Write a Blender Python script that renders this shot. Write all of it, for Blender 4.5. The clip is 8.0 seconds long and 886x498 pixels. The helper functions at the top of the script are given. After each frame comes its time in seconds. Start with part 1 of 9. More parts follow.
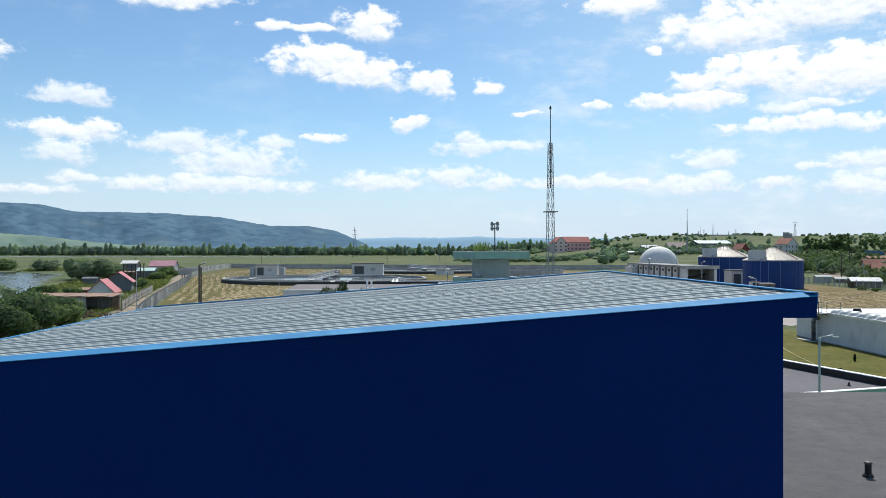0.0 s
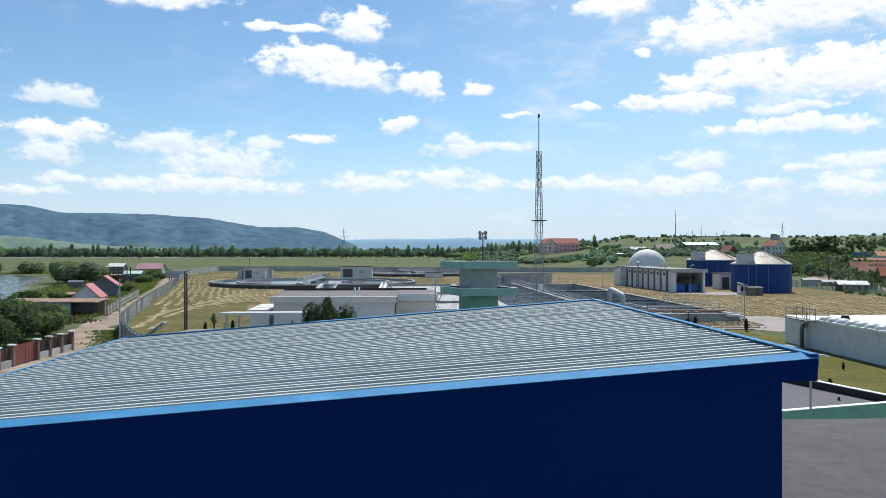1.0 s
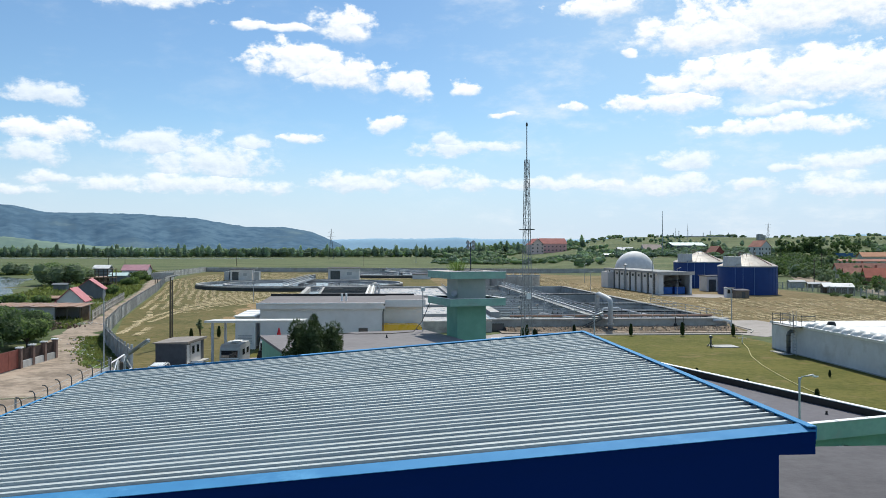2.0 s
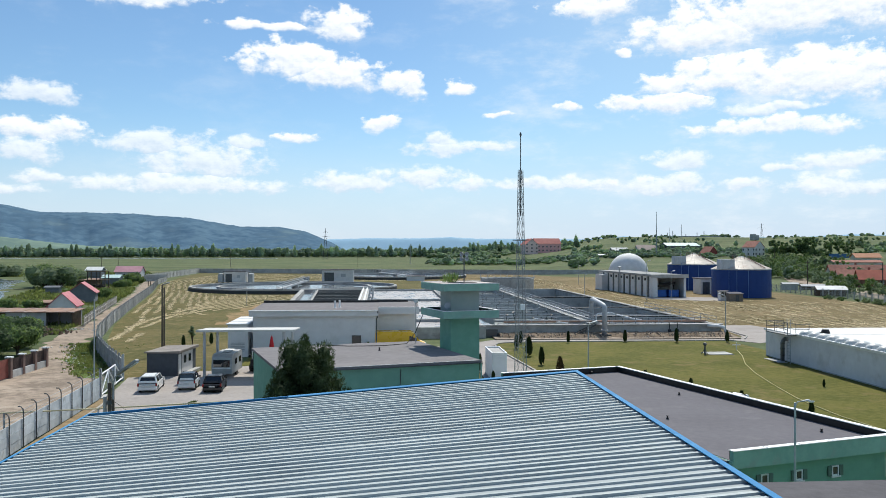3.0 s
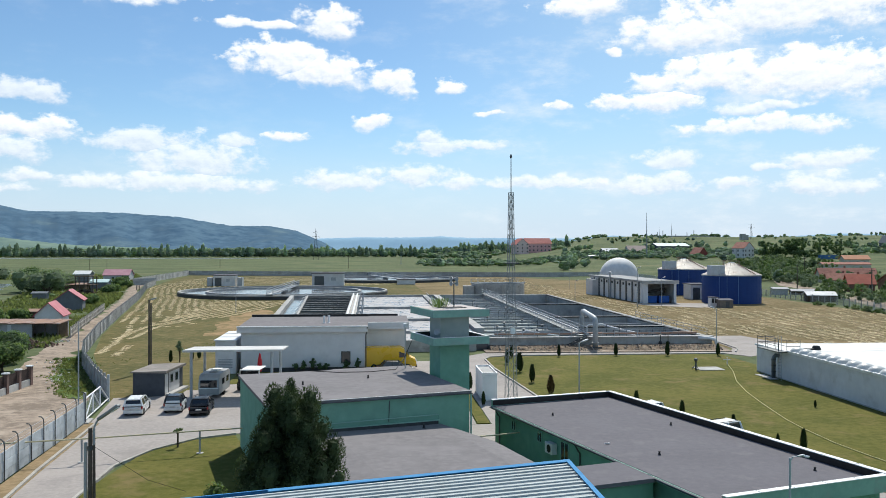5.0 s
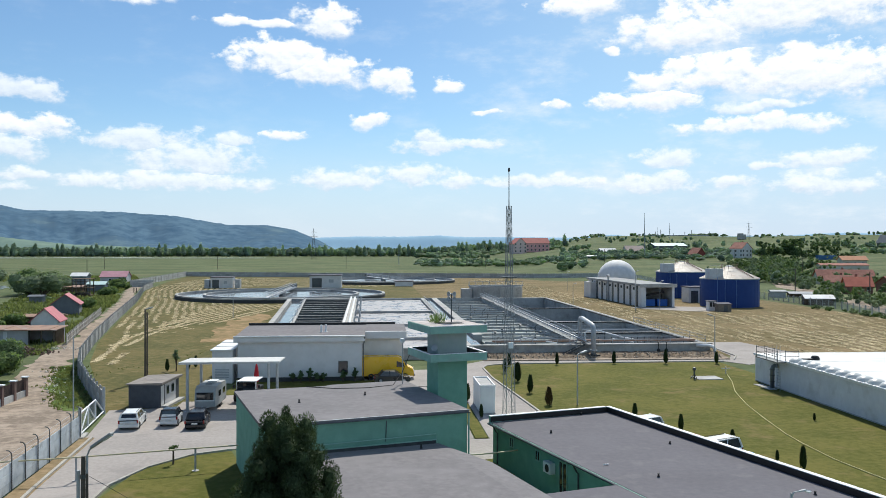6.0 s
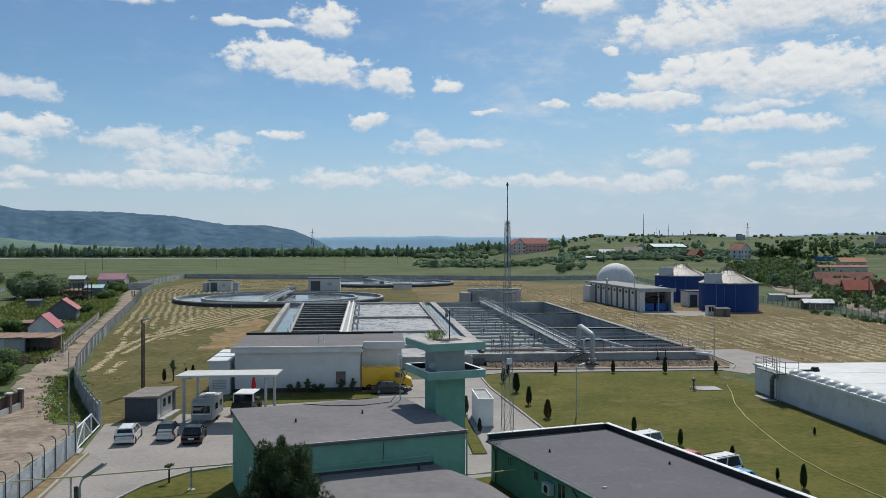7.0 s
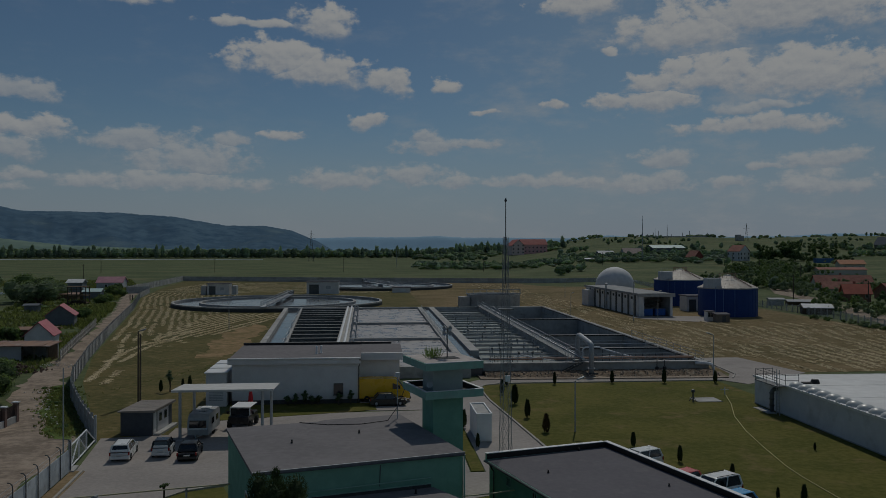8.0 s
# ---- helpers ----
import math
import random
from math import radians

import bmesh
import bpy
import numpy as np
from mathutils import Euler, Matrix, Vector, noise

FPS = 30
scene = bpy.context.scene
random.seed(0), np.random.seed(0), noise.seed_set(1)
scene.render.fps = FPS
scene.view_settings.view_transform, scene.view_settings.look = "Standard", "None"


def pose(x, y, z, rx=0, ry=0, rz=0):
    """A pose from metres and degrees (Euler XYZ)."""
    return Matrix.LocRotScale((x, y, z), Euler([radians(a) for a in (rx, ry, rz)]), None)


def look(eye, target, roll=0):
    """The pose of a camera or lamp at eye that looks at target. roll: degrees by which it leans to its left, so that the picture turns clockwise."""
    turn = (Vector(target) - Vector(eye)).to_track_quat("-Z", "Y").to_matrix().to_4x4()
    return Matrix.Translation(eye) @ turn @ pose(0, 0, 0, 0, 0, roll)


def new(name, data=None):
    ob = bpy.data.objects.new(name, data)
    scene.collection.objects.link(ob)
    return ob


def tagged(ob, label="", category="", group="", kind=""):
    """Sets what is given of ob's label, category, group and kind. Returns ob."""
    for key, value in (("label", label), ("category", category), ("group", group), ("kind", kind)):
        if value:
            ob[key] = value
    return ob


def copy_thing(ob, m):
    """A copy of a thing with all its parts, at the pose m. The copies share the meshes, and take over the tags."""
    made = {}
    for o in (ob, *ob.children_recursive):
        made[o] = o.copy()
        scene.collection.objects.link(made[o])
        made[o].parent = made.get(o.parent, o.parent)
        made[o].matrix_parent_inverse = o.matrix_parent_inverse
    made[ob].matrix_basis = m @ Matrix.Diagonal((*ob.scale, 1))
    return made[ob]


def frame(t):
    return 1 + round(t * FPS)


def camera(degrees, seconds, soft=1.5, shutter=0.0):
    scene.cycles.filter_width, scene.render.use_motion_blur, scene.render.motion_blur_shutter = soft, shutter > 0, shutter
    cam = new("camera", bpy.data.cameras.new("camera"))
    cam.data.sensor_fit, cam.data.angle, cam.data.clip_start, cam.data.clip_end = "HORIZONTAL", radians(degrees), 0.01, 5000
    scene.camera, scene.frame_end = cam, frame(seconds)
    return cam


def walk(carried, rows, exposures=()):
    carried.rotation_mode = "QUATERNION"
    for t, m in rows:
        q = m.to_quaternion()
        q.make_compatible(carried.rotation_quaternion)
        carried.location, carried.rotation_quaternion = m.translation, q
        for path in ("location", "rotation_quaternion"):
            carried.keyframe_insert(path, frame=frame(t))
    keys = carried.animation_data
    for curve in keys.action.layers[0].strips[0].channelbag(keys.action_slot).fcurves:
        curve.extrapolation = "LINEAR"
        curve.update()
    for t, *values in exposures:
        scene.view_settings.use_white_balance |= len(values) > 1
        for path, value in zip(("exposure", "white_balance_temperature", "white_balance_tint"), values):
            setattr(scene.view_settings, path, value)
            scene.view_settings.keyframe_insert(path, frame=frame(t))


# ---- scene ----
cam = camera(57.5, 8.0, soft=0.6)
PATH = [
    (0, pose(-0.983, 4.083, 10.716, 90.12, 0.0, -1.98)),
    (0.5, pose(-0.815, 4.538, 11.013, 90.16, 0.0, -1.93)),
    (1, pose(-0.822, 4.720, 11.391, 90.20, 0.0, -2.74)),
    (1.5, pose(-0.825, 4.829, 11.756, 90.20, 0.0, -3.32)),
    (3, pose(-0.683, 5.446, 13.133, 90.15, 0.0, -4.01)),
    (3.5, pose(-0.645, 5.478, 13.581, 90.15, 0.0, -4.20)),
    (4, pose(-0.592, 5.745, 14.087, 90.13, 0.0, -4.29)),
    (4.5, pose(-0.562, 5.969, 14.590, 90.11, 0.0, -4.49)),
    (6, pose(-0.467, 6.605, 16.436, 89.99, 0.0, -4.81)),
    (6.5, pose(-0.414, 6.804, 17.029, 90.00, 0.0, -4.82)),
    (7, pose(-0.357, 7.061, 17.701, 89.98, 0.0, -4.89)),
    (7.5, pose(-0.321, 7.281, 18.385, 89.94, 0.0, -4.93)),
    (8, pose(-0.205, 7.592, 19.017, 90.00, 0.0, -4.96)),
]
walk(cam, PATH, [(0, 0.0, 6280, 7), (6.7, 0.0, 6280, 7), (6.9, -0.25, 6280, 7), (7.0, -0.48, 6280, 7), (7.5, -1.2, 6280, 7), (8.0, -2.2, 6280, 7)])

# ---------------------------------------------------------------- world and sun
SUN_AZ, SUN_EL = 17.0, 50.0          # degrees from +y towards +x, and above the horizon
SUN_DIR = Vector((math.sin(radians(SUN_AZ)) * math.cos(radians(SUN_EL)),
                  math.cos(radians(SUN_AZ)) * math.cos(radians(SUN_EL)), math.sin(radians(SUN_EL))))
sun = new("sun", bpy.data.lights.new("sun", "SUN"))
sun.data.energy, sun.data.angle, sun.data.color = 5.0, radians(0.55), (1.0, 0.925, 0.81)
sun.matrix_world = look(SUN_DIR * 100, (0, 0, 0))

# cumulus clouds: azimuth, elevation and half sizes in degrees
HIGH_CLOUDS = [(-16.5, 16.5, 4.2, 0.8), (-8.0, 15.2, 3.2, 0.34), (-3.4, 15.4, 2.0, 1.15), (-6.6, 12.8, 3.2, 1.35), (-3.8, 12.1, 3.4, 1.3),
               (0.6, 11.7, 1.9, 0.8), (1.8, 11.4, 0.9, 1.1), (-22.4, 7.6, 3.0, 0.75), (-0.4, 8.8, 1.35, 0.55), (-6.3, 7.75, 1.3, 0.32), (5.2, 11.3, 0.9, 0.6),
               (14.6, 16.4, 2.4, 0.9), (21.8, 14.3, 4.6, 1.6), (28.0, 15.2, 7.0, 2.1), (19.6, 11.2, 1.9, 0.9), (23.6, 11.3, 4.0, 1.6), (29.4, 10.9, 5.2, 1.9),
               (16.8, 10.0, 1.6, 0.6), (20.0, 9.9, 2.6, 1.1), (26.3, 8.0, 4.3, 0.7), (7.9, 9.5, 0.9, 0.24), (12.9, 10.0, 0.9, 0.36), (16.6, 13.4, 0.5, 0.3),
               (-33.0, 12.0, 5.0, 1.4), (42.0, 10.0, 5.0, 1.6), (-48.0, 17.0, 6.0, 2.0), (55.0, 18.0, 7.0, 2.0)]
LOW_CLOUDS = [(-23.0, 9.9, 2.2, 0.75), (26.2, 9.3, 3.0, 0.45), (-23.4, 6.3, 1.9, 0.9), (-15.9, 7.2, 3.2, 0.8), (-12.4, 6.1, 3.8, 1.35), (-9.6, 7.4, 1.1, 0.45),
              (-13.8, 4.5, 6.6, 0.7), (-2.4, 4.9, 3.6, 0.75), (2.6, 5.2, 2.2, 0.8), (4.0, 7.2, 2.2, 0.62), (7.4, 7.4, 1.9, 0.4), (3.6, 7.8, 1.4, 0.6),
              (5.2, 4.7, 2.0, 0.6), (20.3, 6.1, 2.2, 0.7), (26.6, 5.5, 1.0, 0.26), (30.4, 5.8, 2.6, 0.7), (11.6, 4.6, 5.0, 0.5), (19.6, 4.5, 2.6, 0.8),
              (24.6, 4.4, 1.4, 0.45), (30.1, 4.1, 3.0, 0.75), (-22.0, 4.6, 2.2, 0.4), (-26.0, 3.9, 3.0, 0.35), (37.0, 4.6, 3.0, 0.6)]


class Nodes:
    """Short hand for building a node tree."""

    def __init__(self, tree):
        self.tree = tree
        tree.nodes.clear()

    def add(self, kind, _op=None, **inputs):
        node = self.tree.nodes.new(kind)
        if _op is not None:
            node.operation = _op
        for key, value in inputs.items():
            slot = int(key[1:]) if key[0] == "i" and key[1:].isdigit() else key.replace("_", " ")
            if isinstance(value, bpy.types.NodeSocket):
                self.tree.links.new(value, node.inputs[slot])
            else:
                node.inputs[slot].default_value = value
        return node

    def math(self, op, a, b=0.0, c=0.0):
        return self.add("ShaderNodeMath", op, i0=a, i1=b, i2=c).outputs[0]

    def vmath(self, op, a, b=(0, 0, 0), c=(0, 0, 0)):
        return self.add("ShaderNodeVectorMath", op, i0=a, i1=b, i2=c)

    def noise(self, vector, scale, detail=3.0, rough=0.55):
        n = self.add("ShaderNodeTexNoise", Vector=vector, Scale=scale, Detail=detail, Roughness=rough)
        return n.outputs["Fac"]

    def remap(self, value, a, b, c=0.0, d=1.0, smooth=True):
        n = self.add("ShaderNodeMapRange", i0=value, i1=a, i2=b, i3=c, i4=d)
        n.interpolation_type = "SMOOTHSTEP" if smooth else "LINEAR"
        return n.outputs[0]

    def mix(self, fac, a, b, kind="MIX"):
        n = self.tree.nodes.new("ShaderNodeMix")
        n.data_type, n.blend_type = "RGBA", kind
        for slot, value in ((0, fac), (6, a), (7, b)):
            if isinstance(value, bpy.types.NodeSocket):
                self.tree.links.new(value, n.inputs[slot])
            else:
                n.inputs[slot].default_value = value if slot == 0 or len(value) == 4 else (*value, 1)
        return n.outputs[2]


SKY_TINT = (0.086, 0.101, 0.11)


def build_world():
    world = bpy.data.worlds.new("sky")
    scene.world = world
    world.use_nodes = True
    n = Nodes(world.node_tree)
    sky = n.tree.nodes.new("ShaderNodeTexSky")
    sky.sky_type, sky.sun_disc = "NISHITA", False
    sky.sun_elevation, sky.sun_rotation = radians(SUN_EL), radians(SUN_AZ)
    sky.air_density, sky.dust_density, sky.ozone_density, sky.altitude = 1.0, 0.25, 1.2, 300
    way = n.add("ShaderNodeTexCoord").outputs["Generated"]
    xyz = n.add("ShaderNodeSeparateXYZ", i0=way)
    az = n.math("ARCTAN2", xyz.outputs[0], xyz.outputs[1])
    el = n.math("ARCSINE", xyz.outputs[2])
    flat = n.add("ShaderNodeCombineXYZ", i0=n.math("MULTIPLY", az, 57.296), i1=n.math("MULTIPLY", el, 57.296)).outputs[0]
    tall = n.vmath("MULTIPLY", flat, (1.0, 1.5, 1.0)).outputs[0]
    warp = n.add("ShaderNodeTexNoise", Vector=tall, Scale=0.5, Detail=3.0, Roughness=0.5)
    shift = n.vmath("MULTIPLY_ADD", warp.outputs["Color"], (1.8, 0.9, 0), (-0.9, -0.45, 0)).outputs[0]
    place = n.vmath("ADD", flat, shift).outputs[0]

    def group(clouds):
        """Distance to the nearest cloud of a group, in its own half sizes, and the height in that cloud."""
        nearest, level = None, None
        for a, e, ra, re in clouds:
            gap = n.vmath("MULTIPLY_ADD", place, (1 / ra, 1 / re, 0), (-a / ra, -e / re, 0)).outputs[0]
            y = n.vmath("DOT_PRODUCT", gap, (0, 1, 0)).outputs["Value"]
            bent = n.vmath("MAXIMUM", gap, n.vmath("MULTIPLY", gap, (-1, -1.4, 0)).outputs[0]).outputs[0]
            far = n.vmath("LENGTH", bent).outputs["Value"]
            if nearest is None:
                nearest, level = far, y
            else:
                closer = n.math("LESS_THAN", far, nearest)
                level = n.math("MULTIPLY_ADD", closer, n.math("SUBTRACT", y, level), level)
                nearest = n.math("MINIMUM", nearest, far)
        return nearest, level

    def billow(at, scale, detail):
        v = n.tree.nodes.new("ShaderNodeTexVoronoi")
        v.feature, v.normalize = "SMOOTH_F1", True
        n.tree.links.new(at, v.inputs["Vector"])
        v.inputs["Scale"].default_value, v.inputs["Detail"].default_value = scale, detail
        v.inputs["Roughness"].default_value, v.inputs["Smoothness"].default_value = 0.55, 0.6
        return n.math("SUBTRACT", 0.5, v.outputs["Distance"])

    def swell(at):
        return n.math("ADD", n.math("MULTIPLY", billow(at, 0.9, 3.0), 0.9), n.math("MULTIPLY_ADD", n.noise(at, 0.55, 7.0, 0.62), 2.2, -1.1))

    puff = swell(tall)
    toward_sun = swell(n.vmath("ADD", tall, (0.12, 0.42, 0)).outputs[0])
    high, high_level = group(HIGH_CLOUDS)
    low, low_level = group(LOW_CLOUDS)
    body = n.math("ADD", n.math("MULTIPLY_ADD", high, -0.8, 0.84), puff)
    body_low = n.math("ADD", n.math("MULTIPLY_ADD", low, -0.75, 0.8), puff)
    # crisp tops, ragged thin bases
    base_soft = n.remap(high_level, -0.9, 0.6, 0.9, 0.42)
    thick = n.add("ShaderNodeMapRange", i0=body, i1=0.0, i2=base_soft, i3=0.0, i4=1.0)
    thick.interpolation_type = "SMOOTHSTEP"
    density = n.math("MULTIPLY", thick.outputs[0], n.remap(el, 0.1, 0.2, 0.9, 1.0))
    density_low = n.math("MULTIPLY", n.remap(body_low, 0.0, 0.6), 0.76)
    veil = n.math("MULTIPLY", n.remap(n.noise(n.vmath("MULTIPLY", flat, (0.7, 1.6, 1)).outputs[0], 0.2, 6.0, 0.62), 0.47, 0.8), n.remap(az, -0.12, 0.42, 0.2, 1.0))
    level = n.math("MULTIPLY_ADD", n.math("LESS_THAN", high, low), n.math("SUBTRACT", high_level, low_level), low_level)
    relief = n.math("MULTIPLY", n.math("SUBTRACT", puff, toward_sun), 1.0)
    lit = n.remap(n.math("ADD", relief, n.math("MULTIPLY", level, 0.6)), -0.95, 0.7)
    cloud = n.mix(lit, (0.7, 0.77, 0.89), (1.12, 1.11, 1.1))
    clear = n.mix(1.0, sky.outputs[0], SKY_TINT, "MULTIPLY")
    clear = n.mix(n.remap(az, -0.05, 0.4, 0.0, 0.38), clear, (0.6, 0.82, 0.98))
    clear = n.mix(n.remap(el, 0.0, 0.17, 0.8, 0.0), clear, (0.65, 0.735, 0.9))
    clear = n.mix(veil, clear, (0.95, 0.97, 1.0))
    look_up = n.remap(el, -0.02, 0.0)
    colour = n.mix(n.math("MULTIPLY", density_low, look_up), clear, cloud)
    colour = n.mix(n.math("MULTIPLY", density, look_up), colour, cloud)
    back = n.add("ShaderNodeBackground", Color=colour, Strength=1.0)
    n.tree.links.new(back.outputs[0], n.add("ShaderNodeOutputWorld").inputs[0])


build_world()


# ---------------------------------------------------------------- materials
def mat(name, c1, c2=None, rough=0.75, metal=0.0, s1=2.0, s2=0.25, amount=0.6, bump=0.0, bump_scale=20.0, rand=0.0,
        spec=0.4, stain=None, stain_scale=0.15, island=False, thin=0.0):
    """A surface of two mixed tones at two scales, with optional stains, relief and piece-to-piece change. Scales are per metre."""
    m = bpy.data.materials.new(name)
    m.use_nodes = True
    n = Nodes(m.node_tree)
    c2 = c2 or tuple(v * 0.78 for v in c1)
    at = n.add("ShaderNodeNewGeometry").outputs["Position"]
    fine, broad = n.noise(at, s1, 5.0, 0.6), n.noise(at, s2, 4.0, 0.55)
    fac = n.math("MULTIPLY_ADD", n.math("ADD", fine, broad), amount * 3.6, 0.5 - amount * 3.6)
    fac = n.add("ShaderNodeClamp", i0=fac).outputs[0]
    colour = n.mix(fac, c1, c2)
    if stain:
        spots = n.remap(n.noise(at, stain_scale, 6.0, 0.65), 0.52, 0.7)
        colour = n.mix(n.math("MULTIPLY", spots, 0.7), colour, stain)
    if rand:
        r = n.add("ShaderNodeNewGeometry").outputs["Random Per Island"] if island else n.add("ShaderNodeObjectInfo").outputs["Random"]
        colour = n.mix(1.0, colour, n.add("ShaderNodeCombineColor", i0=n.math("MULTIPLY_ADD", r, rand, 1 - rand / 2),
                       i1=n.math("MULTIPLY_ADD", r, rand, 1 - rand / 2), i2=n.math("MULTIPLY_ADD", r, rand, 1 - rand / 2)).outputs[0], "MULTIPLY")
    b = n.add("ShaderNodeBsdfPrincipled", Base_Color=colour, Metallic=metal)
    b.inputs["Specular IOR Level"].default_value = spec
    n.tree.links.new(n.math("MULTIPLY_ADD", fine, 0.2, rough - 0.1), b.inputs["Roughness"])
    if bump:
        rise = n.add("ShaderNodeBump", Strength=1.0, Distance=bump, Height=n.noise(at, bump_scale, 4.0, 0.6))
        n.tree.links.new(rise.outputs[0], b.inputs["Normal"])
    out = b.outputs[0]
    if thin:
        through_leaf = n.add("ShaderNodeBsdfTranslucent", Color=n.mix(1.0, colour, (1.5, 1.6, 0.9), "MULTIPLY"))
        both = n.add("ShaderNodeMixShader", i0=thin)
        n.tree.links.new(out, both.inputs[1])
        n.tree.links.new(through_leaf.outputs[0], both.inputs[2])
        out = both.outputs[0]
    n.tree.links.new(out, n.add("ShaderNodeOutputMaterial").inputs[0])
    return m


def glass_mat(name, tint, rough=0.04):
    m = bpy.data.materials.new(name)
    m.use_nodes = True
    n = Nodes(m.node_tree)
    b = n.add("ShaderNodeBsdfPrincipled", Base_Color=(*tint, 1), Roughness=rough)
    b.inputs["Specular IOR Level"].default_value = 0.9
    n.tree.links.new(b.outputs[0], n.add("ShaderNodeOutputMaterial").inputs[0])
    return m


def water_mat(name, deep, scum, amount, scale=0.5, ripple=0.02, rough=0.08):
    m = bpy.data.materials.new(name)
    m.use_nodes = True
    n = Nodes(m.node_tree)
    at = n.add("ShaderNodeNewGeometry").outputs["Position"]
    film = n.remap(n.noise(at, scale, 7.0, 0.65), 0.62 - amount * 0.4, 0.75 - amount * 0.25)
    colour = n.mix(film, deep, scum)
    b = n.add("ShaderNodeBsdfPrincipled", Base_Color=colour)
    n.tree.links.new(n.math("MULTIPLY_ADD", film, 0.4, rough), b.inputs["Roughness"])
    rise = n.add("ShaderNodeBump", Strength=0.6, Distance=ripple, Height=n.noise(at, 3.0, 3.0, 0.5))
    n.tree.links.new(rise.outputs[0], b.inputs["Normal"])
    n.tree.links.new(b.outputs[0], n.add("ShaderNodeOutputMaterial").inputs[0])
    return m


M_MEADOW = mat("meadow", (0.125, 0.148, 0.07), (0.07, 0.094, 0.042), 0.95, s1=0.3, s2=0.02, amount=0.95, stain=(0.175, 0.16, 0.085), stain_scale=0.025, spec=0.1)
M_LAWN = mat("lawn", (0.135, 0.125, 0.032), (0.085, 0.092, 0.019), 0.95, s1=1.6, s2=0.13, amount=0.9, bump=0.03, bump_scale=12, stain=(0.2, 0.15, 0.07), stain_scale=0.22, spec=0.1)
M_HAY = mat("hay_field", (0.15, 0.122, 0.05), (0.085, 0.086, 0.03), 0.95, s1=1.0, s2=0.06, amount=0.9, stain=(0.24, 0.19, 0.095), stain_scale=0.45, bump=0.05, bump_scale=6, spec=0.1)
M_HAYDRY = mat("dry_hay_field", (0.23, 0.17, 0.09), (0.115, 0.095, 0.04), 0.95, s1=0.9, s2=0.05, amount=0.9, stain=(0.3, 0.235, 0.145), stain_scale=0.4, bump=0.05, bump_scale=6, spec=0.1)
M_STRAW = mat("straw", (0.6, 0.51, 0.335), (0.44, 0.36, 0.21), 0.95, s1=1.5, s2=0.1, amount=0.8, rand=0.35, island=True, spec=0.1)
M_DIRT = mat("dirt_track", (0.37, 0.3, 0.24), (0.21, 0.17, 0.135), 0.95, s1=1.1, s2=0.2, amount=0.9, bump=0.06, bump_scale=3, stain=(0.44, 0.37, 0.3), stain_scale=0.3, spec=0.1)
M_ASPHALT = mat("pale_asphalt", (0.365, 0.33, 0.31), (0.29, 0.265, 0.25), 0.9, s1=3.0, s2=0.15, amount=0.7, bump=0.008, bump_scale=25, stain=(0.24, 0.22, 0.21), stain_scale=0.2, spec=0.2)
M_WETCONCRETE = mat("wet_dark_concrete", (0.2, 0.205, 0.2), (0.11, 0.115, 0.112), 0.75, s1=1.2, s2=0.3, amount=0.9, stain=(0.06, 0.065, 0.06), stain_scale=0.5, spec=0.3)
M_CONCRETE = mat("concrete", (0.46, 0.455, 0.445), (0.33, 0.325, 0.315), 0.88, s1=1.2, s2=0.2, amount=0.7, stain=(0.2, 0.19, 0.175), stain_scale=0.35, spec=0.2)
M_KERB = mat("kerb_stone", (0.42, 0.4, 0.37), (0.33, 0.31, 0.28), 0.9, s1=3.0, spec=0.2, rand=0.2)
M_BLUEWALL = mat("navy_cladding", (0.0024, 0.022, 0.138), (0.0024, 0.02, 0.125), 0.8, s1=0.8, s2=0.15, amount=0.4, spec=0.08)
M_BLUETRIM = mat("light_blue_trim", (0.056, 0.24, 0.48), (0.046, 0.2, 0.42), 0.75, s1=2.0, s2=0.4, amount=0.7, stain=(0.12, 0.36, 0.62), stain_scale=0.8, spec=0.15)
M_ROOFSHEET = mat("grey_blue_sheet", (0.4, 0.44, 0.45), (0.325, 0.36, 0.37), 0.75, 0.0, s1=1.0, s2=0.3, amount=0.6, stain=(0.35, 0.37, 0.36), stain_scale=0.7, spec=0.15)
# sheet colour paled to stand in for sunlight on the rib tops
M_RIBSHEEN = mat("rib_crown_sheen", (0.48, 0.525, 0.53), (0.395, 0.435, 0.44), 0.7, s1=1.5, s2=0.4, amount=0.7, stain=(0.46, 0.49, 0.47), stain_scale=1.0, spec=0.15)
M_ROOFFELT = mat("grey_roof_felt", (0.156, 0.15, 0.168), (0.13, 0.125, 0.14), 0.92, s1=2.5, s2=0.3, amount=0.5, bump=0.01, bump_scale=8, stain=(0.185, 0.177, 0.19), stain_scale=0.6, spec=0.15)
M_DARKFELT = mat("dark_roof_felt", (0.112, 0.108, 0.118), (0.088, 0.085, 0.093), 0.92, s1=2.5, s2=0.3, amount=0.6, bump=0.01, bump_scale=8, stain=(0.13, 0.125, 0.136), stain_scale=0.5, spec=0.15)
M_PALEFELT = mat("pale_roof_felt", (0.215, 0.203, 0.21), (0.172, 0.163, 0.17), 0.92, s1=2.0, s2=0.25, amount=0.7, bump=0.01, bump_scale=8, stain=(0.25, 0.238, 0.245), stain_scale=0.5, spec=0.15)
M_CARPORT = mat("carport_sheet", (0.6, 0.595, 0.58), (0.5, 0.495, 0.48), 0.7, s1=1.0, s2=0.2, amount=0.6)
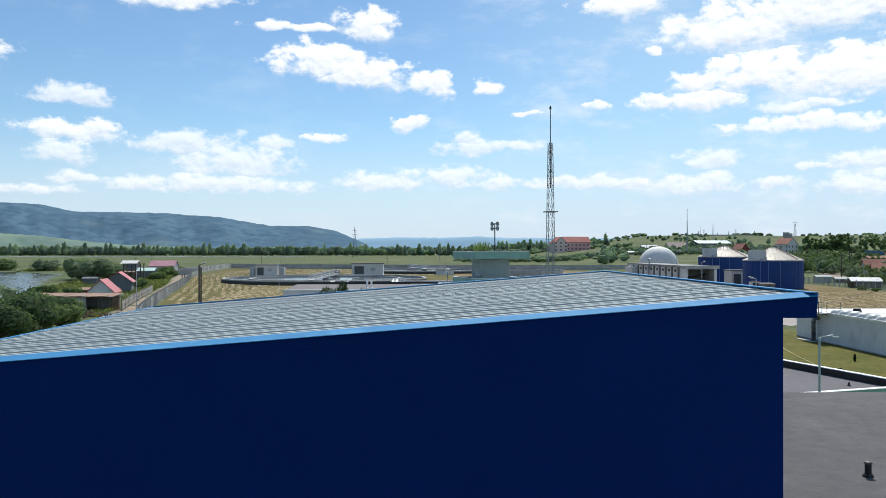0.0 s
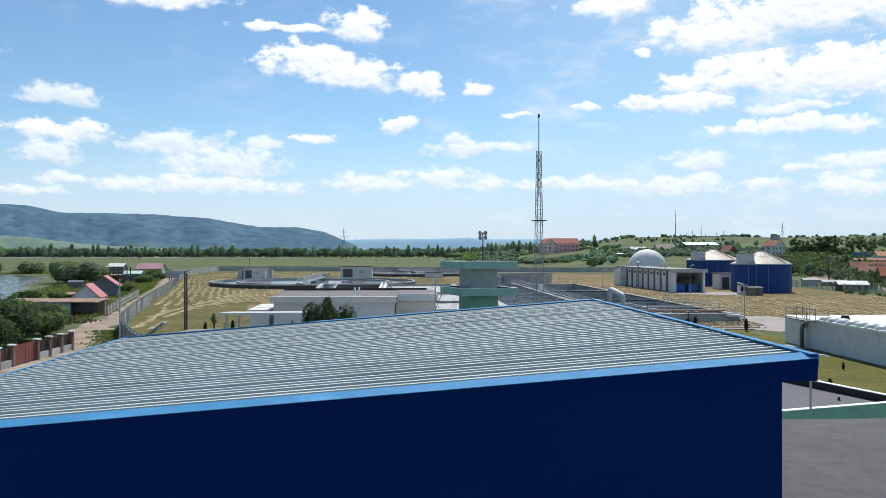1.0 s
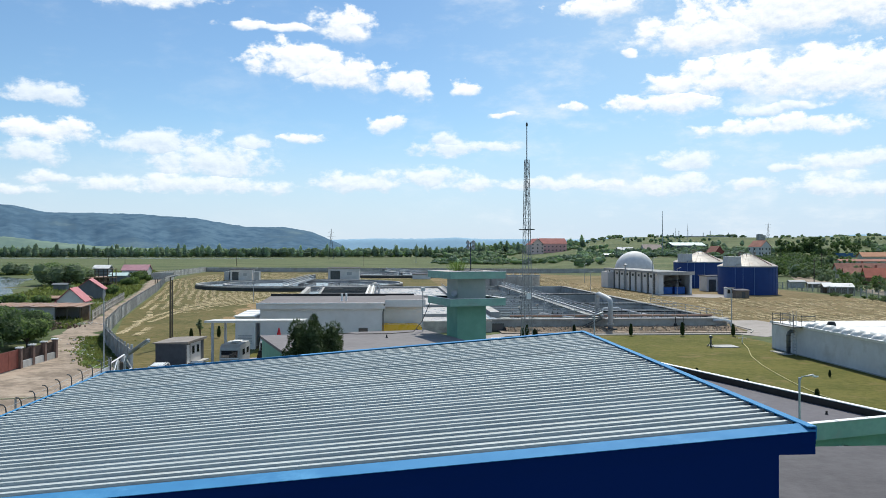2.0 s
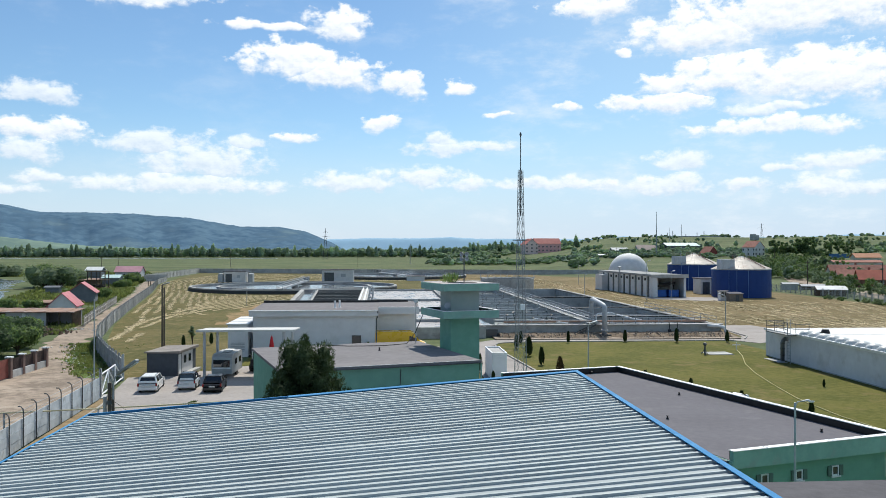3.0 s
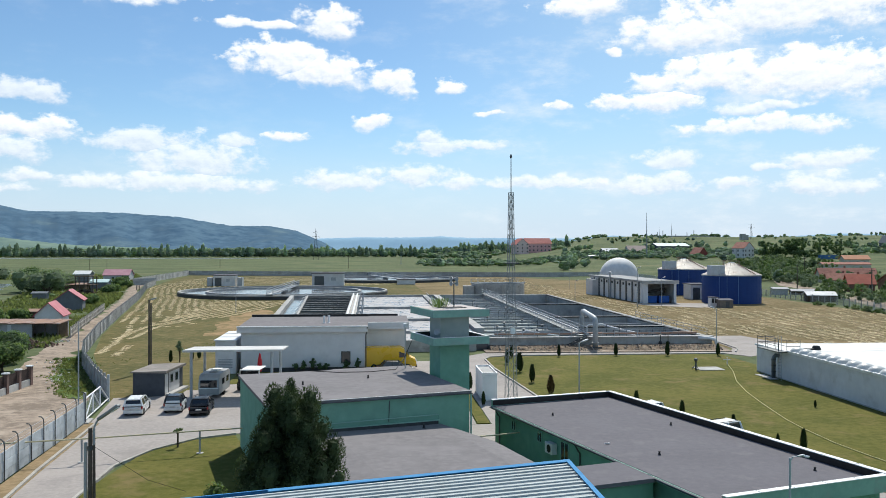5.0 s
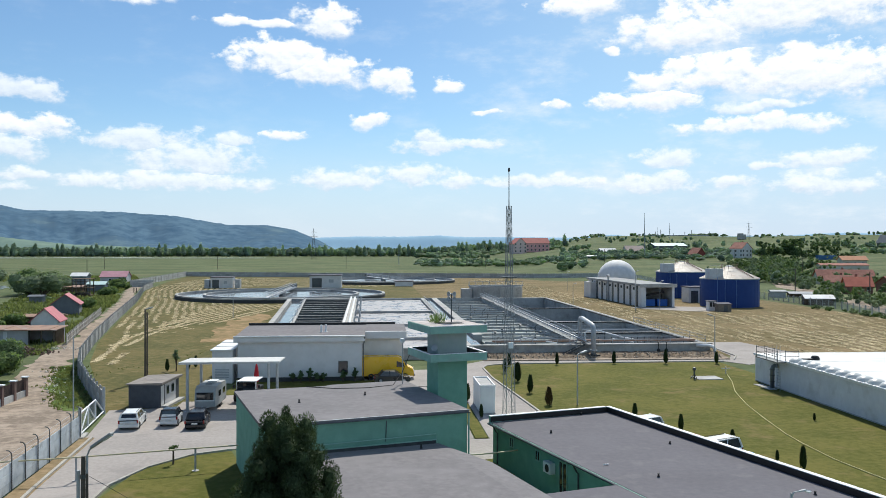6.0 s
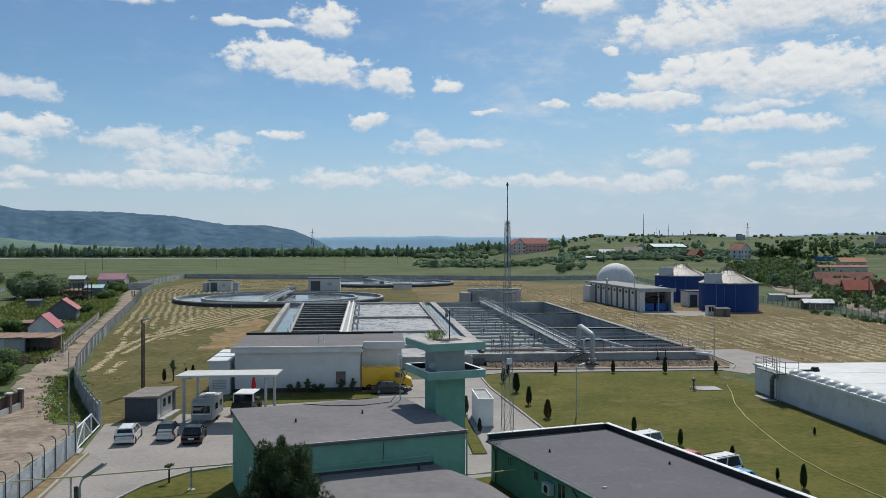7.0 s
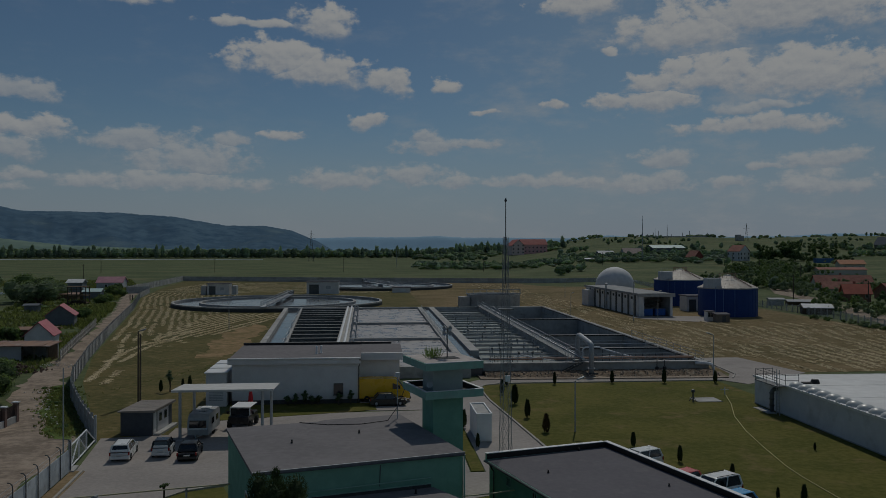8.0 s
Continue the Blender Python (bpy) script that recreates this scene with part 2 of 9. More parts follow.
M_GREENWALL = mat("mint_render", (0.22, 0.42, 0.325), (0.18, 0.355, 0.275), 0.9, s1=1.2, s2=0.2, amount=0.7, stain=(0.17, 0.32, 0.25), stain_scale=0.5, bump=0.004, bump_scale=30, spec=0.15)
M_GREENTRIM = mat("mint_trim", (0.29, 0.475, 0.4), (0.235, 0.4, 0.34), 0.85, s1=2.0, s2=0.3, amount=0.8, stain=(0.3, 0.38, 0.34), stain_scale=1.2, spec=0.2)
M_WHITE = mat("white_render", (0.71, 0.7, 0.7), (0.62, 0.61, 0.61), 0.85, s1=0.8, s2=0.12, amount=0.6, stain=(0.55, 0.54, 0.53), stain_scale=0.3, spec=0.2)
M_WHITEMETAL = mat("white_metal", (0.78, 0.79, 0.8), (0.68, 0.69, 0.7), 0.5, s1=1.0, amount=0.4)
M_MEMBRANE = mat("white_membrane", (0.72, 0.72, 0.72), (0.58, 0.58, 0.58), 0.7, s1=0.6, s2=0.1, amount=0.6)
M_DARKPLINTH = mat("dark_plinth", (0.07, 0.075, 0.075), (0.05, 0.052, 0.055), 0.9)
M_BLACK = mat("black_metal", (0.018, 0.018, 0.02), (0.012, 0.012, 0.013), 0.5)
M_GALV = mat("galvanised_steel", (0.44, 0.46, 0.48), (0.34, 0.36, 0.38), 0.6, 0.25, s1=3.0)
M_MASTSTEEL = mat("weathered_mast_steel", (0.33, 0.335, 0.335), (0.24, 0.245, 0.245), 0.6, 0.1, s1=3.0)
M_DARKSTEEL = mat("dark_steel", (0.12, 0.13, 0.135), (0.08, 0.085, 0.09), 0.5, 0.5)
M_TANKBLUE = mat("tank_blue", (0.003, 0.04, 0.2), (0.003, 0.034, 0.17), 0.6, s1=0.6, s2=0.2, amount=0.4)
M_TANKROOF = mat("tank_roof", (0.5, 0.45, 0.4), (0.38, 0.33, 0.29), 0.6, s1=0.8, s2=0.3, amount=0.8, stain=(0.34, 0.25, 0.19), stain_scale=0.5)
M_WOODPOLE = mat("weathered_pole", (0.13, 0.105, 0.085), (0.08, 0.065, 0.055), 0.9, s1=3.0)
M_GLASS = glass_mat("window_glass", (0.03, 0.035, 0.04))
M_CARGLASS = glass_mat("car_glass", (0.015, 0.018, 0.022))
M_TYRE = mat("tyre_rubber", (0.02, 0.02, 0.02), (0.03, 0.03, 0.03), 0.85)
M_RIVER = water_mat("pale_river", (0.5, 0.54, 0.55), (0.6, 0.62, 0.62), 0.4, 0.05, 0.03, 0.5)
M_POND = water_mat("pond_water", (0.05, 0.06, 0.06), (0.1, 0.11, 0.09), 0.2, 0.05, 0.03)
M_CLEARWATER = water_mat("clarified_water", (0.09, 0.095, 0.105), (0.13, 0.13, 0.14), 0.2, 0.2, 0.006)
M_FOAM = water_mat("foaming_water", (0.15, 0.135, 0.128), (0.34, 0.315, 0.305), 0.75, 0.5, 0.06)
M_GREENWATER = water_mat("green_water", (0.13, 0.165, 0.16), (0.22, 0.25, 0.24), 0.4, 0.4, 0.02, 0.4)
M_DARKWATER = water_mat("dark_water", (0.035, 0.045, 0.045), (0.1, 0.11, 0.1), 0.2, 0.4, 0.02)
M_LEAF = mat("broad_leaves", (0.145, 0.2, 0.085), (0.085, 0.13, 0.055), 0.8, s1=0.6, s2=0.08, amount=0.8, rand=0.5, island=True, spec=0.2, thin=0.4)
M_LEAFDARK = mat("dark_leaves", (0.1, 0.15, 0.075), (0.06, 0.095, 0.047), 0.8, s1=0.5, s2=0.03, amount=0.8, rand=0.5, island=True, spec=0.2, thin=0.4)
M_LEAFPALE = mat("willow_leaves", (0.2, 0.25, 0.17), (0.13, 0.17, 0.11), 0.8, s1=0.6, s2=0.1, amount=0.8, rand=0.4, island=True, spec=0.2, thin=0.4)
# distance haze painted into these leaf colours: paler and greyer than near leaves
M_FARLEAF = mat("hazed_far_leaves", (0.31, 0.37, 0.31), (0.2, 0.26, 0.22), 0.9, s1=0.08, s2=0.02, amount=0.8, rand=0.6, island=True, spec=0.1, thin=0.5)
M_FARLEAFPALE = mat("hazed_pale_leaves", (0.3, 0.36, 0.25), (0.2, 0.26, 0.18), 0.9, s1=0.08, s2=0.02, amount=0.8, rand=0.6, island=True, spec=0.1, thin=0.5)
M_GRASSBLADE = mat("grass_blades", (0.165, 0.18, 0.085), (0.1, 0.122, 0.052), 0.9, s1=0.4, s2=0.05, amount=0.9, rand=0.7, island=True, spec=0.1, thin=0.4)
M_NEEDLE = mat("pine_needles", (0.07, 0.098, 0.044), (0.032, 0.05, 0.021), 0.8, s1=2.0, s2=0.5, amount=0.8, rand=0.6, island=True, spec=0.2, thin=0.15)
M_THUJA = mat("thuja_green", (0.035, 0.06, 0.02), (0.02, 0.036, 0.012), 0.85, s1=4.0, s2=0.5, amount=0.8, rand=0.4, spec=0.2)
M_BARK = mat("bark", (0.11, 0.085, 0.065), (0.06, 0.048, 0.036), 0.95, s1=4.0)
M_BRICKRED = mat("red_tile", (0.36, 0.15, 0.11), (0.25, 0.1, 0.075), 0.85, s1=0.8, s2=0.2, amount=0.7)
M_PINKROOF = mat("faded_red_sheet", (0.42, 0.11, 0.13), (0.33, 0.085, 0.1), 0.6, s1=0.6, s2=0.2, amount=0.6)
M_RUSTROOF = mat("rusty_sheet", (0.33, 0.2, 0.14), (0.24, 0.16, 0.13), 0.8, s1=0.8, s2=0.3, amount=0.9, stain=(0.4, 0.36, 0.33), stain_scale=0.6)
# aerial haze painted in: both colours shifted to blue, the farther one paler
M_MOUNTAIN = mat("hazed_wooded_mountain", (0.115, 0.185, 0.25), (0.065, 0.118, 0.185), 1.0, s1=0.02, s2=0.005, amount=0.8, stain=(0.17, 0.24, 0.27), stain_scale=0.005, spec=0.0)
M_FARHILL = mat("hazed_far_hill", (0.34, 0.5, 0.63), (0.3, 0.45, 0.58), 1.0, s1=0.01, s2=0.002, amount=0.6, spec=0.0)


# ---------------------------------------------------------------- mesh helpers
class Geo:
    """Collects vertices and faces of one part."""

    def __init__(self):
        self.v, self.f = [], []

    def put(self, verts, faces):
        k = len(self.v)
        self.v += [tuple(p) for p in verts]
        self.f += [tuple(k + i for i in face) for face in faces]
        return self

    def box(self, x0, y0, z0, x1, y1, z1, b=0.0):
        """An axis-aligned box; b takes off its edges."""
        if not b:
            return self.prism([(x0, y0), (x1, y0), (x1, y1), (x0, y1)], z0, z1)
        bm = bmesh.new()
        bmesh.ops.create_cube(bm, size=1.0)
        for p in bm.verts:
            p.co = ((x0 + x1) / 2 + p.co.x * (x1 - x0), (y0 + y1) / 2 + p.co.y * (y1 - y0), (z0 + z1) / 2 + p.co.z * (z1 - z0))
        bmesh.ops.bevel(bm, geom=bm.edges[:], offset=b, segments=2, profile=0.5, affect="EDGES")
        bm.verts.index_update()
        self.put([p.co[:] for p in bm.verts], [[p.index for p in f.verts] for f in bm.faces])
        bm.free()
        return self

    def prism(self, poly, z0, z1):
        """A polygon raised from z0 to z1; each may be a list, one height a corner."""
        n = len(poly)
        lo = z0 if isinstance(z0, (list, tuple)) else [z0] * n
        hi = z1 if isinstance(z1, (list, tuple)) else [z1] * n
        verts = [(p[0], p[1], lo[i]) for i, p in enumerate(poly)] + [(p[0], p[1], hi[i]) for i, p in enumerate(poly)]
        faces = [list(range(n))[::-1], list(range(n, 2 * n))] + [(i, (i + 1) % n, n + (i + 1) % n, n + i) for i in range(n)]
        return self.put(verts, faces)

    def sheet(self, poly):
        return self.put(poly, [range(len(poly))])

    def tube(self, points, radius, n=8, caps=True):
        """A round bar along points; radius may be a list."""
        pts = [Vector(p) for p in points]
        rad = radius if isinstance(radius, (list, tuple)) else [radius] * len(pts)
        verts, faces, side = [], [], None
        for i, p in enumerate(pts):
            d = (pts[min(i + 1, len(pts) - 1)] - pts[max(i - 1, 0)]).normalized()
            if side is None:
                side = d.orthogonal().normalized()
            side = (side - d * side.dot(d)).normalized()
            up = d.cross(side)
            verts += [p + (side * math.cos(a) + up * math.sin(a)) * rad[i] for a in (2 * math.pi * k / n for k in range(n))]
        for i in range(len(pts) - 1):
            faces += [(i * n + k, i * n + (k + 1) % n, (i + 1) * n + (k + 1) % n, (i + 1) * n + k) for k in range(n)]
        if caps:
            faces += [list(range(n))[::-1], [(len(pts) - 1) * n + k for k in range(n)]]
        return self.put(verts, faces)

    def lathe(self, profile, n=48, cx=0.0, cy=0.0, a0=0.0, a1=360.0):
        """Profile of (radius, z) turned round a vertical axis."""
        whole = a1 - a0 >= 360
        steps = n if whole else n + 1
        verts, faces, m = [], [], len(profile)
        for k in range(steps):
            a = radians(a0 + (a1 - a0) * k / n)
            verts += [(cx + r * math.cos(a), cy + r * math.sin(a), z) for r, z in profile]
        for k in range(n):
            k2 = (k + 1) % steps
            faces += [(k * m + i, k2 * m + i, k2 * m + i + 1, k * m + i + 1) for i in range(m - 1)]
        return self.put(verts, faces)

    def moved(self, m, start=0):
        self.v[start:] = [tuple(m @ Vector(p)) for p in self.v[start:]]
        return self


def mesh_of(name, g, material, smooth=False):
    me = bpy.data.meshes.new(name)
    me.from_pydata(g.v, [], g.f)
    me.validate()
    bm = bmesh.new()
    bm.from_mesh(me)
    bmesh.ops.recalc_face_normals(bm, faces=bm.faces)
    bm.to_mesh(me)
    bm.free()
    me.materials.append(material)
    if smooth:
        me.polygons.foreach_set("use_smooth", [True] * len(me.polygons))
    return me


def fast_mesh(name, verts, faces, material):
    me = bpy.data.meshes.new(name)
    me.from_pydata(verts, [], faces)
    me.materials.append(material)
    return me


def part(name, g, material, parent, label="", smooth=False):
    ob = new(name, g if isinstance(g, bpy.types.Mesh) else mesh_of(name, g, material, smooth))
    ob.parent = parent
    return tagged(ob, label)


def thing(name, label, category, m=None, group="", kind=""):
    ob = new(name)
    ob.empty_display_size = 0.3
    ob.matrix_basis = m or Matrix.Identity(4)
    return tagged(ob, label, category, group, kind)


def single(name, g, material, label, category, group="", kind="", m=None, smooth=False):
    ob = new(name, g if isinstance(g, bpy.types.Mesh) else mesh_of(name, g, material, smooth))
    ob.matrix_basis = m or Matrix.Identity(4)
    return tagged(ob, label, category, group, kind)


def smooth01(a, b, v):
    t = min(1.0, max(0.0, (v - a) / (b - a)))
    return t * t * (3 - 2 * t)


# ---------------------------------------------------------------- ground, far land
def land(x, y):
    """Height of the ground: level round the works, rising into hills beyond on the right."""
    d = math.hypot(x, y - 5)
    az = math.degrees(math.atan2(x, max(y, 1.0)))
    right = smooth01(9, 17, az) if y > 0 else 0.0
    h = right * (3.0 * smooth01(330, 520, d) + 6.0 * smooth01(480, 800, d) + 12 * smooth01(800, 1300, d) + 21 * smooth01(1250, 2000, d))
    mid = smooth01(3, 8, az) * (1 - right) if y > 0 else 0.0
    h += mid * (8 * smooth01(900, 1600, d) + 16 * smooth01(1500, 2300, d))
    if d > 420:
        h += right * 1.6 * noise.noise((x * 0.006, y * 0.006, 0)) * smooth01(420, 900, d) * (1 + d / 900)
    return h


POND = [(-72, 150), (-78, 168), (-86, 190), (-97, 216), (-108, 238), (-116, 262), (-128, 300), (-152, 330), (-190, 352), (-330, 352), (-330, 120), (-84, 134)]


def build_ground():
    xs = sorted({26.2, 41.5} | {round(math.copysign(abs(t) ** 2.6 * 4900, t), 2) for t in np.linspace(-1, 1, 181)})
    ys = sorted({105.5, 202.7} | {round(-60 + t ** 2.4 * 4900, 2) for t in np.linspace(0, 1, 150)} | {-4800.0, -2000.0, -800.0, -300.0, -120.0})
    verts = [(x, y, land(x, y)) for y in ys for x in xs]
    w = len(xs)
    faces = [(j * w + i, j * w + i + 1, (j + 1) * w + i + 1, (j + 1) * w + i) for j in range(len(ys) - 1) for i in range(w - 1)
             if not (26.1 < xs[i] < 41.4 and 105.4 < ys[j] < 202.6)]      # open over the empty basin
    ob = new("ground", fast_mesh("ground", verts, faces, M_MEADOW))
    ob.data.polygons.foreach_set("use_smooth", [True] * len(faces))
    tagged(ob, "green meadow land rising to low hills", "ground", kind="structure")


def ragged(poly, step, amount):
    """The outline with its long edges broken up unevenly."""
    out = []
    for p, q in zip(poly, poly[1:] + poly[:1]):
        p, q = Vector(p), Vector(q)
        n = max(1, int((q - p).length / step))
        side = Vector((-(q - p).y, (q - p).x)).normalized()
        out += [tuple(p.lerp(q, k / n) + side * amount * (noise.noise((*(p.lerp(q, k / n) * 0.25), 1.0)) + 0.5 * noise.noise((*(p.lerp(q, k / n) * 0.9), 5.0))) * (k > 0)) for k in range(n)]
    return out


def flat(name, poly, z, material, label, category, thick=0.3, kind="structure"):
    """A level slab of ground cover whose top lies at z."""
    return single(name, Geo().prism(poly, z - thick, z), material, label, category, kind=kind)


build_ground()


def ridge(name, material, label, dist, depth, profile, rough, seed):
    """A chain of hills: profile of azimuth in degrees and height in metres at the crest."""
    az0, az1 = profile[0][0], profile[-1][0]
    cols, rows = 260, 14
    verts, faces = [], []
    for i in range(cols + 1):
        a = az0 + (az1 - az0) * i / cols
        h = float(np.interp(a, [p[0] for p in profile], [p[1] for p in profile]))
        for j in range(rows + 1):
            t = j / rows
            d = dist + depth * t
            rise = smooth01(0, 0.75, t) if t < 0.75 else 1 - 0.35 * smooth01(0.75, 1, t)
            wob = noise.fractal((a * 0.4, t * 3.0, seed), 0.9, 2.1, 4)
            z = h * rise * (1 + rough * wob * max(0.0, 0.75 - t)) + 2.5 * noise.noise((a * 5, t * 9, seed)) * rise
            spur = noise.noise((a * 0.3 + t * 2.2, t * 1.6, seed + 3))
            d += depth * rough * 0.3 * (spur + 0.35 * noise.noise((a * 2.0, t * 4, seed))) * smooth01(0, 0.3, t) * (1 - t)
            verts.append((d * math.sin(radians(a)), d * math.cos(radians(a)), z - 3))
    m = rows + 1
    faces = [(i * m + j, (i + 1) * m + j, (i + 1) * m + j + 1, i * m + j + 1) for i in range(cols) for j in range(rows)]
    ob = new(name, fast_mesh(name, verts, faces, material))
    ob.data.polygons.foreach_set("use_smooth", [True] * len(faces))
    tagged(ob, label, "mountain", kind="structure")


ridge("mountain_ridge", M_MOUNTAIN, "long wooded mountain ridge, blue distance haze painted in", 3000, 1300,
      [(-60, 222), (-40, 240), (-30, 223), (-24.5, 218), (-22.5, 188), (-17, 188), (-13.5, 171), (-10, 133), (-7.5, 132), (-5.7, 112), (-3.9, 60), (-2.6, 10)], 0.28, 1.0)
ridge("far_hills", M_FARHILL, "distant hills painted pale blue for haze", 4450, 300,
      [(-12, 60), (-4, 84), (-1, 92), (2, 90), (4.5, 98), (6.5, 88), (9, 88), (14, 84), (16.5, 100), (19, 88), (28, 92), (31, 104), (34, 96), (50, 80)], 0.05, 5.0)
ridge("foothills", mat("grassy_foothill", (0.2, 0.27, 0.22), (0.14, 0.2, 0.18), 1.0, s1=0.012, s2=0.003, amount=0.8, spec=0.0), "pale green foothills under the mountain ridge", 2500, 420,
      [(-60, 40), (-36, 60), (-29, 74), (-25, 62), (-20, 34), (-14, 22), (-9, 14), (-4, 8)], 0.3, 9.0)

# ---------------------------------------------------------------- ground covers
flat("pond", ragged(POND, 6, 4.0), 0.03, M_POND, "still grey pond behind reeds and bushes", "pond")
flat("river", ragged([(-900, 1240), (-160, 1190), (-160, 1205), (-900, 1275)], 30, 26), 0.5, M_RIVER, "pale strip of river before the trees", "river", 0.9)
flat("dirt_road", ragged([(-15, 30), (-22.6, 55), (-23.4, 64), (-24.2, 74), (-29.5, 86), (-35.4, 102), (-41.2, 124), (-48.6, 156), (-62, 217), (-74, 262), (-80, 286),
                   (-88, 330), (-100, 372), (-104, 372), (-92, 330), (-84, 288), (-77.5, 262), (-65.2, 217), (-51.6, 157), (-44.6, 126), (-41.5, 108), (-38.6, 96),
                   (-34.5, 84), (-33.6, 78), (-36, 60), (-38, 30)], 1.5, 1.3), 0.03, M_DIRT, "dry rutted dirt road beside the fence", "dirt road")
flat("verge", ragged([(-24.6, 74.4), (-26.2, 74.8), (-29.6, 82), (-33.8, 92), (-36.2, 101), (-35.2, 102.6)], 1.0, 1.0), 0.06, mat("verge_green", (0.14, 0.19, 0.06), (0.09, 0.13, 0.036), 0.95, s1=2.0, s2=0.3, amount=0.9, bump=0.04, bump_scale=8, spec=0.1), "weedy grass verge along the fence", "grass verge")
flat("hay_field", [(-22.3, 73.6), (-34, 104), (-40, 125), (-47.2, 157), (-60.4, 217), (-73.5, 270), (-83, 330), (-91, 410), (13, 385), (13, 204.2), (-20, 204.2), (-16.2, 104), (-15.3, 88.5), (-16, 74)],
     0.02, M_HAY, "mown hay field, dry and yellow green", "field")
flat("bare_soil", ragged([(-25.5, 124), (-27.0, 140), (-27.2, 160), (-24.5, 176), (-21.8, 172), (-20.6, 141), (-20.8, 124)], 2.0, 2.2), 0.03, mat("orange_soil", (0.33, 0.225, 0.125), (0.2, 0.15, 0.07), 0.95, s1=0.7, s2=0.15, amount=0.9, stain=(0.13, 0.125, 0.05), stain_scale=0.3, bump=0.05, bump_scale=4, spec=0.1), "bare orange brown soil in the hay field", "soil")
flat("hay_field_east", [(13, 385), (120, 372), (101, 215), (98, 150), (96, 104), (43, 104), (43, 204.2), (13, 204.2)], 0.02, M_HAYDRY, "mown hay field, dry and straw yellow", "field")
flat("parking_lot", [(-22.4, 74.6), (-20.9, 64.9), (-19.3, 52), (-17.8, 40), (-15.6, 40), (-15.5, 52.5), (-14.3, 56.3), (-12.2, 59.3), (-9.9, 60.5), (-7.5, 61.3), (4.9, 61.6), (6.6, 62.2), (6.7, 78), (6.5, 84),
                     (-4, 83.4), (-14.2, 80.8), (-15.8, 78), (-17.2, 78), (-17.2, 75.4)], 0.05, M_ASPHALT, "pale worn asphalt yard with parked cars", "yard")
flat("driveway", [(7.7, 62), (13.9, 62), (12.35, 90), (12.6, 95.7), (13.1, 97.5), (14.4, 98.4), (16.5, 98.7), (41.2, 98.7), (42.9, 95.8), (54, 103.4), (52, 118), (46.4, 118), (45.0, 110), (44.2, 103.5), (42.6, 100.6),
                  (12.6, 101.6), (6.4, 95), (6.5, 78.4), (7.7, 78)], 0.045, M_ASPHALT, "pale worn asphalt driveway round the lawn", "driveway")
flat("van_yard", [(-1.5, 84.2), (6.45, 84.2), (6.3, 95.0), (2.95, 95.0), (2.95, 90.75), (-1.5, 90.75)], 0.046, M_ASPHALT, "pale worn asphalt beside the white building", "yard")
flat("service_path", [(4.0, 55.5), (8.0, 57), (12.6, 62.1), (4.8, 62.1), (3.4, 60.8)], 0.04, M_ASPHALT, "pale path between the green buildings", "path")
flat("garden_bed", [(3.5, 49.0), (7.8, 50.0), (8.0, 56.9), (4.0, 55.4)], 0.05, M_LAWN, "strip of grass between the green buildings", "grass")
flat("car_row", [(15.2, 58), (12.7, 62.2), (18.4, 66.0), (21.3, 59), (26.4, 40), (24, 38)], 0.09, M_ASPHALT, "pale parking strip beside the green block", "parking strip")
flat("lawn", [(11.8, 95.8), (12.5, 97.2), (14.5, 98.1), (16.5, 98.2), (40.2, 98.2), (40.4, 84), (46, 40), (27, 30), (13.2, 69.5), (12.4, 81), (11.8, 89)], 0.07, M_LAWN, "mown lawn, green with dry patches", "lawn")
M_SOIL = mat("stony_soil", (0.24, 0.185, 0.135), (0.13, 0.1, 0.075), 0.95, s1=1.6, s2=0.4, amount=0.9, bump=0.1, bump_scale=4, stain=(0.34, 0.3, 0.24), stain_scale=1.2, spec=0.1)


def soil_bank():
    """Stony bank that rises from the driveway to the basin wall."""
    g, nx, ny = Geo(), 120, 7
    verts = []
    for i in range(nx + 1):
        x = 13.4 + 28.8 * i / nx
        near = 101.5 - 0.035 * (x - 13.4)
        for j in range(ny + 1):
            y = near + (104.86 - near) * j / ny
            verts.append((x, y, 0.05 + 0.5 * smooth01(0, 0.75, j / ny) + (0.1 * noise.noise((x * 1.3, y * 1.3, 2)) + 0.05 * noise.noise((x * 4, y * 4, 8))) * (j > 0)))
    m = ny + 1
    faces = [(i * m + j, (i + 1) * m + j, (i + 1) * m + j + 1, i * m + j + 1) for i in range(nx) for j in range(ny)]
    single("soil_bank", g.put(verts, faces), M_SOIL, "stony bank of bare soil along the basin wall", "bank", kind="structure")
    rng = random.Random(61)
    g = Geo()
    for _ in range(420):
        s = rng.uniform(0.03, 0.11)
        x, q = rng.uniform(13.6, 42.0), rng.random()
        y = 101.6 - 0.035 * (x - 13.4) + 3.0 * q
        st = len(g.v)
        g.box(-s, -s * 0.7, -s * 0.5, s, s * 0.7, s * 0.5).moved(Matrix.Translation((x, y, 0.08 + 0.5 * smooth01(0, 0.75, q))) @ Euler((rng.uniform(0, 3), rng.uniform(0, 3), rng.uniform(0, 3))).to_matrix().to_4x4(), st)
    single("bank_stones", g, mat("bank_stone", (0.4, 0.34, 0.28), (0.26, 0.21, 0.17), 0.95, rand=0.5, island=True), "loose brown stones on the soil bank", "stones", kind="stuff")


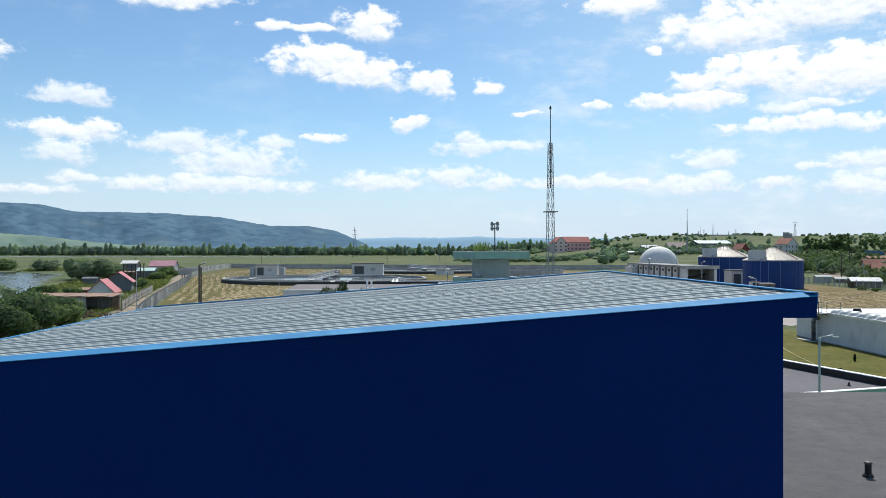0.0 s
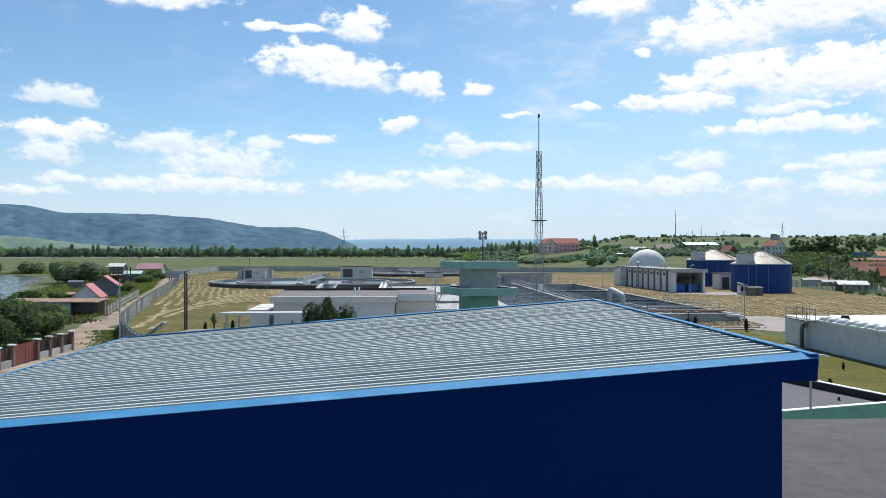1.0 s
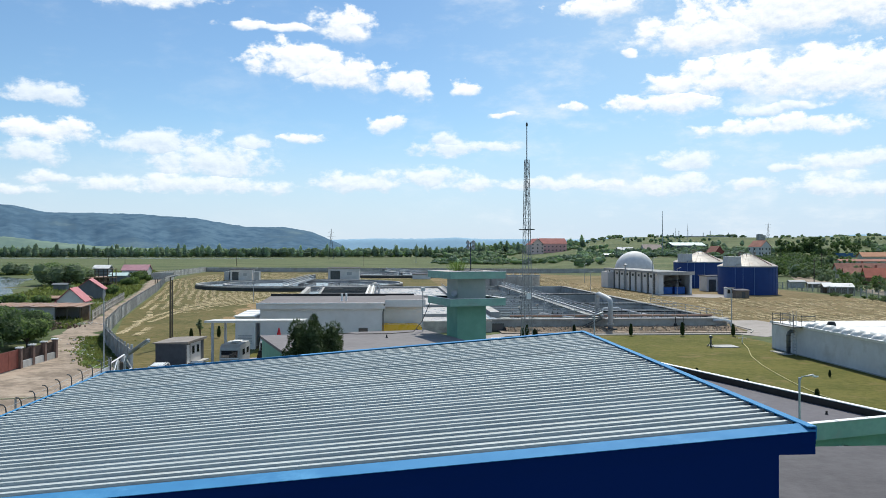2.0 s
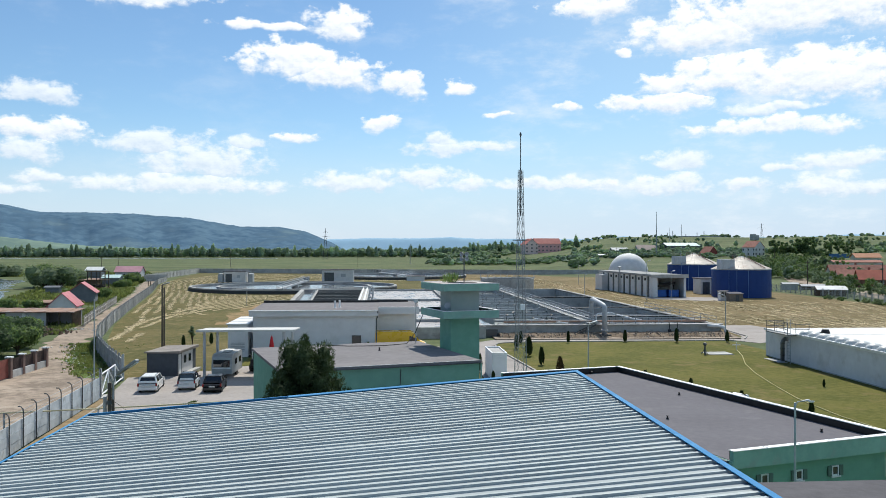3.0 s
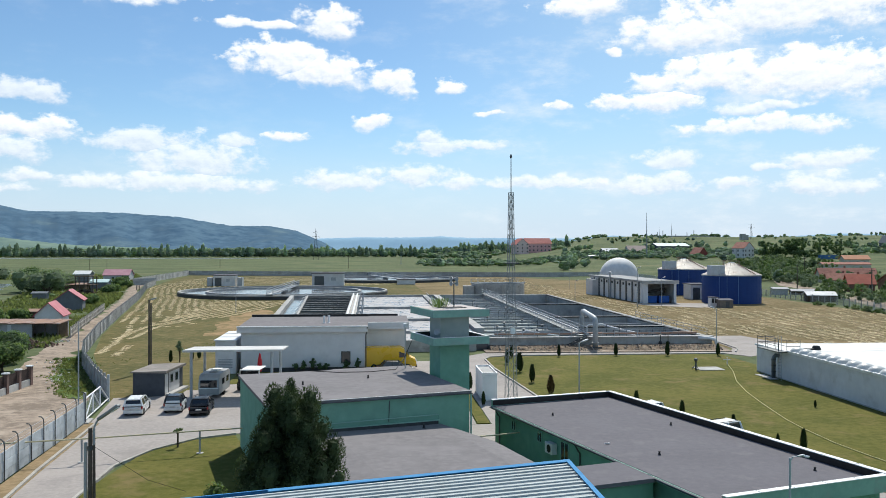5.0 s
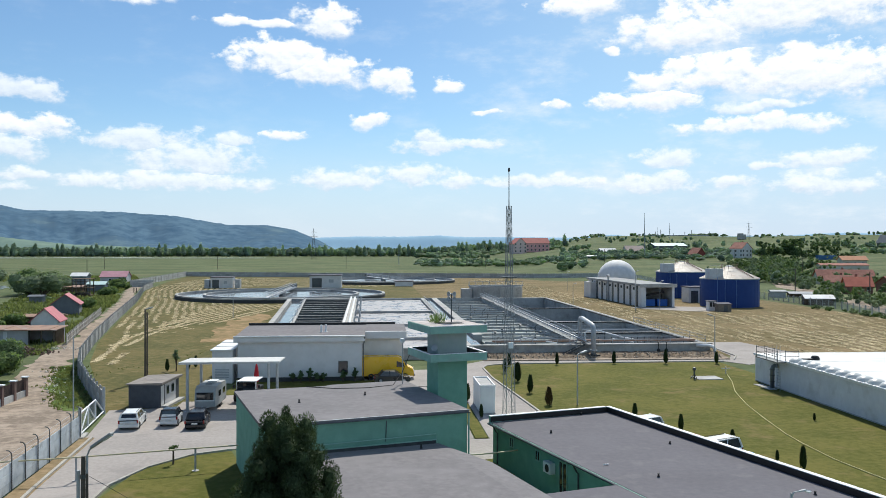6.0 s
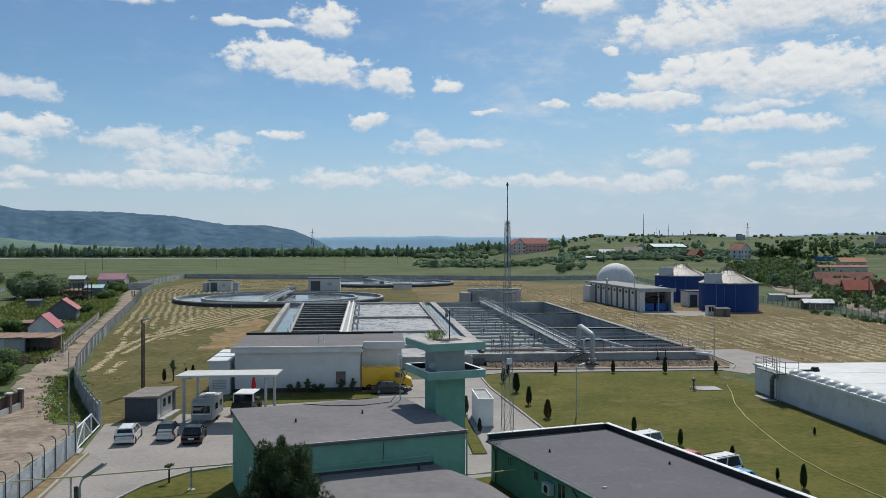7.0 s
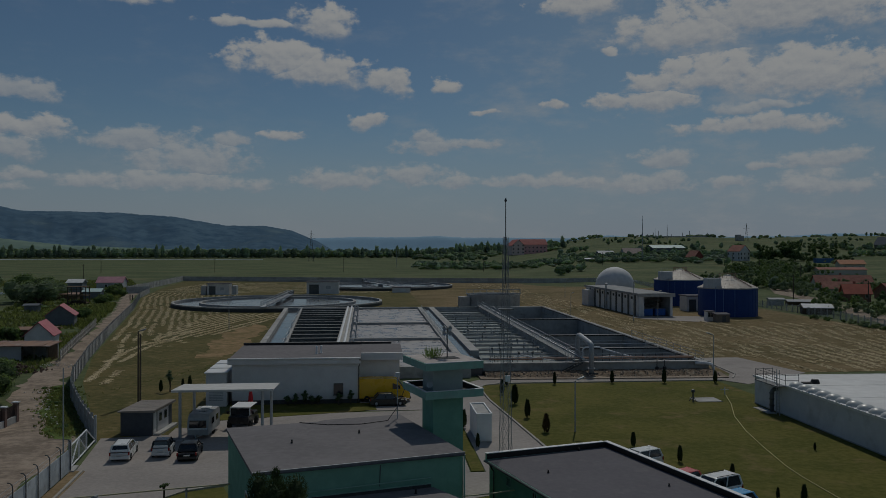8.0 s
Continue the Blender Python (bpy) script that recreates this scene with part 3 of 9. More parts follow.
soil_bank()
flat("front_lawn", [(-14.6, 56.0), (-12.4, 58.8), (-9.9, 60.0), (-8.2, 55), (-6, 44), (-8, 30), (-16, 30), (-15.4, 48)], 0.07, M_LAWN, "small kerbed lawn with dry grass", "lawn")
flat("roadside_lawn", [(-14.3, 88), (-8, 88), (0, 88), (0.2, 84.5), (-4, 83.3), (-14.2, 80.7)], 0.075, M_LAWN, "strip of lawn before the white building", "lawn")
flat("tower_lawn", [(6.7, 62.3), (7.6, 62.3), (7.6, 77.9), (6.8, 77.9)], 0.075, M_LAWN, "strip of lawn beside the tower", "lawn")


# ---------------------------------------------------------------- blue building in the foreground
def blue_building():
    """Navy clad hall with a low single-pitch ribbed roof."""
    x0, x1, y0, y1 = -6.32, 3.28, 11.42, 20.54
    zl, zr = 7.60, 8.34
    top = lambda x: zl + (zr - zl) * (x - x0) / (x1 - x0)
    t = thing("blue_building", "navy blue clad building with a grey ribbed sheet roof", "building")
    wx1 = 2.93
    part("wall", Geo().prism([(x0 + 0.3, y0 + 0.004), (wx1, y0 + 0.004), (wx1, y1 - 0.06), (x0 + 0.3, y1 - 0.06)], 0,
                             [top(x0 + 0.3) - 0.07, top(wx1) - 0.07, top(wx1) - 0.07, top(x0 + 0.3) - 0.07]), M_BLUEWALL, t)
    part("eave_box", Geo().prism([(wx1, y0 + 0.004), (x1, y0 + 0.004), (x1, y1 - 0.06), (wx1, y1 - 0.06)],
                                 [zr - 0.24] * 4, [top(wx1) - 0.05, zr - 0.045, zr - 0.045, top(wx1) - 0.05]), M_BLUEWALL, t)
    # ribbed sheet: trapezoid ribs run down the slope
    g = Geo()
    pitch = 0.198
    n = int((y1 - y0 - 0.12) / pitch)
    ys, zs = [], []
    uneven = random.Random(5)
    for k in range(n + 1):
        a = y0 + 0.06 + k * pitch + uneven.uniform(-0.005, 0.005)
        rib = uneven.uniform(0.021, 0.031)
        top_w = uneven.uniform(0.048, 0.062)
        for dy, dz in ((0.0, 0.0), (0.1, 0.0), (0.106, rib), (0.106 + top_w, rib), (0.118 + top_w, 0.0)):
            if a + dy < y1 - 0.05:
                ys.append(a + dy)
                zs.append(dz)
    xs = [x0 + 0.03 + (x1 - 0.06 - x0) * i / 6 for i in range(7)]
    m = len(ys)
    verts = [(x, y, top(x) - 0.025 + z + 0.004 * noise.noise((x * 0.8, y * 0.8, 3))) for x in xs for y, z in zip(ys, zs)]
    verts += [(p[0], p[1], p[2] - 0.02) for p in verts]
    k2 = len(xs) * m
    faces = [(i * m + j, (i + 1) * m + j, (i + 1) * m + j + 1, i * m + j + 1) for i in range(6) for j in range(m - 1)]
    faces += [tuple(k2 + q for q in f[::-1]) for f in faces]
    faces += [(j, j + 1, k2 + j + 1, k2 + j) for j in range(m - 1)] + [(6 * m + j + 1, 6 * m + j, k2 + 6 * m + j, k2 + 6 * m + j + 1) for j in range(m - 1)]
    sheet = part("roof_sheet", g.put(verts, faces), M_ROOFSHEET, t, "ribbed grey blue metal sheet, sun sheen painted on the rib crowns")
    sheet.data.materials.append(M_RIBSHEEN)
    for f in sheet.data.polygons:           # sunlit crowns painted paler than the shaded pans and rib sides
        low = min(sheet.data.vertices[i].co.z - top(sheet.data.vertices[i].co.x) for i in f.vertices)
        if abs(f.normal.z) > 0.9 and low > -0.012:
            f.material_index = 1
    # edge flashings: an angle over each edge
    def flash(a, b, za, zb, inward, w, drop, name):
        px, py = inward
        poly = [(a[0], a[1]), (b[0], b[1]), (b[0] + px * w, b[1] + py * w), (a[0] + px * w, a[1] + py * w)]
        h = [za, zb, zb, za]
        gg = Geo().prism(poly, [v + 0.012 for v in h], [v + 0.022 for v in h])
        poly2 = [(a[0] - px * 0.012, a[1] - py * 0.012), (b[0] - px * 0.012, b[1] - py * 0.012), (b[0], b[1]), (a[0], a[1])]
        gg.prism(poly2, [v - drop for v in h], [v + 0.022 for v in h])
        part(name, gg, M_BLUETRIM, t, "light blue folded flashing")
    part("front_flashing", Geo().prism([(x0, y0 - 0.025), (x1, y0 - 0.025), (x1, y0 + 0.17), (x0, y0 + 0.17)], [top(x0) - 0.02, top(x1) - 0.02, top(x1) - 0.012, top(x0) - 0.012],
                                       [top(x0) - 0.014, top(x1) - 0.014, top(x1) + 0.022, top(x0) + 0.022]), M_BLUETRIM, t, "light blue folded flashing")
    part("fascia", Geo().prism([(x0, y0 - 0.003), (x1, y0 - 0.003), (x1, y0 + 0.003), (x0, y0 + 0.003)], [top(x0) - 0.14, top(x1) - 0.14, top(x1) - 0.14, top(x0) - 0.14], [top(x0) - 0.023, top(x1) - 0.023, top(x1) - 0.023, top(x0) - 0.023]), M_BLUEWALL, t)
    xm = x0 + 0.4 * (x1 - x0)
    flash((x0, y1), (xm + 0.03, y1), top(x0) - 0.004, top(xm + 0.03) - 0.004, (0, -1), 0.025, 0.16, "back_flashing")
    flash((xm, y1), (x1, y1), top(xm), top(x1), (0, -1), 0.15, 0.16, "back_flashing")
    flash((x1, y0), (x1, y1), zr, zr, (-1, 0), 0.075, 0.1, "right_flashing")
    flash((x0, y0), (x0, y1), zl - 0.012, zl - 0.012, (1, 0), 0.03, 0.06, "left_flashing")


blue_building()


def roof_vent(name, at, h=0.35, r=0.07, material=M_BLACK, label="short black roof vent pipe with a cap"):
    t = thing(name, label, "vent pipe", Matrix.Translation(at), group="roof vents")
    part("pipe", Geo().tube([(0, 0, 0), (0, 0, h)], r, 10), material, t)
    part("cap", Geo().lathe([(0.0, h + r * 0.9), (r * 1.0, h + r * 0.7), (r * 1.5, h + 0.01), (r * 0.9, h)], 10), material, t)
    part("collar", Geo().lathe([(r * 1.7, 0.0), (r * 1.6, 0.03), (r, 0.06)], 10), material, t)


def annex():
    """Flat grey roof beside the blue building."""
    t = thing("annex", "low annex with a flat grey felt roof", "building")
    part("wall", Geo().box(2.96, 8.0, 0, 34, 23.0, 5.1), M_GREENWALL, t)
    part("roof", Geo().box(2.96, 7.9, 5.103, 34.1, 23.12, 5.26), M_DARKFELT, t, "grey felt roof")
    roof_vent("roof_vent", (6.25, 15.7, 5.26), 0.2, 0.05)
    roof_vent("roof_vent", (13.6, 18.5, 5.26), 0.2, 0.05)


annex()

# ---------------------------------------------------------------- green buildings, turned against the rest of the works
TURN = 16.4


def window(parent, x, z, w, h, face_y, out=-1, bars=2, frame_mat=None, name="window"):
    """A framed window in a wall that faces local -y (out -1) or +y."""
    frame_mat = frame_mat or M_WHITEMETAL
    y = face_y
    d = 0.05 * out
    g = Geo()
    e = 0.06
    lo, hi = min(y, y + d), max(y, y + d)
    g.box(x, lo, z, x + w, hi, z + e).box(x, lo, z + h - e, x + w, hi, z + h)
    for k in range(bars + 1):
        xx = x + (w - e) * k / bars
        g.box(xx, lo, z + e, xx + e, hi, z + h - e)
    win = part(name, g, frame_mat, parent, "white framed window")
    yy = y + d * 0.3
    part("pane", Geo().box(x + e, min(yy, yy + 0.01 * out), z + e, x + w - e, max(yy, yy + 0.01 * out), z + h - e), M_GLASS, win)
    part("window_sill", Geo().box(x - 0.05, min(y, y + d * 2.2), z - 0.06, x + w + 0.05, max(y, y + d * 2.2), z - 0.003), frame_mat, win)


def green_hall():
    """Taller mint building whose roof the tower shades."""
    t = thing("green_hall", "mint green rendered hall with a grey felt roof", "building", pose(-6.03, 46.2, 0, 0, 0, TURN))
    W, D = 11.25, 11.1
    part("wall", Geo().prism([(0.12, 0.12), (W - 0.12, 0.12), (W - 0.12, D - 0.1), (0.12, D - 0.1)], 0, [4.5, 4.5, 4.42, 4.42]), M_GREENWALL, t)
    part("roof", Geo().prism([(0, 0), (W, 0), (W, D), (6.2, D + 0.1), (5.6, D - 0.25), (0, D)], [4.505, 4.505, 4.43, 4.43, 4.43, 4.43], [4.66, 4.66, 4.58, 4.58, 4.58, 4.58]), M_PALEFELT, t, "grey felt roof")
    part("front_gutter", Geo().tube([(-0.02, -0.06, 4.55), (W + 0.05, -0.04, 4.53)], 0.035, 8), M_DARKSTEEL, t)
    part("roof_edge", Geo().box(-0.02, -0.015, 4.664, W + 0.02, 0.05, 4.684), M_GALV, t, "pale metal roof edge")
    part("downpipe", Geo().tube([(W - 0.02, 0.04, 4.5), (W - 0.02, 0.04, 0.1)], 0.05, 8), M_GREENTRIM, t)
    part("wall_joint", Geo().tube([(6.55, 0.1, 4.4), (6.5, 0.1, 3.3)], 0.02, 6), M_DARKSTEEL, t)
    # awning window on the left wall
    g = Geo()
    for a, b in (((0.07, 1.1, 1.9), (0.07, 2.9, 1.9)), ((0.07, 1.1, 3.0), (0.07, 2.9, 3.0)), ((0.07, 1.1, 1.9), (0.07, 1.1, 3.0)), ((0.07, 2.9, 1.9), (0.07, 2.9, 3.0)), ((0.07, 2.0, 1.9), (0.07, 2.0, 3.0))):
        g.tube([a, b], 0.05, 4)
    win = part("window", g, M_WHITEMETAL, t, "white framed window in the side wall")
    part("pane", Geo().box(0.06, 1.12, 1.92, 0.1, 2.88, 2.98), M_GLASS, win)
    m = pose(-6.03, 46.2, 0, 0, 0, TURN)
    for u, v in ((7.2, 6.6), (3.0, 5.6)):
        roof_vent("roof_vent", m @ Vector((u, v, 4.62)), 0.17, 0.045)
    # slack cable from the roof to the tower
    pts = [m @ Vector(p) for p in ((4.5, 10.9, 4.6), (6.0, 9.6, 4.61), (8.0, 9.0, 4.62), (9.8, 9.2, 4.66), (10.6, 9.8, 5.3), (11.2, 9.6, 6.8))]
    single("slack_cable", Geo().tube(pts, 0.025, 6), M_BLACK, "slack black cable lying over the roof", "cable")


M_DECK = mat("bare_pinkish_screed", (0.52, 0.47, 0.45), (0.4, 0.36, 0.34), 0.9, s1=1.5, s2=0.5, amount=0.8, stain=(0.3, 0.27, 0.25), stain_scale=0.8)


def watch_tower():
    """Square shaft with a balcony ring and an overhanging top slab."""
    t = thing("water_tower", "mint green square tower with a balcony and a flat overhanging top", "tower", pose(-6.03, 46.2, 0, 0, 0, TURN))
    u0, u1, v0, v1 = 11.82, 13.8, 6.35, 8.3
    part("shaft", Geo().box(u0, v0, 0, u1, v1, 6.7), M_GREENWALL, t)
    part("upper_shaft", Geo().box(u0 + 0.02, v0 + 0.02, 6.703, u1 - 0.02, v1 - 0.02, 8.26), mat("upper_grey_render", (0.42, 0.46, 0.45), (0.34, 0.4, 0.39), 0.9, s1=0.9, s2=0.3, amount=0.7, stain=(0.3, 0.4, 0.37), stain_scale=0.8), t, "greyish render")
    U0, U1, V0, V1 = 10.98, 14.75, 5.35, 9.7
    # balcony: slab with a solid parapet
    part("balcony_floor", Geo().prism([(U0, V0), (U1, V0), (U1, V1), (U0, V1)], 6.54, 6.66), M_GREENTRIM, t)
    part("floor_felt", Geo().box(U0 + 0.16, V0 + 0.16, 6.664, U1 - 0.16, V1 - 0.16, 6.68), M_BLACK, t, "black sheet over the balcony floor")
    for x0, y0, x1, y1 in ((U1 - 0.16, V0 + 0.16, U1 - 0.124, V1 - 0.16), (U0 + 0.16, V1 - 0.16, U1 - 0.16, V1 - 0.124), (U0 + 0.124, V0 + 0.16, U0 + 0.16, V1 - 0.16)):
        part("upstand", Geo().box(x0, y0, 6.664, x1, y1, 6.98), M_BLACK, t, "black lining inside the parapet")
    for name, box in (("front_parapet", (U0, V0, U1, V0 + 0.12)), ("back_parapet", (U0, V1 - 0.12, U1, V1)), ("left_parapet", (U0, V0 + 0.123, U0 + 0.12, V1 - 0.123)), ("right_parapet", (U1 - 0.12, V0 + 0.123, U1, V1 - 0.123))):
        p = part(name, Geo().box(box[0], box[1], 6.663, box[2], box[3], 7.0), M_GREENTRIM, t)
        part("coping", Geo().box(box[0] - 0.03, box[1] - 0.03, 7.003, box[2] + 0.03, box[3] + 0.03, 7.03), M_WHITEMETAL, p, "pale coping")
    top = Geo().prism([(U0, V0), (U1, V0), (U1, V1), (U0, V1)], 8.263, 8.7)
    part("top_slab", top, M_GREENTRIM, t, "overhanging top slab")
    for v in (V0 - 0.02, V1 - 0.06):
        part("top_edge", Geo().box(U0 - 0.02, v, 8.703, U1 + 0.02, v + 0.08, 8.74), M_WHITEMETAL, t, "pale metal edge")
    part("top_deck", Geo().box(U0 + 0.08, V0 + 0.08, 8.702, U1 - 0.08, V1 - 0.08, 8.72), M_DECK, t, "bare concrete deck")
    part("deck_pit", Geo().box(12.2, 6.8, 8.722, 13.8, 7.8, 8.75), M_DARKPLINTH, t)
    m = pose(-6.03, 46.2, 0, 0, 0, TURN)
    d = thing("satellite_dish", "small white satellite dish on the tower wall", "satellite dish", m @ pose(u0 - 0.02, 6.42, 7.2, 0, 0, -16))
    part("dish", Geo().lathe([(0.0, 0.0), (0.08, 0.01), (0.16, 0.035), (0.22, 0.07)], 20).moved(Matrix.Rotation(radians(62), 4, "X") @ Matrix.Rotation(-0.5, 4, "Y")).moved(Matrix.Translation((-0.15, -0.22, 0.1))), M_GALV, d)
    part("arm", Geo().tube([(0.1, 0.05, 0), (-0.15, -0.2, 0.08)], 0.02, 6), M_GALV, d)
    s = thing("siren_mast", "steel pole with a cluster of warning horns", "siren", m @ pose(13.2, 7.5, 8.72))
    part("pole", Geo().tube([(0, 0, 0), (0, 0, 1.9)], 0.04, 8), M_DARKSTEEL, s)
    for k in range(4):
        a = radians(20 + 90 * k)
        for zz in (1.55, 1.85):
            g = Geo().lathe([(0.03, -0.05), (0.035, 0.08), (0.07, 0.17), (0.16, 0.26), (0.15, 0.262), (0.06, 0.17), (0.0, 0.1)], 12).moved(Matrix.Translation((0, 0, zz)) @ Matrix.Rotation(a, 4, "Z") @ Matrix.Rotation(radians(90), 4, "Y"))
            part("horn", g, M_GALV, s)
    l = thing("wall_lamp", "floodlight on the tower balcony", "lamp", m @ pose(U0 - 0.3, V1 + 0.2, 6.7))
    part("pole", Geo().tube([(0, 0, -6.65), (0, 0, 0.6)], 0.035, 6), M_GALV, l)
    part("head", Geo().box(-0.13, -0.1, 0.6, 0.13, 0.1, 0.86, 0.02), M_WHITEMETAL, l)
    # weeds that grow in the deck
    g = Geo()
    rng = random.Random(4)
    for _ in range(110):
        a, r = rng.uniform(0, 6.28), rng.uniform(0, 0.5)
        b = (r * math.cos(a), r * math.sin(a), 0)
        h, lean = rng.uniform(0.15, 0.75), rng.uniform(0.02, 0.25)
        tip = (b[0] + lean * math.cos(a), b[1] + lean * math.sin(a), h)
        g.put([(b[0] - 0.006, b[1], 0), (b[0] + 0.006, b[1], 0), (tip[0] + 0.014, tip[1], h * 0.7), tip, (tip[0] - 0.014, tip[1], h * 0.7)], [(0, 1, 2, 3, 4)])
    single("weeds", g, M_LEAF, "tuft of green weeds on the tower top", "weeds", m=m @ pose(12.3, 7.7, 8.72))


def low_block():
    """Low mint building with a crowned felt roof before the green hall."""
    t = thing("low_block", "low mint green block with a crowned grey felt roof", "building", pose(-6.03, 46.2, 0, 0, 0, TURN))
    g = Geo().prism([(0.6, -0.25), (1.6, -21), (10.4, -21), (10.4, -4.0), (9.0, -0.25)], 0, 2.6)
    part("wall", g, M_GREENWALL, t)
    # roof: crowned in the middle, falling to both long sides
    poly = [(0.2, -0.05), (0.2, -21.4), (3.4, -21.4), (9.3, -21.4), (10.8, -21.4), (10.8, -4.0), (9.4, -0.05), (3.4, -0.05)]
    zt = [2.75, 2.75, 3.02, 3.02, 2.8, 2.8, 3.0, 3.02]
    verts = [(p[0], p[1], z) for p, z in zip(poly, zt)] + [(p[0], p[1], 2.603) for p in poly] + [(9.3, -4.0, 3.02)]
    faces = [(0, 1, 2, 7), (2, 3, 16, 6, 7), (3, 4, 5, 16), (16, 5, 6)] + [(i, (i + 1) % 8, 8 + (i + 1) % 8, 8 + i) for i in range(8)] + [tuple(range(15, 7, -1))]
    part("roof", Geo().put(verts, faces), M_PALEFELT, t, "grey felt roof")
    # dark colour stands in for the shadow gap at the wall's foot
    part("upstand", Geo().box(1.2, 0.02, 2.9, 9.3, 0.11, 3.16), M_DARKPLINTH, t, "dark upstand against the wall, shadow gap painted in")
    part("upstand_cap", Geo().box(1.2, -0.02, 3.163, 9.35, 0.11, 3.2), M_GREENTRIM, t)
    part("wall_pipe", Geo().tube([(1.2, 0.0, 3.42), (9.3, 0.0, 3.5), (9.36, 0.0, 3.0)], 0.03, 6), M_GREENTRIM, t)
    m = pose(-6.03, 46.2, 0, 0, 0, TURN)
    roof_vent("roof_vent", m @ Vector((8.15, -0.85, 3.02)), 0.2, 0.05)
    k = thing("link_roof", "flat felt link roof between two green blocks", "building", pose(12.9, 35.0, 0, 0, 0, TURN))
    part("wall", Geo().box(-6.1, 4.6, 0, -0.05, 7.0, 2.38), M_GREENWALL, k)
    part("roof", Geo().box(-6.1, 4.35, 2.383, -0.02, 7.25, 2.56), M_ROOFFELT, k)


M_SHUTTER = mat("grey_green_shutter", (0.13, 0.2, 0.17), (0.1, 0.16, 0.135), 0.7, s1=2.0)


def green_block():
    """Long single-storey block with a parapet on three sides."""
    m = pose(12.9, 35.0, 0, 0, 0, TURN)
    t = thing("green_block", "long mint green block with a parapet and grey felt roof", "building", m)
    W, D, ZR, ZP = 8.75, 21.7, 2.62, 2.95
    part("wall", Geo().box(0.25, 0.45, 0, W - 0.3, D - 0.05, ZR - 0.12), M_GREENWALL, t)
    part("soffit", Geo().box(0.1, 0.223, ZR - 0.35, W - 0.05, 0.448, ZR - 0.25), M_GREENTRIM, t)
    part("roof", Geo().prism([(0, 0.2), (W - 0.2, 0.2), (W - 0.2, D - 0.2), (0, D - 0.2)], ZR - 0.117, [ZR - 0.03, ZR, ZR, ZR - 0.03]), M_ROOFFELT, t, "grey felt roof")
    for name, b, along in (("front_parapet", (0, 0, W, 0.22), 0), ("back_parapet", (0, D - 0.22, W, D), 0), ("side_parapet", (W - 0.22, 0.223, W, D - 0.223), 1)):
        p = part(name, Geo().box(b[0], b[1], ZR - 0.35 if name == "front_parapet" else ZR - 0.113, b[2], b[3], ZP), M_GREENTRIM, t)
        inner = Geo()
        if along:
            inner.box(b[0] - 0.02, b[1], ZR + 0.004, b[0] - 0.003, b[3], ZP - 0.01)
        elif b[1] > 1:
            inner.box(b[0], b[1] - 0.02, ZR + 0.004, b[2] - 0.25, b[1] - 0.003, ZP - 0.01)
        else:
            inner.box(b[0], b[3] + 0.003, ZR + 0.004, b[2] - 0.25, b[3] + 0.02, ZP - 0.01)
        part("felt_lining", inner, M_BLACK, p, "dark bitumen lining")
        part("joint_felt", Geo().box(b[0] + 0.02, b[1] + 0.01, ZP + 0.001, b[2] - 0.02, b[3] - 0.01, ZP + 0.008), M_BLACK, p, "dark felt under the copings")
        n = 12 if along else 5
        for k in range(n):
            if along:
                a0, a1 = b[1] - 0.2 + (b[3] - b[1] + 0.4) * k / n, b[1] - 0.2 + (b[3] - b[1] + 0.4) * (k + 1) / n - 0.05
                g = Geo().box(b[0] - 0.04, a0, ZP + 0.011, b[2] + 0.04, a1, ZP + 0.04)
            else:
                a0, a1 = b[0] - 0.03 + (b[2] - 0.27 - b[0]) * k / n, b[0] - 0.03 + (b[2] - 0.27 - b[0]) * (k + 1) / n - 0.05
                g = Geo().box(a0, b[1] - 0.04, ZP + 0.011, a1, b[3] + 0.04, ZP + 0.04)
            part("coping", g, M_WHITEMETAL, p)
    # eaves side with gutter, downpipe, window, air conditioner
    part("eaves_board", Geo().box(-0.06, 0.0, ZR - 0.22, -0.003, D, ZR - 0.05), M_GREENTRIM, t)
    part("gutter", Geo().tube([(-0.12, 0.2, ZR - 0.1), (-0.12, D - 0.1, ZR - 0.12)], 0.06, 8), M_DARKSTEEL, t)
    for v in (11.2, 20.9):
        part("downpipe", Geo().tube([(-0.12, v, ZR - 0.1), (0.1, v, ZR - 0.5), (0.19, v, ZR - 0.6), (0.19, v, 0.1)], 0.045, 8), M_DARKSTEEL, t)
    for v, z, w in ((15.4, 1.6, 0.5), (18.7, 1.6, 0.5), (12.4, 0.5, 0.8)):
        g = Geo()
        h = 0.55 if z > 1 else 1.7
        for a, b in (((v, z), (v + w, z)), ((v, z + h), (v + w, z + h)), ((v, z), (v, z + h)), ((v + w, z), (v + w, z + h)), ((v + w / 2, z), (v + w / 2, z + h))):
            g.tube([(0.23, a[0], a[1]), (0.23, b[0], b[1])], 0.04, 4)
        win = part("window", g, M_GREENTRIM, t, "mint framed window")
        part("pane", Geo().box(0.22, v, z, 0.235, v + w, z + h), M_GLASS, win)
    ac = part("air_conditioner", Geo().box(-0.12, 13.6, 1.35, 0.22, 14.4, 1.95, 0.03), M_WHITEMETAL, t, "white air conditioner unit")
    part("fan_grille", Geo().lathe([(0.0, 0.0), (0.2, 0.0), (0.22, 0.012)], 16).moved(Matrix.Translation((-0.125, 13.92, 1.65)) @ Matrix.Rotation(radians(-90), 4, "Y")), M_BLACK, ac)
    for u in (1.7, 3.46, 5.39):
        window(t, u, 1.4, 0.38, 0.42, 0.448, -1, 1)
        for x in (u - 0.22, u + 0.4):
            part("shutter", Geo().box(x, 0.38, 1.4, x + 0.2, 0.42, 1.82), M_SHUTTER, t, "open grey green shutter")
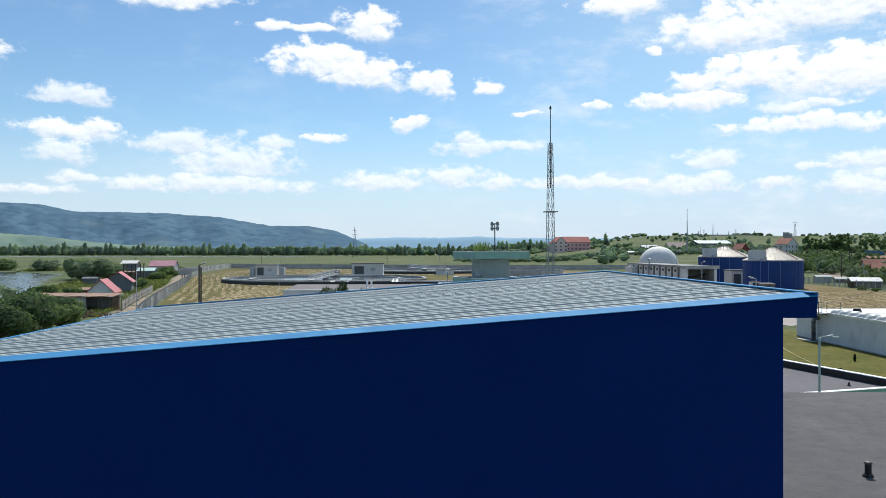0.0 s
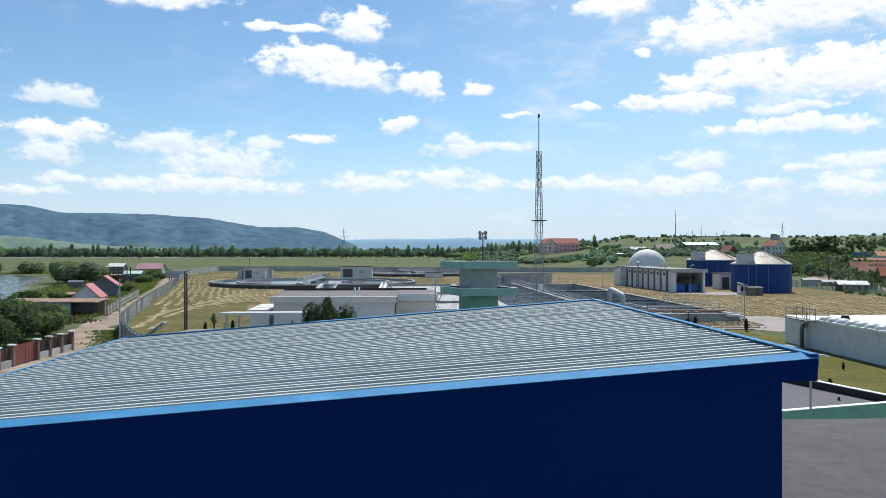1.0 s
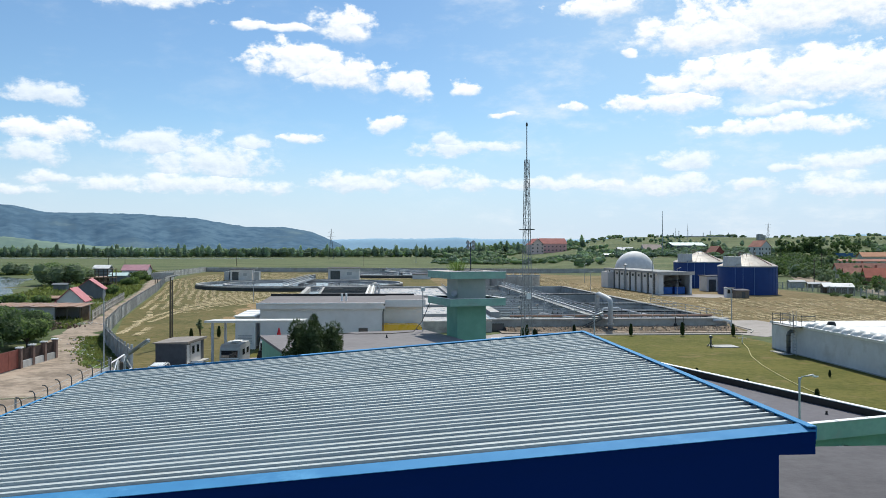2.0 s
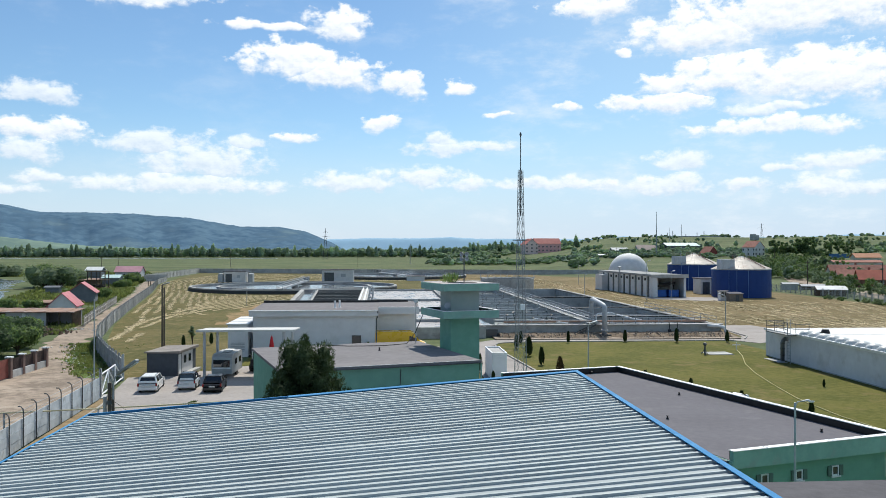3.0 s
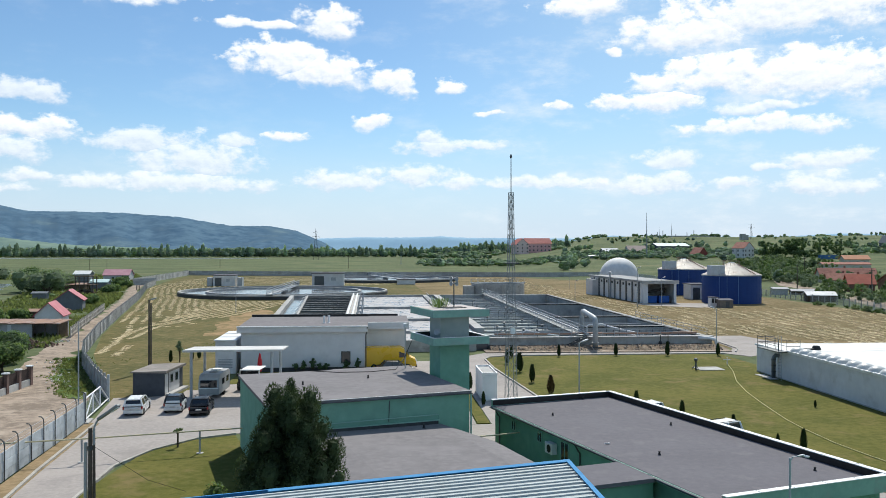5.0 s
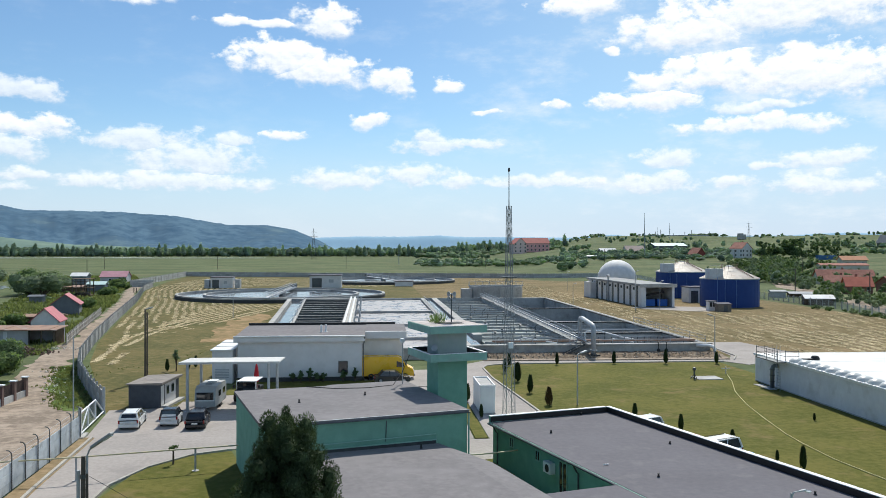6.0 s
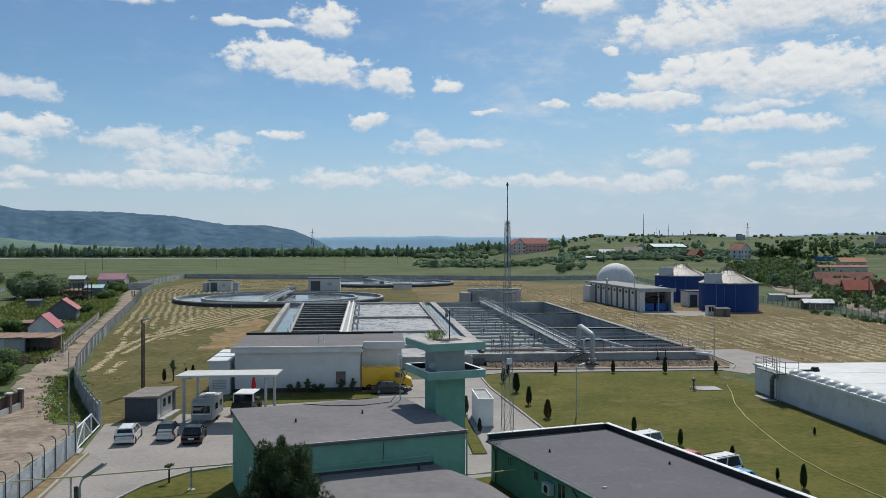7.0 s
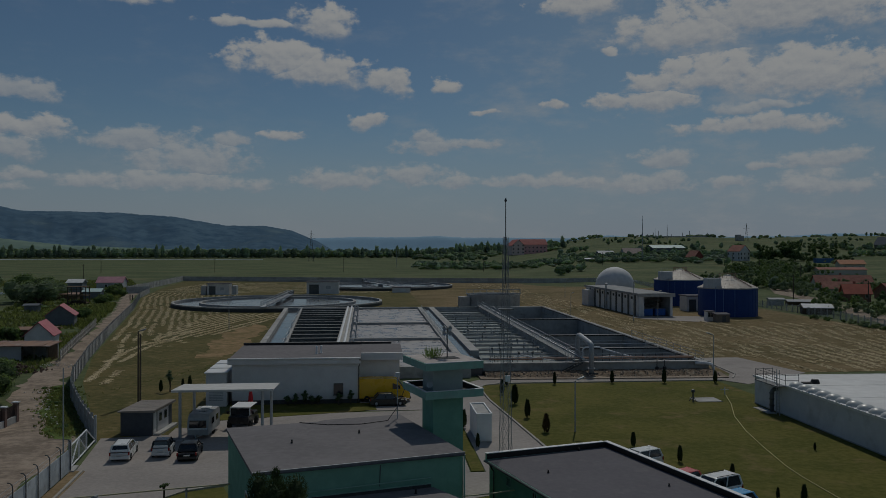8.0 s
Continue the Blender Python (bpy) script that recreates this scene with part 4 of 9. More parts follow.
    for u, v in ((6.41, 21.3), (2.09, 17.49), (6.94, 12.7), (2.39, 7.51), (7.12, 2.65)):
        roof_vent("roof_vent", m @ Vector((u, v, ZR)), 0.13, 0.045)
    part("roof_lead", Geo().box(1.05, 10.2, ZR + 0.003, 1.35, 10.24, ZR + 0.05), M_WHITEMETAL, t)


green_hall()
watch_tower()
low_block()
green_block()


# ---------------------------------------------------------------- white building
def white_building():
    t = thing("white_building", "white rendered works building with a grey felt roof", "building")
    x0, x1, y0, y1 = -14.15, -1.7, 88.0, 97.0
    part("wall", Geo().box(x0, y0, 0.5, x1, y1, 4.1), M_WHITE, t)
    part("plinth", Geo().box(x0 + 0.02, y0 - 0.02, 0, x1 - 0.02, y1, 0.497), M_DARKPLINTH, t)
    part("fascia", Geo().box(x0 - 0.35, y0 - 0.4, 4.103, x1 + 0.3, y0 + 0.0, 4.7), M_WHITE, t, "white eaves band")
    part("gutter", Geo().tube([(x0 - 0.35, y0 - 0.47, 4.68), (x1 + 0.3, y0 - 0.47, 4.66)], 0.07, 8), M_WHITEMETAL, t)
    part("downpipe", Geo().tube([(x1 + 0.25, y0 - 0.45, 4.6), (x1 + 0.2, y0 - 0.1, 3.9), (x1 + 0.12, y0 - 0.06, 3.8), (x1 + 0.12, y0 - 0.06, 0.1)], 0.06, 8), M_DARKSTEEL, t)
    part("roof", Geo().prism([(x0 - 0.3, y0 + 0.003), (x1 + 0.3, y0 + 0.003), (x1 + 0.3, y1 + 0.3), (x0 - 0.3, y1 + 0.3)], 4.11, [4.66, 4.66, 4.9, 4.9]), M_PALEFELT, t, "grey felt roof")
    part("back_parapet", Geo().box(x0 - 0.3, y1 + 0.303, 4.0, 1.9, y1 + 0.55, 5.15), M_BLACK, t, "dark felt covered parapet")
    part("side_wing", Geo().box(x1 + 0.003, y0 + 2.6, 0, 2.6, y1, 4.1), M_WHITE, t)
    part("wing_fascia", Geo().box(x1 + 0.31, y0 + 1.9, 4.12, 2.9, y0 + 2.3, 4.85), M_WHITE, t)
    part("wing_roof", Geo().prism([(x1 + 0.31, y0 + 2.303), (2.9, y0 + 2.303), (2.9, y1 + 0.3), (x1 + 0.31, y1 + 0.3)], 4.12, [4.85, 4.85, 4.95, 4.95]), M_PALEFELT, t)
    window(t, -4.1, 0.95, 0.95, 1.15, y0, -1, 1, M_DARKSTEEL)
    part("door", Geo().box(-2.95, y0 - 0.03, 0.05, -2.0, y0 + 0.02, 0.46), M_DARKPLINTH, t)
    for dx in (0, 0.45):
        roof_vent("roof_vent", (-6.0 + dx, 91.0 + dx, 4.72), 0.7, 0.1, M_WHITEMETAL, "white roof vent pipe with a cap")
    for k in range(3):
        b = thing("ventilation_unit", "white box ventilation unit beside the building", "ventilation unit", pose(-15.7 - 0.05 * k, 88.8 + 3.2 * k, 0), group="ventilation units")
        part("casing", Geo().box(-0.9, -1.2, 0, 1.1, 1.2, 3.3, 0.04), M_WHITE, b)
        part("lid", Geo().box(-1.05, -1.35, 3.303, 1.2, 1.35, 3.42, 0.03), M_WHITEMETAL, b)
        for j in range(6):
            part("louvre", Geo().box(-0.6, -1.23, 0.6 + j * 0.16, 0.8, -1.202, 0.68 + j * 0.16), M_GALV, b)


def carport():
    t = thing("carport", "white flat carport roof on steel posts", "carport")
    part("roof", Geo().prism([(-16.4, 73.0), (-8.25, 73.0), (-8.25, 77.4), (-16.4, 77.4)], [4.08, 4.08, 3.86, 3.86], [4.18, 4.18, 3.96, 3.96]), M_CARPORT, t)
    part("edge_beam", Geo().box(-16.4, 73.01, 4.0, -8.25, 73.12, 4.072), M_CARPORT, t)
    for x, y in ((-15.8, 73.5), (-15.4, 76.9), (-9.2, 73.5), (-8.9, 76.9)):
        part("post", Geo().tube([(x, y, 0), (x, y, 4.1 if y < 75 else 3.93)], 0.12, 10), M_GALV, t)
        part("foot", Geo().box(x - 0.2, y - 0.2, 0.04, x + 0.2, y + 0.2, 0.09), M_GALV, t)


white_building()
carport()


# ---------------------------------------------------------------- treatment basins
ZT = 1.4


def railing(name, points, h=1.0, step=2.0, label="galvanised steel handrail along the basin"):
    """A handrail of posts and two rails along points."""
    t = thing(name, label, "railing", group="basin handrails")
    pts = [Vector(p) for p in points]
    for a, b in zip(pts, pts[1:]):
        n = max(1, round((b - a).length / step))
        for zz in (h, h * 0.5):
            part("rail", Geo().tube([a + Vector((0, 0, zz)), b + Vector((0, 0, zz))], 0.035, 5), M_GALV, t)
        post = mesh_of("post", Geo().tube([(0, 0, 0), (0, 0, h)], 0.03, 5), M_GALV)
        for k in range(n + 1):
            ob = part("post", post, None, t)
            ob.matrix_basis = Matrix.Translation(a.lerp(b, k / n))
    return t


def wall_run(g, pts, w, z0, z1):
    """Upright walls of width w along a line of points."""
    for a, b in zip(pts, pts[1:]):
        a, b = Vector(a), Vector(b)
        d = (b - a).normalized()
        q = Vector((-d.y, d.x)) * w / 2
        g.prism([a - q, b - q, b + q, a + q], z0, z1)
    return g


def basins():
    """Rectangular concrete basins: settling lanes, foaming tanks and long aeration tanks."""
    t = thing("settling_basin", "concrete settling basin with dark cross channels", "basin")
    # the lines lean a little to the left going away
    def at(x, y):
        return (x - 0.028 * (y - 106) * (1 if x < -10 else 0.4 if x < 5 else 0.0), y)
    y0, y1 = 104.4, 203.0
    g = Geo()
    part("left_wall", wall_run(Geo(), [at(-15.4, y0), at(-18.2, y1)], 0.9, 0, ZT), M_CONCRETE, t)
    part("back_wall", wall_run(Geo(), [at(-18.7, y1 + 0.46), at(15.4, y1 + 0.46)], 0.9, 0, ZT), M_CONCRETE, t)
    part("front_wall", wall_run(Geo(), [at(-15.9, y0 - 0.46), at(11.6, y0 - 0.46)], 0.9, 0, ZT), M_CONCRETE, t)
    part("inner_wall", wall_run(Geo(), [at(-12.0, y0), at(-14.6, y1)], 0.5, 0, ZT - 0.05), M_CONCRETE, t)
    part("channel_water", Geo().prism([at(-15.0, y0), at(-12.2, y0), at(-14.9, y1), at(-17.8, y1)], 0, 0.75), M_CLEARWATER, t)
    part("lane_water", Geo().prism([at(-11.8, y0), at(-5.2, y0), at(-5.2, y1), at(-14.4, y1)], 0, 0.35), M_DARKWATER, t)
    for k in range(17):
        y = y0 + 3.0 + k * 5.8
        xw = -11.7 - 2.6 * (y - y0) / (y1 - y0)
        part("cross_channel", Geo().box(at(xw, y)[0], y, 0.36, at(-5.3, y)[0], y + 1.5, ZT - 0.12), M_WETCONCRETE, t, "dark wet concrete cross channel")
        part("weir_edge", Geo().box(at(xw, y)[0], y - 0.06, ZT - 0.3, at(-5.3, y)[0], y - 0.003, ZT - 0.06), M_DARKSTEEL, t)
        if k % 2 == 0:
            part("scum_pipe", Geo().tube([(at(xw, y)[0] + 0.4, y + 1.9, 0.75), (at(-5.5, y)[0], y + 1.9, 0.75)], 0.16, 8), M_DARKSTEEL, t)
    for k in range(9):
        y = y0 + 9.5 + k * 10.5
        xw = at(-11.95 - 2.6 * (y - y0) / (y1 - y0), y)[0]
        railing("lane_railing", [(xw, y - 3.0, ZT - 0.05), (xw - 0.2, y + 3.0, ZT - 0.05)], 1.0, 3.0)
    w = thing("basin_walkway", "raised concrete walkway with twin pipes between basins", "walkway")
    part("slab", wall_run(Geo(), [at(-4.5, y0 - 0.9), at(-4.5, y1 + 0.9)], 1.9, 0, ZT + 0.03), M_CONCRETE, w)
    for dx in (-0.55, 0.35):
        part("pipe", Geo().tube([(*at(-4.5 + dx, y0), ZT + 0.3), (*at(-4.5 + dx, y1), ZT + 0.3)], 0.2, 8), M_WHITEMETAL, w, "white painted pipe")
    for k in range(6):
        y = 124 + k * 14.5
        x = at(-3.4, y)[0]
        part("swan_neck", Geo().tube([(x, y, 0.6), (x, y, 2.0), (x + 0.15, y, 2.3), (x + 0.5, y, 2.35), (x + 0.75, y, 2.1), (x + 0.8, y, 1.0)], 0.16, 8), M_GALV, w, "bent overflow pipe")
    f = thing("foaming_basin", "concrete basin of churning foamy water", "basin")
    part("water", Geo().prism([at(-3.4, y0), at(10.6, y0), at(10.6, y1), at(-3.4, y1)], 0, 0.95), M_FOAM, f)
    part("side_wall", wall_run(Geo(), [at(11.2, y0 - 0.9), at(11.2, y1)], 1.0, 0, ZT), M_CONCRETE, f)
    for y in (116.0, 135.5, 163.0):
        part("cross_wall", Geo().box(at(-3.45, y)[0], y, 0, at(10.65, y)[0], y + 1.0, ZT - 0.05), M_CONCRETE, f)
    part("side_channel_water", Geo().prism([(11.72, y0), (13.3, y0), (13.3, y1), (11.72, y1)], 0, 1.0), M_CLEARWATER, f)
    part("outer_wall", wall_run(Geo(), [(14.0, y0 + 14), (14.0, y1)], 1.3, 0, ZT), M_CONCRETE, f)

    a = thing("aeration_basin", "long concrete aeration basin with green water and baffles", "basin")
    X0, X1, Y0, Y1 = 14.0, 41.8, 105.2, 203.0
    for name, pts in (("front_wall", [(11.0, Y0), (X1 + 0.3, Y0)]), ("right_wall", [(X1, Y0), (X1, Y1 + 0.3)]), ("back_wall", [(X0, Y1), (X1, Y1)]), ("middle_wall", [(25.4, Y0), (25.9, Y1)])):
        part(name, wall_run(Geo(), pts, 0.6, 0, ZT), M_CONCRETE, a)
    part("wall_cap", Geo().box(11.0, Y0 - 0.55, ZT + 0.003, X1 + 0.5, Y0 + 0.35, ZT + 0.12), M_CONCRETE, a, "projecting wall cap")
    part("water", Geo().box(X0 + 0.6, Y0 + 0.3, -0.2, 25.2, Y1 - 0.3, 0.5), M_GREENWATER, a)
    part("empty_floor", Geo().box(25.9, Y0 + 0.3, -3.2, X1 - 0.3, Y1 - 0.3, -3.0), M_CONCRETE, a)
    part("floor_water", Geo().box(25.95, Y0 + 0.35, -2.997, X1 - 0.35, Y1 - 0.35, -2.4), M_DARKWATER, a)
    part("inner_face", Geo().box(26.0, Y0 + 0.3, -3.0, 26.2, Y1 - 0.3, ZT - 0.3), M_CONCRETE, a)
    part("inner_face", Geo().box(X1 - 0.5, Y0 + 0.3, -3.0, X1 - 0.303, Y1 - 0.3, ZT - 0.1), M_CONCRETE, a)
    part("inner_face", Geo().box(26.203, Y1 - 0.6, -3.0, X1 - 0.503, Y1 - 0.303, ZT - 0.1), M_CONCRETE, a)
    for y in (120.0, 137.5, 168.0):
        part("partition", Geo().box(26.203, y, -3.0, X1 - 0.503, y + 0.5, ZT - 0.02), M_CONCRETE, a)
        part("pipe_line", Geo().box(26.203, y - 0.12, ZT - 0.22, X1 - 0.503, y - 0.003, ZT - 0.06), M_BLACK, a, "dark edge channel")
    part("pipe_line", Geo().box(X1 - 0.62, Y0 + 0.3, ZT - 0.2, X1 - 0.503, Y1 - 0.6, ZT - 0.04), M_BLACK, a, "dark edge channel")
    for zz, yy in ((ZT + 0.35, Y0 + 1.4), (ZT + 0.2, Y0 + 3.0)):
        part("collector_pipe", Geo().tube([(14.6, yy, zz), (X1 - 1.0, yy, zz)], 0.13, 8), M_RUSTROOF, a, "rust brown pipe along the wall")
    for k in range(18):
        y = Y0 + 4.5 + k * 5.2
        part("baffle", Geo().box(X0 + 0.65, y, 0.503, 25.2, y + 0.35, 0.8), M_CONCRETE, a)
    for k in range(5):
        y = Y0 + 5 + k * 5.0
        part("air_pipe", Geo().tube([(26.2, y, 0.7), (X1 - 0.4, y, 0.7)], 0.09, 6), M_GALV, a)
    b = thing("service_bridge", "narrow steel service bridge along the aeration basin", "bridge")
    part("deck", wall_run(Geo(), [(25.4, Y0), (25.9, Y1)], 1.1, ZT + 0.2, ZT + 0.3), M_DARKSTEEL, b)
    part("cable_tray", wall_run(Geo(), [(26.1, Y0), (26.6, Y1)], 0.25, ZT + 0.35, ZT + 0.5), M_GALV, b)
    for k in range(14):
        y = Y0 + 1 + k * 7.4
        part("bearer", Geo().box(24.8, y, ZT + 0.003, 26.8, y + 0.2, ZT + 0.197), M_GALV, b)
    railing("bridge_railing", [(24.9, Y0, ZT + 0.3), (25.4, Y1, ZT + 0.3)], 1.0, 1.6)
    railing("bridge_railing", [(25.9, Y0, ZT + 0.3), (26.4, Y1, ZT + 0.3)], 1.0, 1.6)
    railing("front_railing", [(13.0, Y0, ZT + 0.12), (24.0, Y0, ZT + 0.12)], 1.0, 1.6)
    railing("front_railing", [(28.0, Y0 + 14.95, ZT), (41.0, Y0 + 14.95, ZT)], 1.0, 1.8)
    railing("front_railing", [(28.0, Y0, ZT + 0.12), (37.0, Y0, ZT + 0.12)], 1.0, 1.6)
    railing("middle_railing", [(15.0, 137, 0.8), (25.0, 137, 0.8)], 1.0, 2.0)
    for k in range(13):
        y = Y0 + 4.6 + k * 5.2
        railing("baffle_railing", [(15.0 + 0.7 * (k % 3), y, 0.8), (24.8 - 2.2 * (k % 2), y, 0.8)], 0.9, 2.4)
    for k in range(16):
        y, x = Y0 + 4.7 + 5.2 * (k % 12), 16.0 + (k * 3.7) % 8.5
        v = thing("valve_stand", "dark valve stand with a hand wheel on a baffle", "valve", pose(x, y + 0.15, 0.8), group="basin valves")
        part("stem", Geo().tube([(0, 0, 0), (0, 0, 0.75)], 0.06, 6), M_DARKSTEEL, v)
        part("hand_wheel", Geo().lathe([(0.22, 0.78), (0.27, 0.8), (0.22, 0.82), (0.19, 0.8), (0.22, 0.78)], 12), M_DARKSTEEL, v)
        part("gearbox", Geo().box(-0.14, -0.12, 0.45, 0.14, 0.12, 0.68, 0.02), M_DARKSTEEL, v)
    railing("side_railing", [(42.0, Y0 + 1, ZT), (42.0, Y0 + 30, ZT)], 0.9, 2.6)
    railing("walkway_railing", [(11.2, Y0 + 26, ZT), (11.2, Y1 - 6, ZT)], 0.9, 3.4)
    # upright air pipes with bent heads over the green water, and dark posts along the near walls
    rng = random.Random(33)
    for k in range(44):
        y, x = Y0 + 4.6 + 5.2 * (k % 13), 15.2 + rng.random() * 9.4
        v = thing("air_pipe", "thin upright air pipe with a bent head over the basin", "pipe", pose(x, y + 0.15, 0.8), group="basin air pipes")
        h = rng.uniform(0.9, 1.7)
        part("riser", Geo().tube([(0, 0, 0), (0, 0, h), (0.12, 0, h + 0.12), (0.4, 0, h + 0.14)], 0.045, 6), M_GALV if k % 3 else M_DARKSTEEL, v)
        part("clamp", Geo().box(-0.1, -0.08, h * 0.5, 0.1, 0.08, h * 0.5 + 0.12), M_DARKSTEEL, v)
    for k in range(12):
        y = Y0 + 7.2 + 5.2 * k
        part("air_header", Geo().tube([(X0 + 0.9, y, 0.95), (24.9, y, 0.95)], 0.07, 6), M_GALV, a)
    for k in range(15):
        x = 28.6 + k * 0.88
        part("baffle_post", Geo().tube([(x, Y0 + 3.4, 0.2), (x, Y0 + 3.4, 2.6 if k in (1, 3) else 2.0)], 0.045, 5), M_DARKSTEEL, a)
    for z in (1.5, 2.0):
        part("post_rail", Geo().tube([(28.6, Y0 + 3.4, z), (40.9, Y0 + 3.4, z)], 0.035, 5), M_GALV, a)
    g = thing("basin_pipework", "pale pipe loop beside the service bridge", "pipe")
    part("loop", Geo().tube([(28.3, Y0 + 9, 0.6), (28.3, Y0 + 9, 1.9), (28.6, Y0 + 9, 2.15), (30.6, Y0 + 9, 2.2), (31.0, Y0 + 9, 2.0), (32.6, Y0 + 5, 1.7), (34.0, Y0 + 2.2, 1.5)], 0.11, 8), M_WHITEMETAL, g)
    part("loop", Geo().tube([(28.0, Y0 + 6, 1.0), (31.5, Y0 + 6, 1.4), (33.2, Y0 + 3, 1.3)], 0.09, 8), M_WHITEMETAL, g)
    part("loop", Geo().tube([(17.0, Y0 + 4, 1.2), (19.0, Y0 + 4, 1.9), (20.2, Y0 + 2, 1.8), (22.5, Y0 + 0.6, 1.6)], 0.09, 8), M_WHITEMETAL, g)
    for k, x in enumerate((35.2, 36.2)):
        v = thing("gate_valve", "dark gate valve on the outer basin wall", "valve", pose(x, Y0 - 0.75, 0.55), group="wall valves")
        part("body", Geo().lathe([(0.0, -0.3), (0.2, -0.28), (0.26, 0.0), (0.2, 0.3), (0.12, 0.36), (0.0, 0.36)], 12), M_BLACK, v)
        part("stem", Geo().tube([(0, 0, 0.36), (0, 0, 1.25)], 0.05, 6), M_BLACK, v)
        part("hand_wheel", Geo().lathe([(0.22, 1.2), (0.28, 1.23), (0.22, 1.26), (0.19, 1.23), (0.22, 1.2)], 12), M_BLACK, v)
    v = thing("outlet_pipe", "white pipe bent down the end of the basin wall", "pipe")
    part("pipe", Geo().tube([(40.2, Y0 - 0.5, 1.25), (41.6, Y0 - 0.75, 1.25), (42.2, Y0 - 0.85, 1.1), (42.4, Y0 - 0.9, 0.8), (42.4, Y0 - 0.9, 0.0)], 0.2, 10), M_WHITEMETAL, v, smooth=True)
    part("collar", Geo().lathe([(0.2, 0.3), (0.27, 0.3), (0.27, 0.38), (0.2, 0.38)], 12, 42.4, Y0 - 0.9), M_GALV, v)
    # steps up to the bridge, big bent pipe
    s = thing("basin_stairs", "dark steel stairs along the basin wall up to the bridge", "stairs")
    for sy in (103.7, 104.5):
        part("stringer", Geo().prism([(22.7, sy), (25.6, sy), (25.6, sy + 0.06), (22.7, sy + 0.06)], [0.1, 1.5, 1.5, 0.1], [0.34, 1.74, 1.74, 0.34]), M_DARKSTEEL, s)
        part("handrail", Geo().tube([(22.7, sy + 0.03, 1.1), (25.6, sy + 0.03, 2.6), (26.0, sy + 0.03, 2.6)], 0.03, 6), M_GALV, s)
        for k in range(4):
            part("baluster", Geo().tube([(22.9 + 0.8 * k, sy + 0.03, 0.4 + 0.4 * k), (22.9 + 0.8 * k, sy + 0.03, 1.2 + 0.41 * k)], 0.02, 5), M_GALV, s)
    for k in range(8):
        part("tread", Geo().box(22.75 + k * 0.36, 103.77, 0.27 + k * 0.175, 23.02 + k * 0.36, 104.49, 0.31 + k * 0.175), M_DARKSTEEL, s)
    p = thing("air_main", "thick galvanised pipe bent over the basin wall", "pipe")
    part("pipe", Geo().tube([(26.5, 103.2, 0.0), (26.5, 103.2, 3.5), (26.5, 103.35, 3.8), (26.5, 103.7, 3.98), (26.5, 104.3, 4.05), (26.6, 109.2, 4.4), (26.6, 109.8, 4.3), (26.6, 110.1, 4.05), (26.6, 110.2, 3.7), (26.6, 110.2, 1.4)], 0.31, 14), M_GALV, p, smooth=True)
    part("flange", Geo().lathe([(0.32, 0.9), (0.46, 0.9), (0.46, 1.0), (0.32, 1.0)], 16, 26.5, 103.2), M_GALV, p)
    part("plinth", Geo().box(25.8, 102.6, 0, 27.2, 104.0, 0.45), M_DARKPLINTH, p)
    # rubble bank at the foot of the front wall
    flat("bank", [(12.6, 101.2), (42.6, 100.2), (43.4, 104.6), (12.6, 104.8)], 0.16, M_DIRT, "bare stony bank under the basin wall", "bank", 0.3)


basins()


def clarifier(name, cx, cy, r, label, angle, ring=0.72, z=1.15):
    t = thing(name, label, "clarifier", pose(cx, cy, 0))
    part("wall", Geo().lathe([(r, 0), (r, z), (r - 0.7, z), (r - 0.7, 0)], 96), M_CONCRETE, t)
    part("outer_band", Geo().lathe([(r + 0.003, 0.0), (r + 0.12, 0.0), (r + 0.12, z * 0.7), (r + 0.003, z * 0.75)], 96), M_DARKPLINTH, t, "dark outer band")
    part("water", Geo().lathe([(0.01, z - 0.5), (r - 0.705, z - 0.5)], 72), M_CLEARWATER, t, "still clarified water")
    part("launder", Geo().lathe([(r * ring, z - 0.6), (r * ring, z - 0.12), (r * ring + 0.8, z - 0.12), (r * ring + 0.8, z - 0.6)], 96), M_CONCRETE, t, "ring channel wall")
    part("centre_pier", Geo().lathe([(0.0, z + 0.4), (1.0, z + 0.35), (1.0, -0.0)], 20), M_CONCRETE, t)
    b = part("bridge_deck", Geo().box(-r - 0.4, -0.8, z + 0.1, r + 0.4, 0.8, z + 0.35).moved(Matrix.Rotation(radians(angle), 4, "Z")), M_GALV, t, "rotating scraper bridge")
    for sy in (-0.75, 0.75):
        g = Geo()
        for zz in (0.9, 1.4, 1.9):
            g.tube([(-r - 0.4, sy, z + zz - 0.3), (r + 0.4, sy, z + zz - 0.3)], 0.06, 5)
        for k in range(int(2 * r / 1.8) + 1):
            g.tube([(k * 1.8 - r, sy, z + 0.3), (k * 1.8 - r, sy, z + 1.6)], 0.05, 5)
        part("bridge_rail", g.moved(Matrix.Rotation(radians(angle), 4, "Z")), M_GALV, b)
    part("drive_unit", Geo().box(r - 1.6, -0.9, z + 0.36, r + 0.2, 0.9, z + 1.3, 0.05).moved(Matrix.Rotation(radians(angle), 4, "Z")), M_DARKSTEEL, b)


clarifier("clarifier", -26.4, 236.0, 28.8, "round concrete clarifier full of still water", 89)
clarifier("clarifier", 3.0, 335.0, 29.0, "round concrete clarifier beyond the first one", 104)


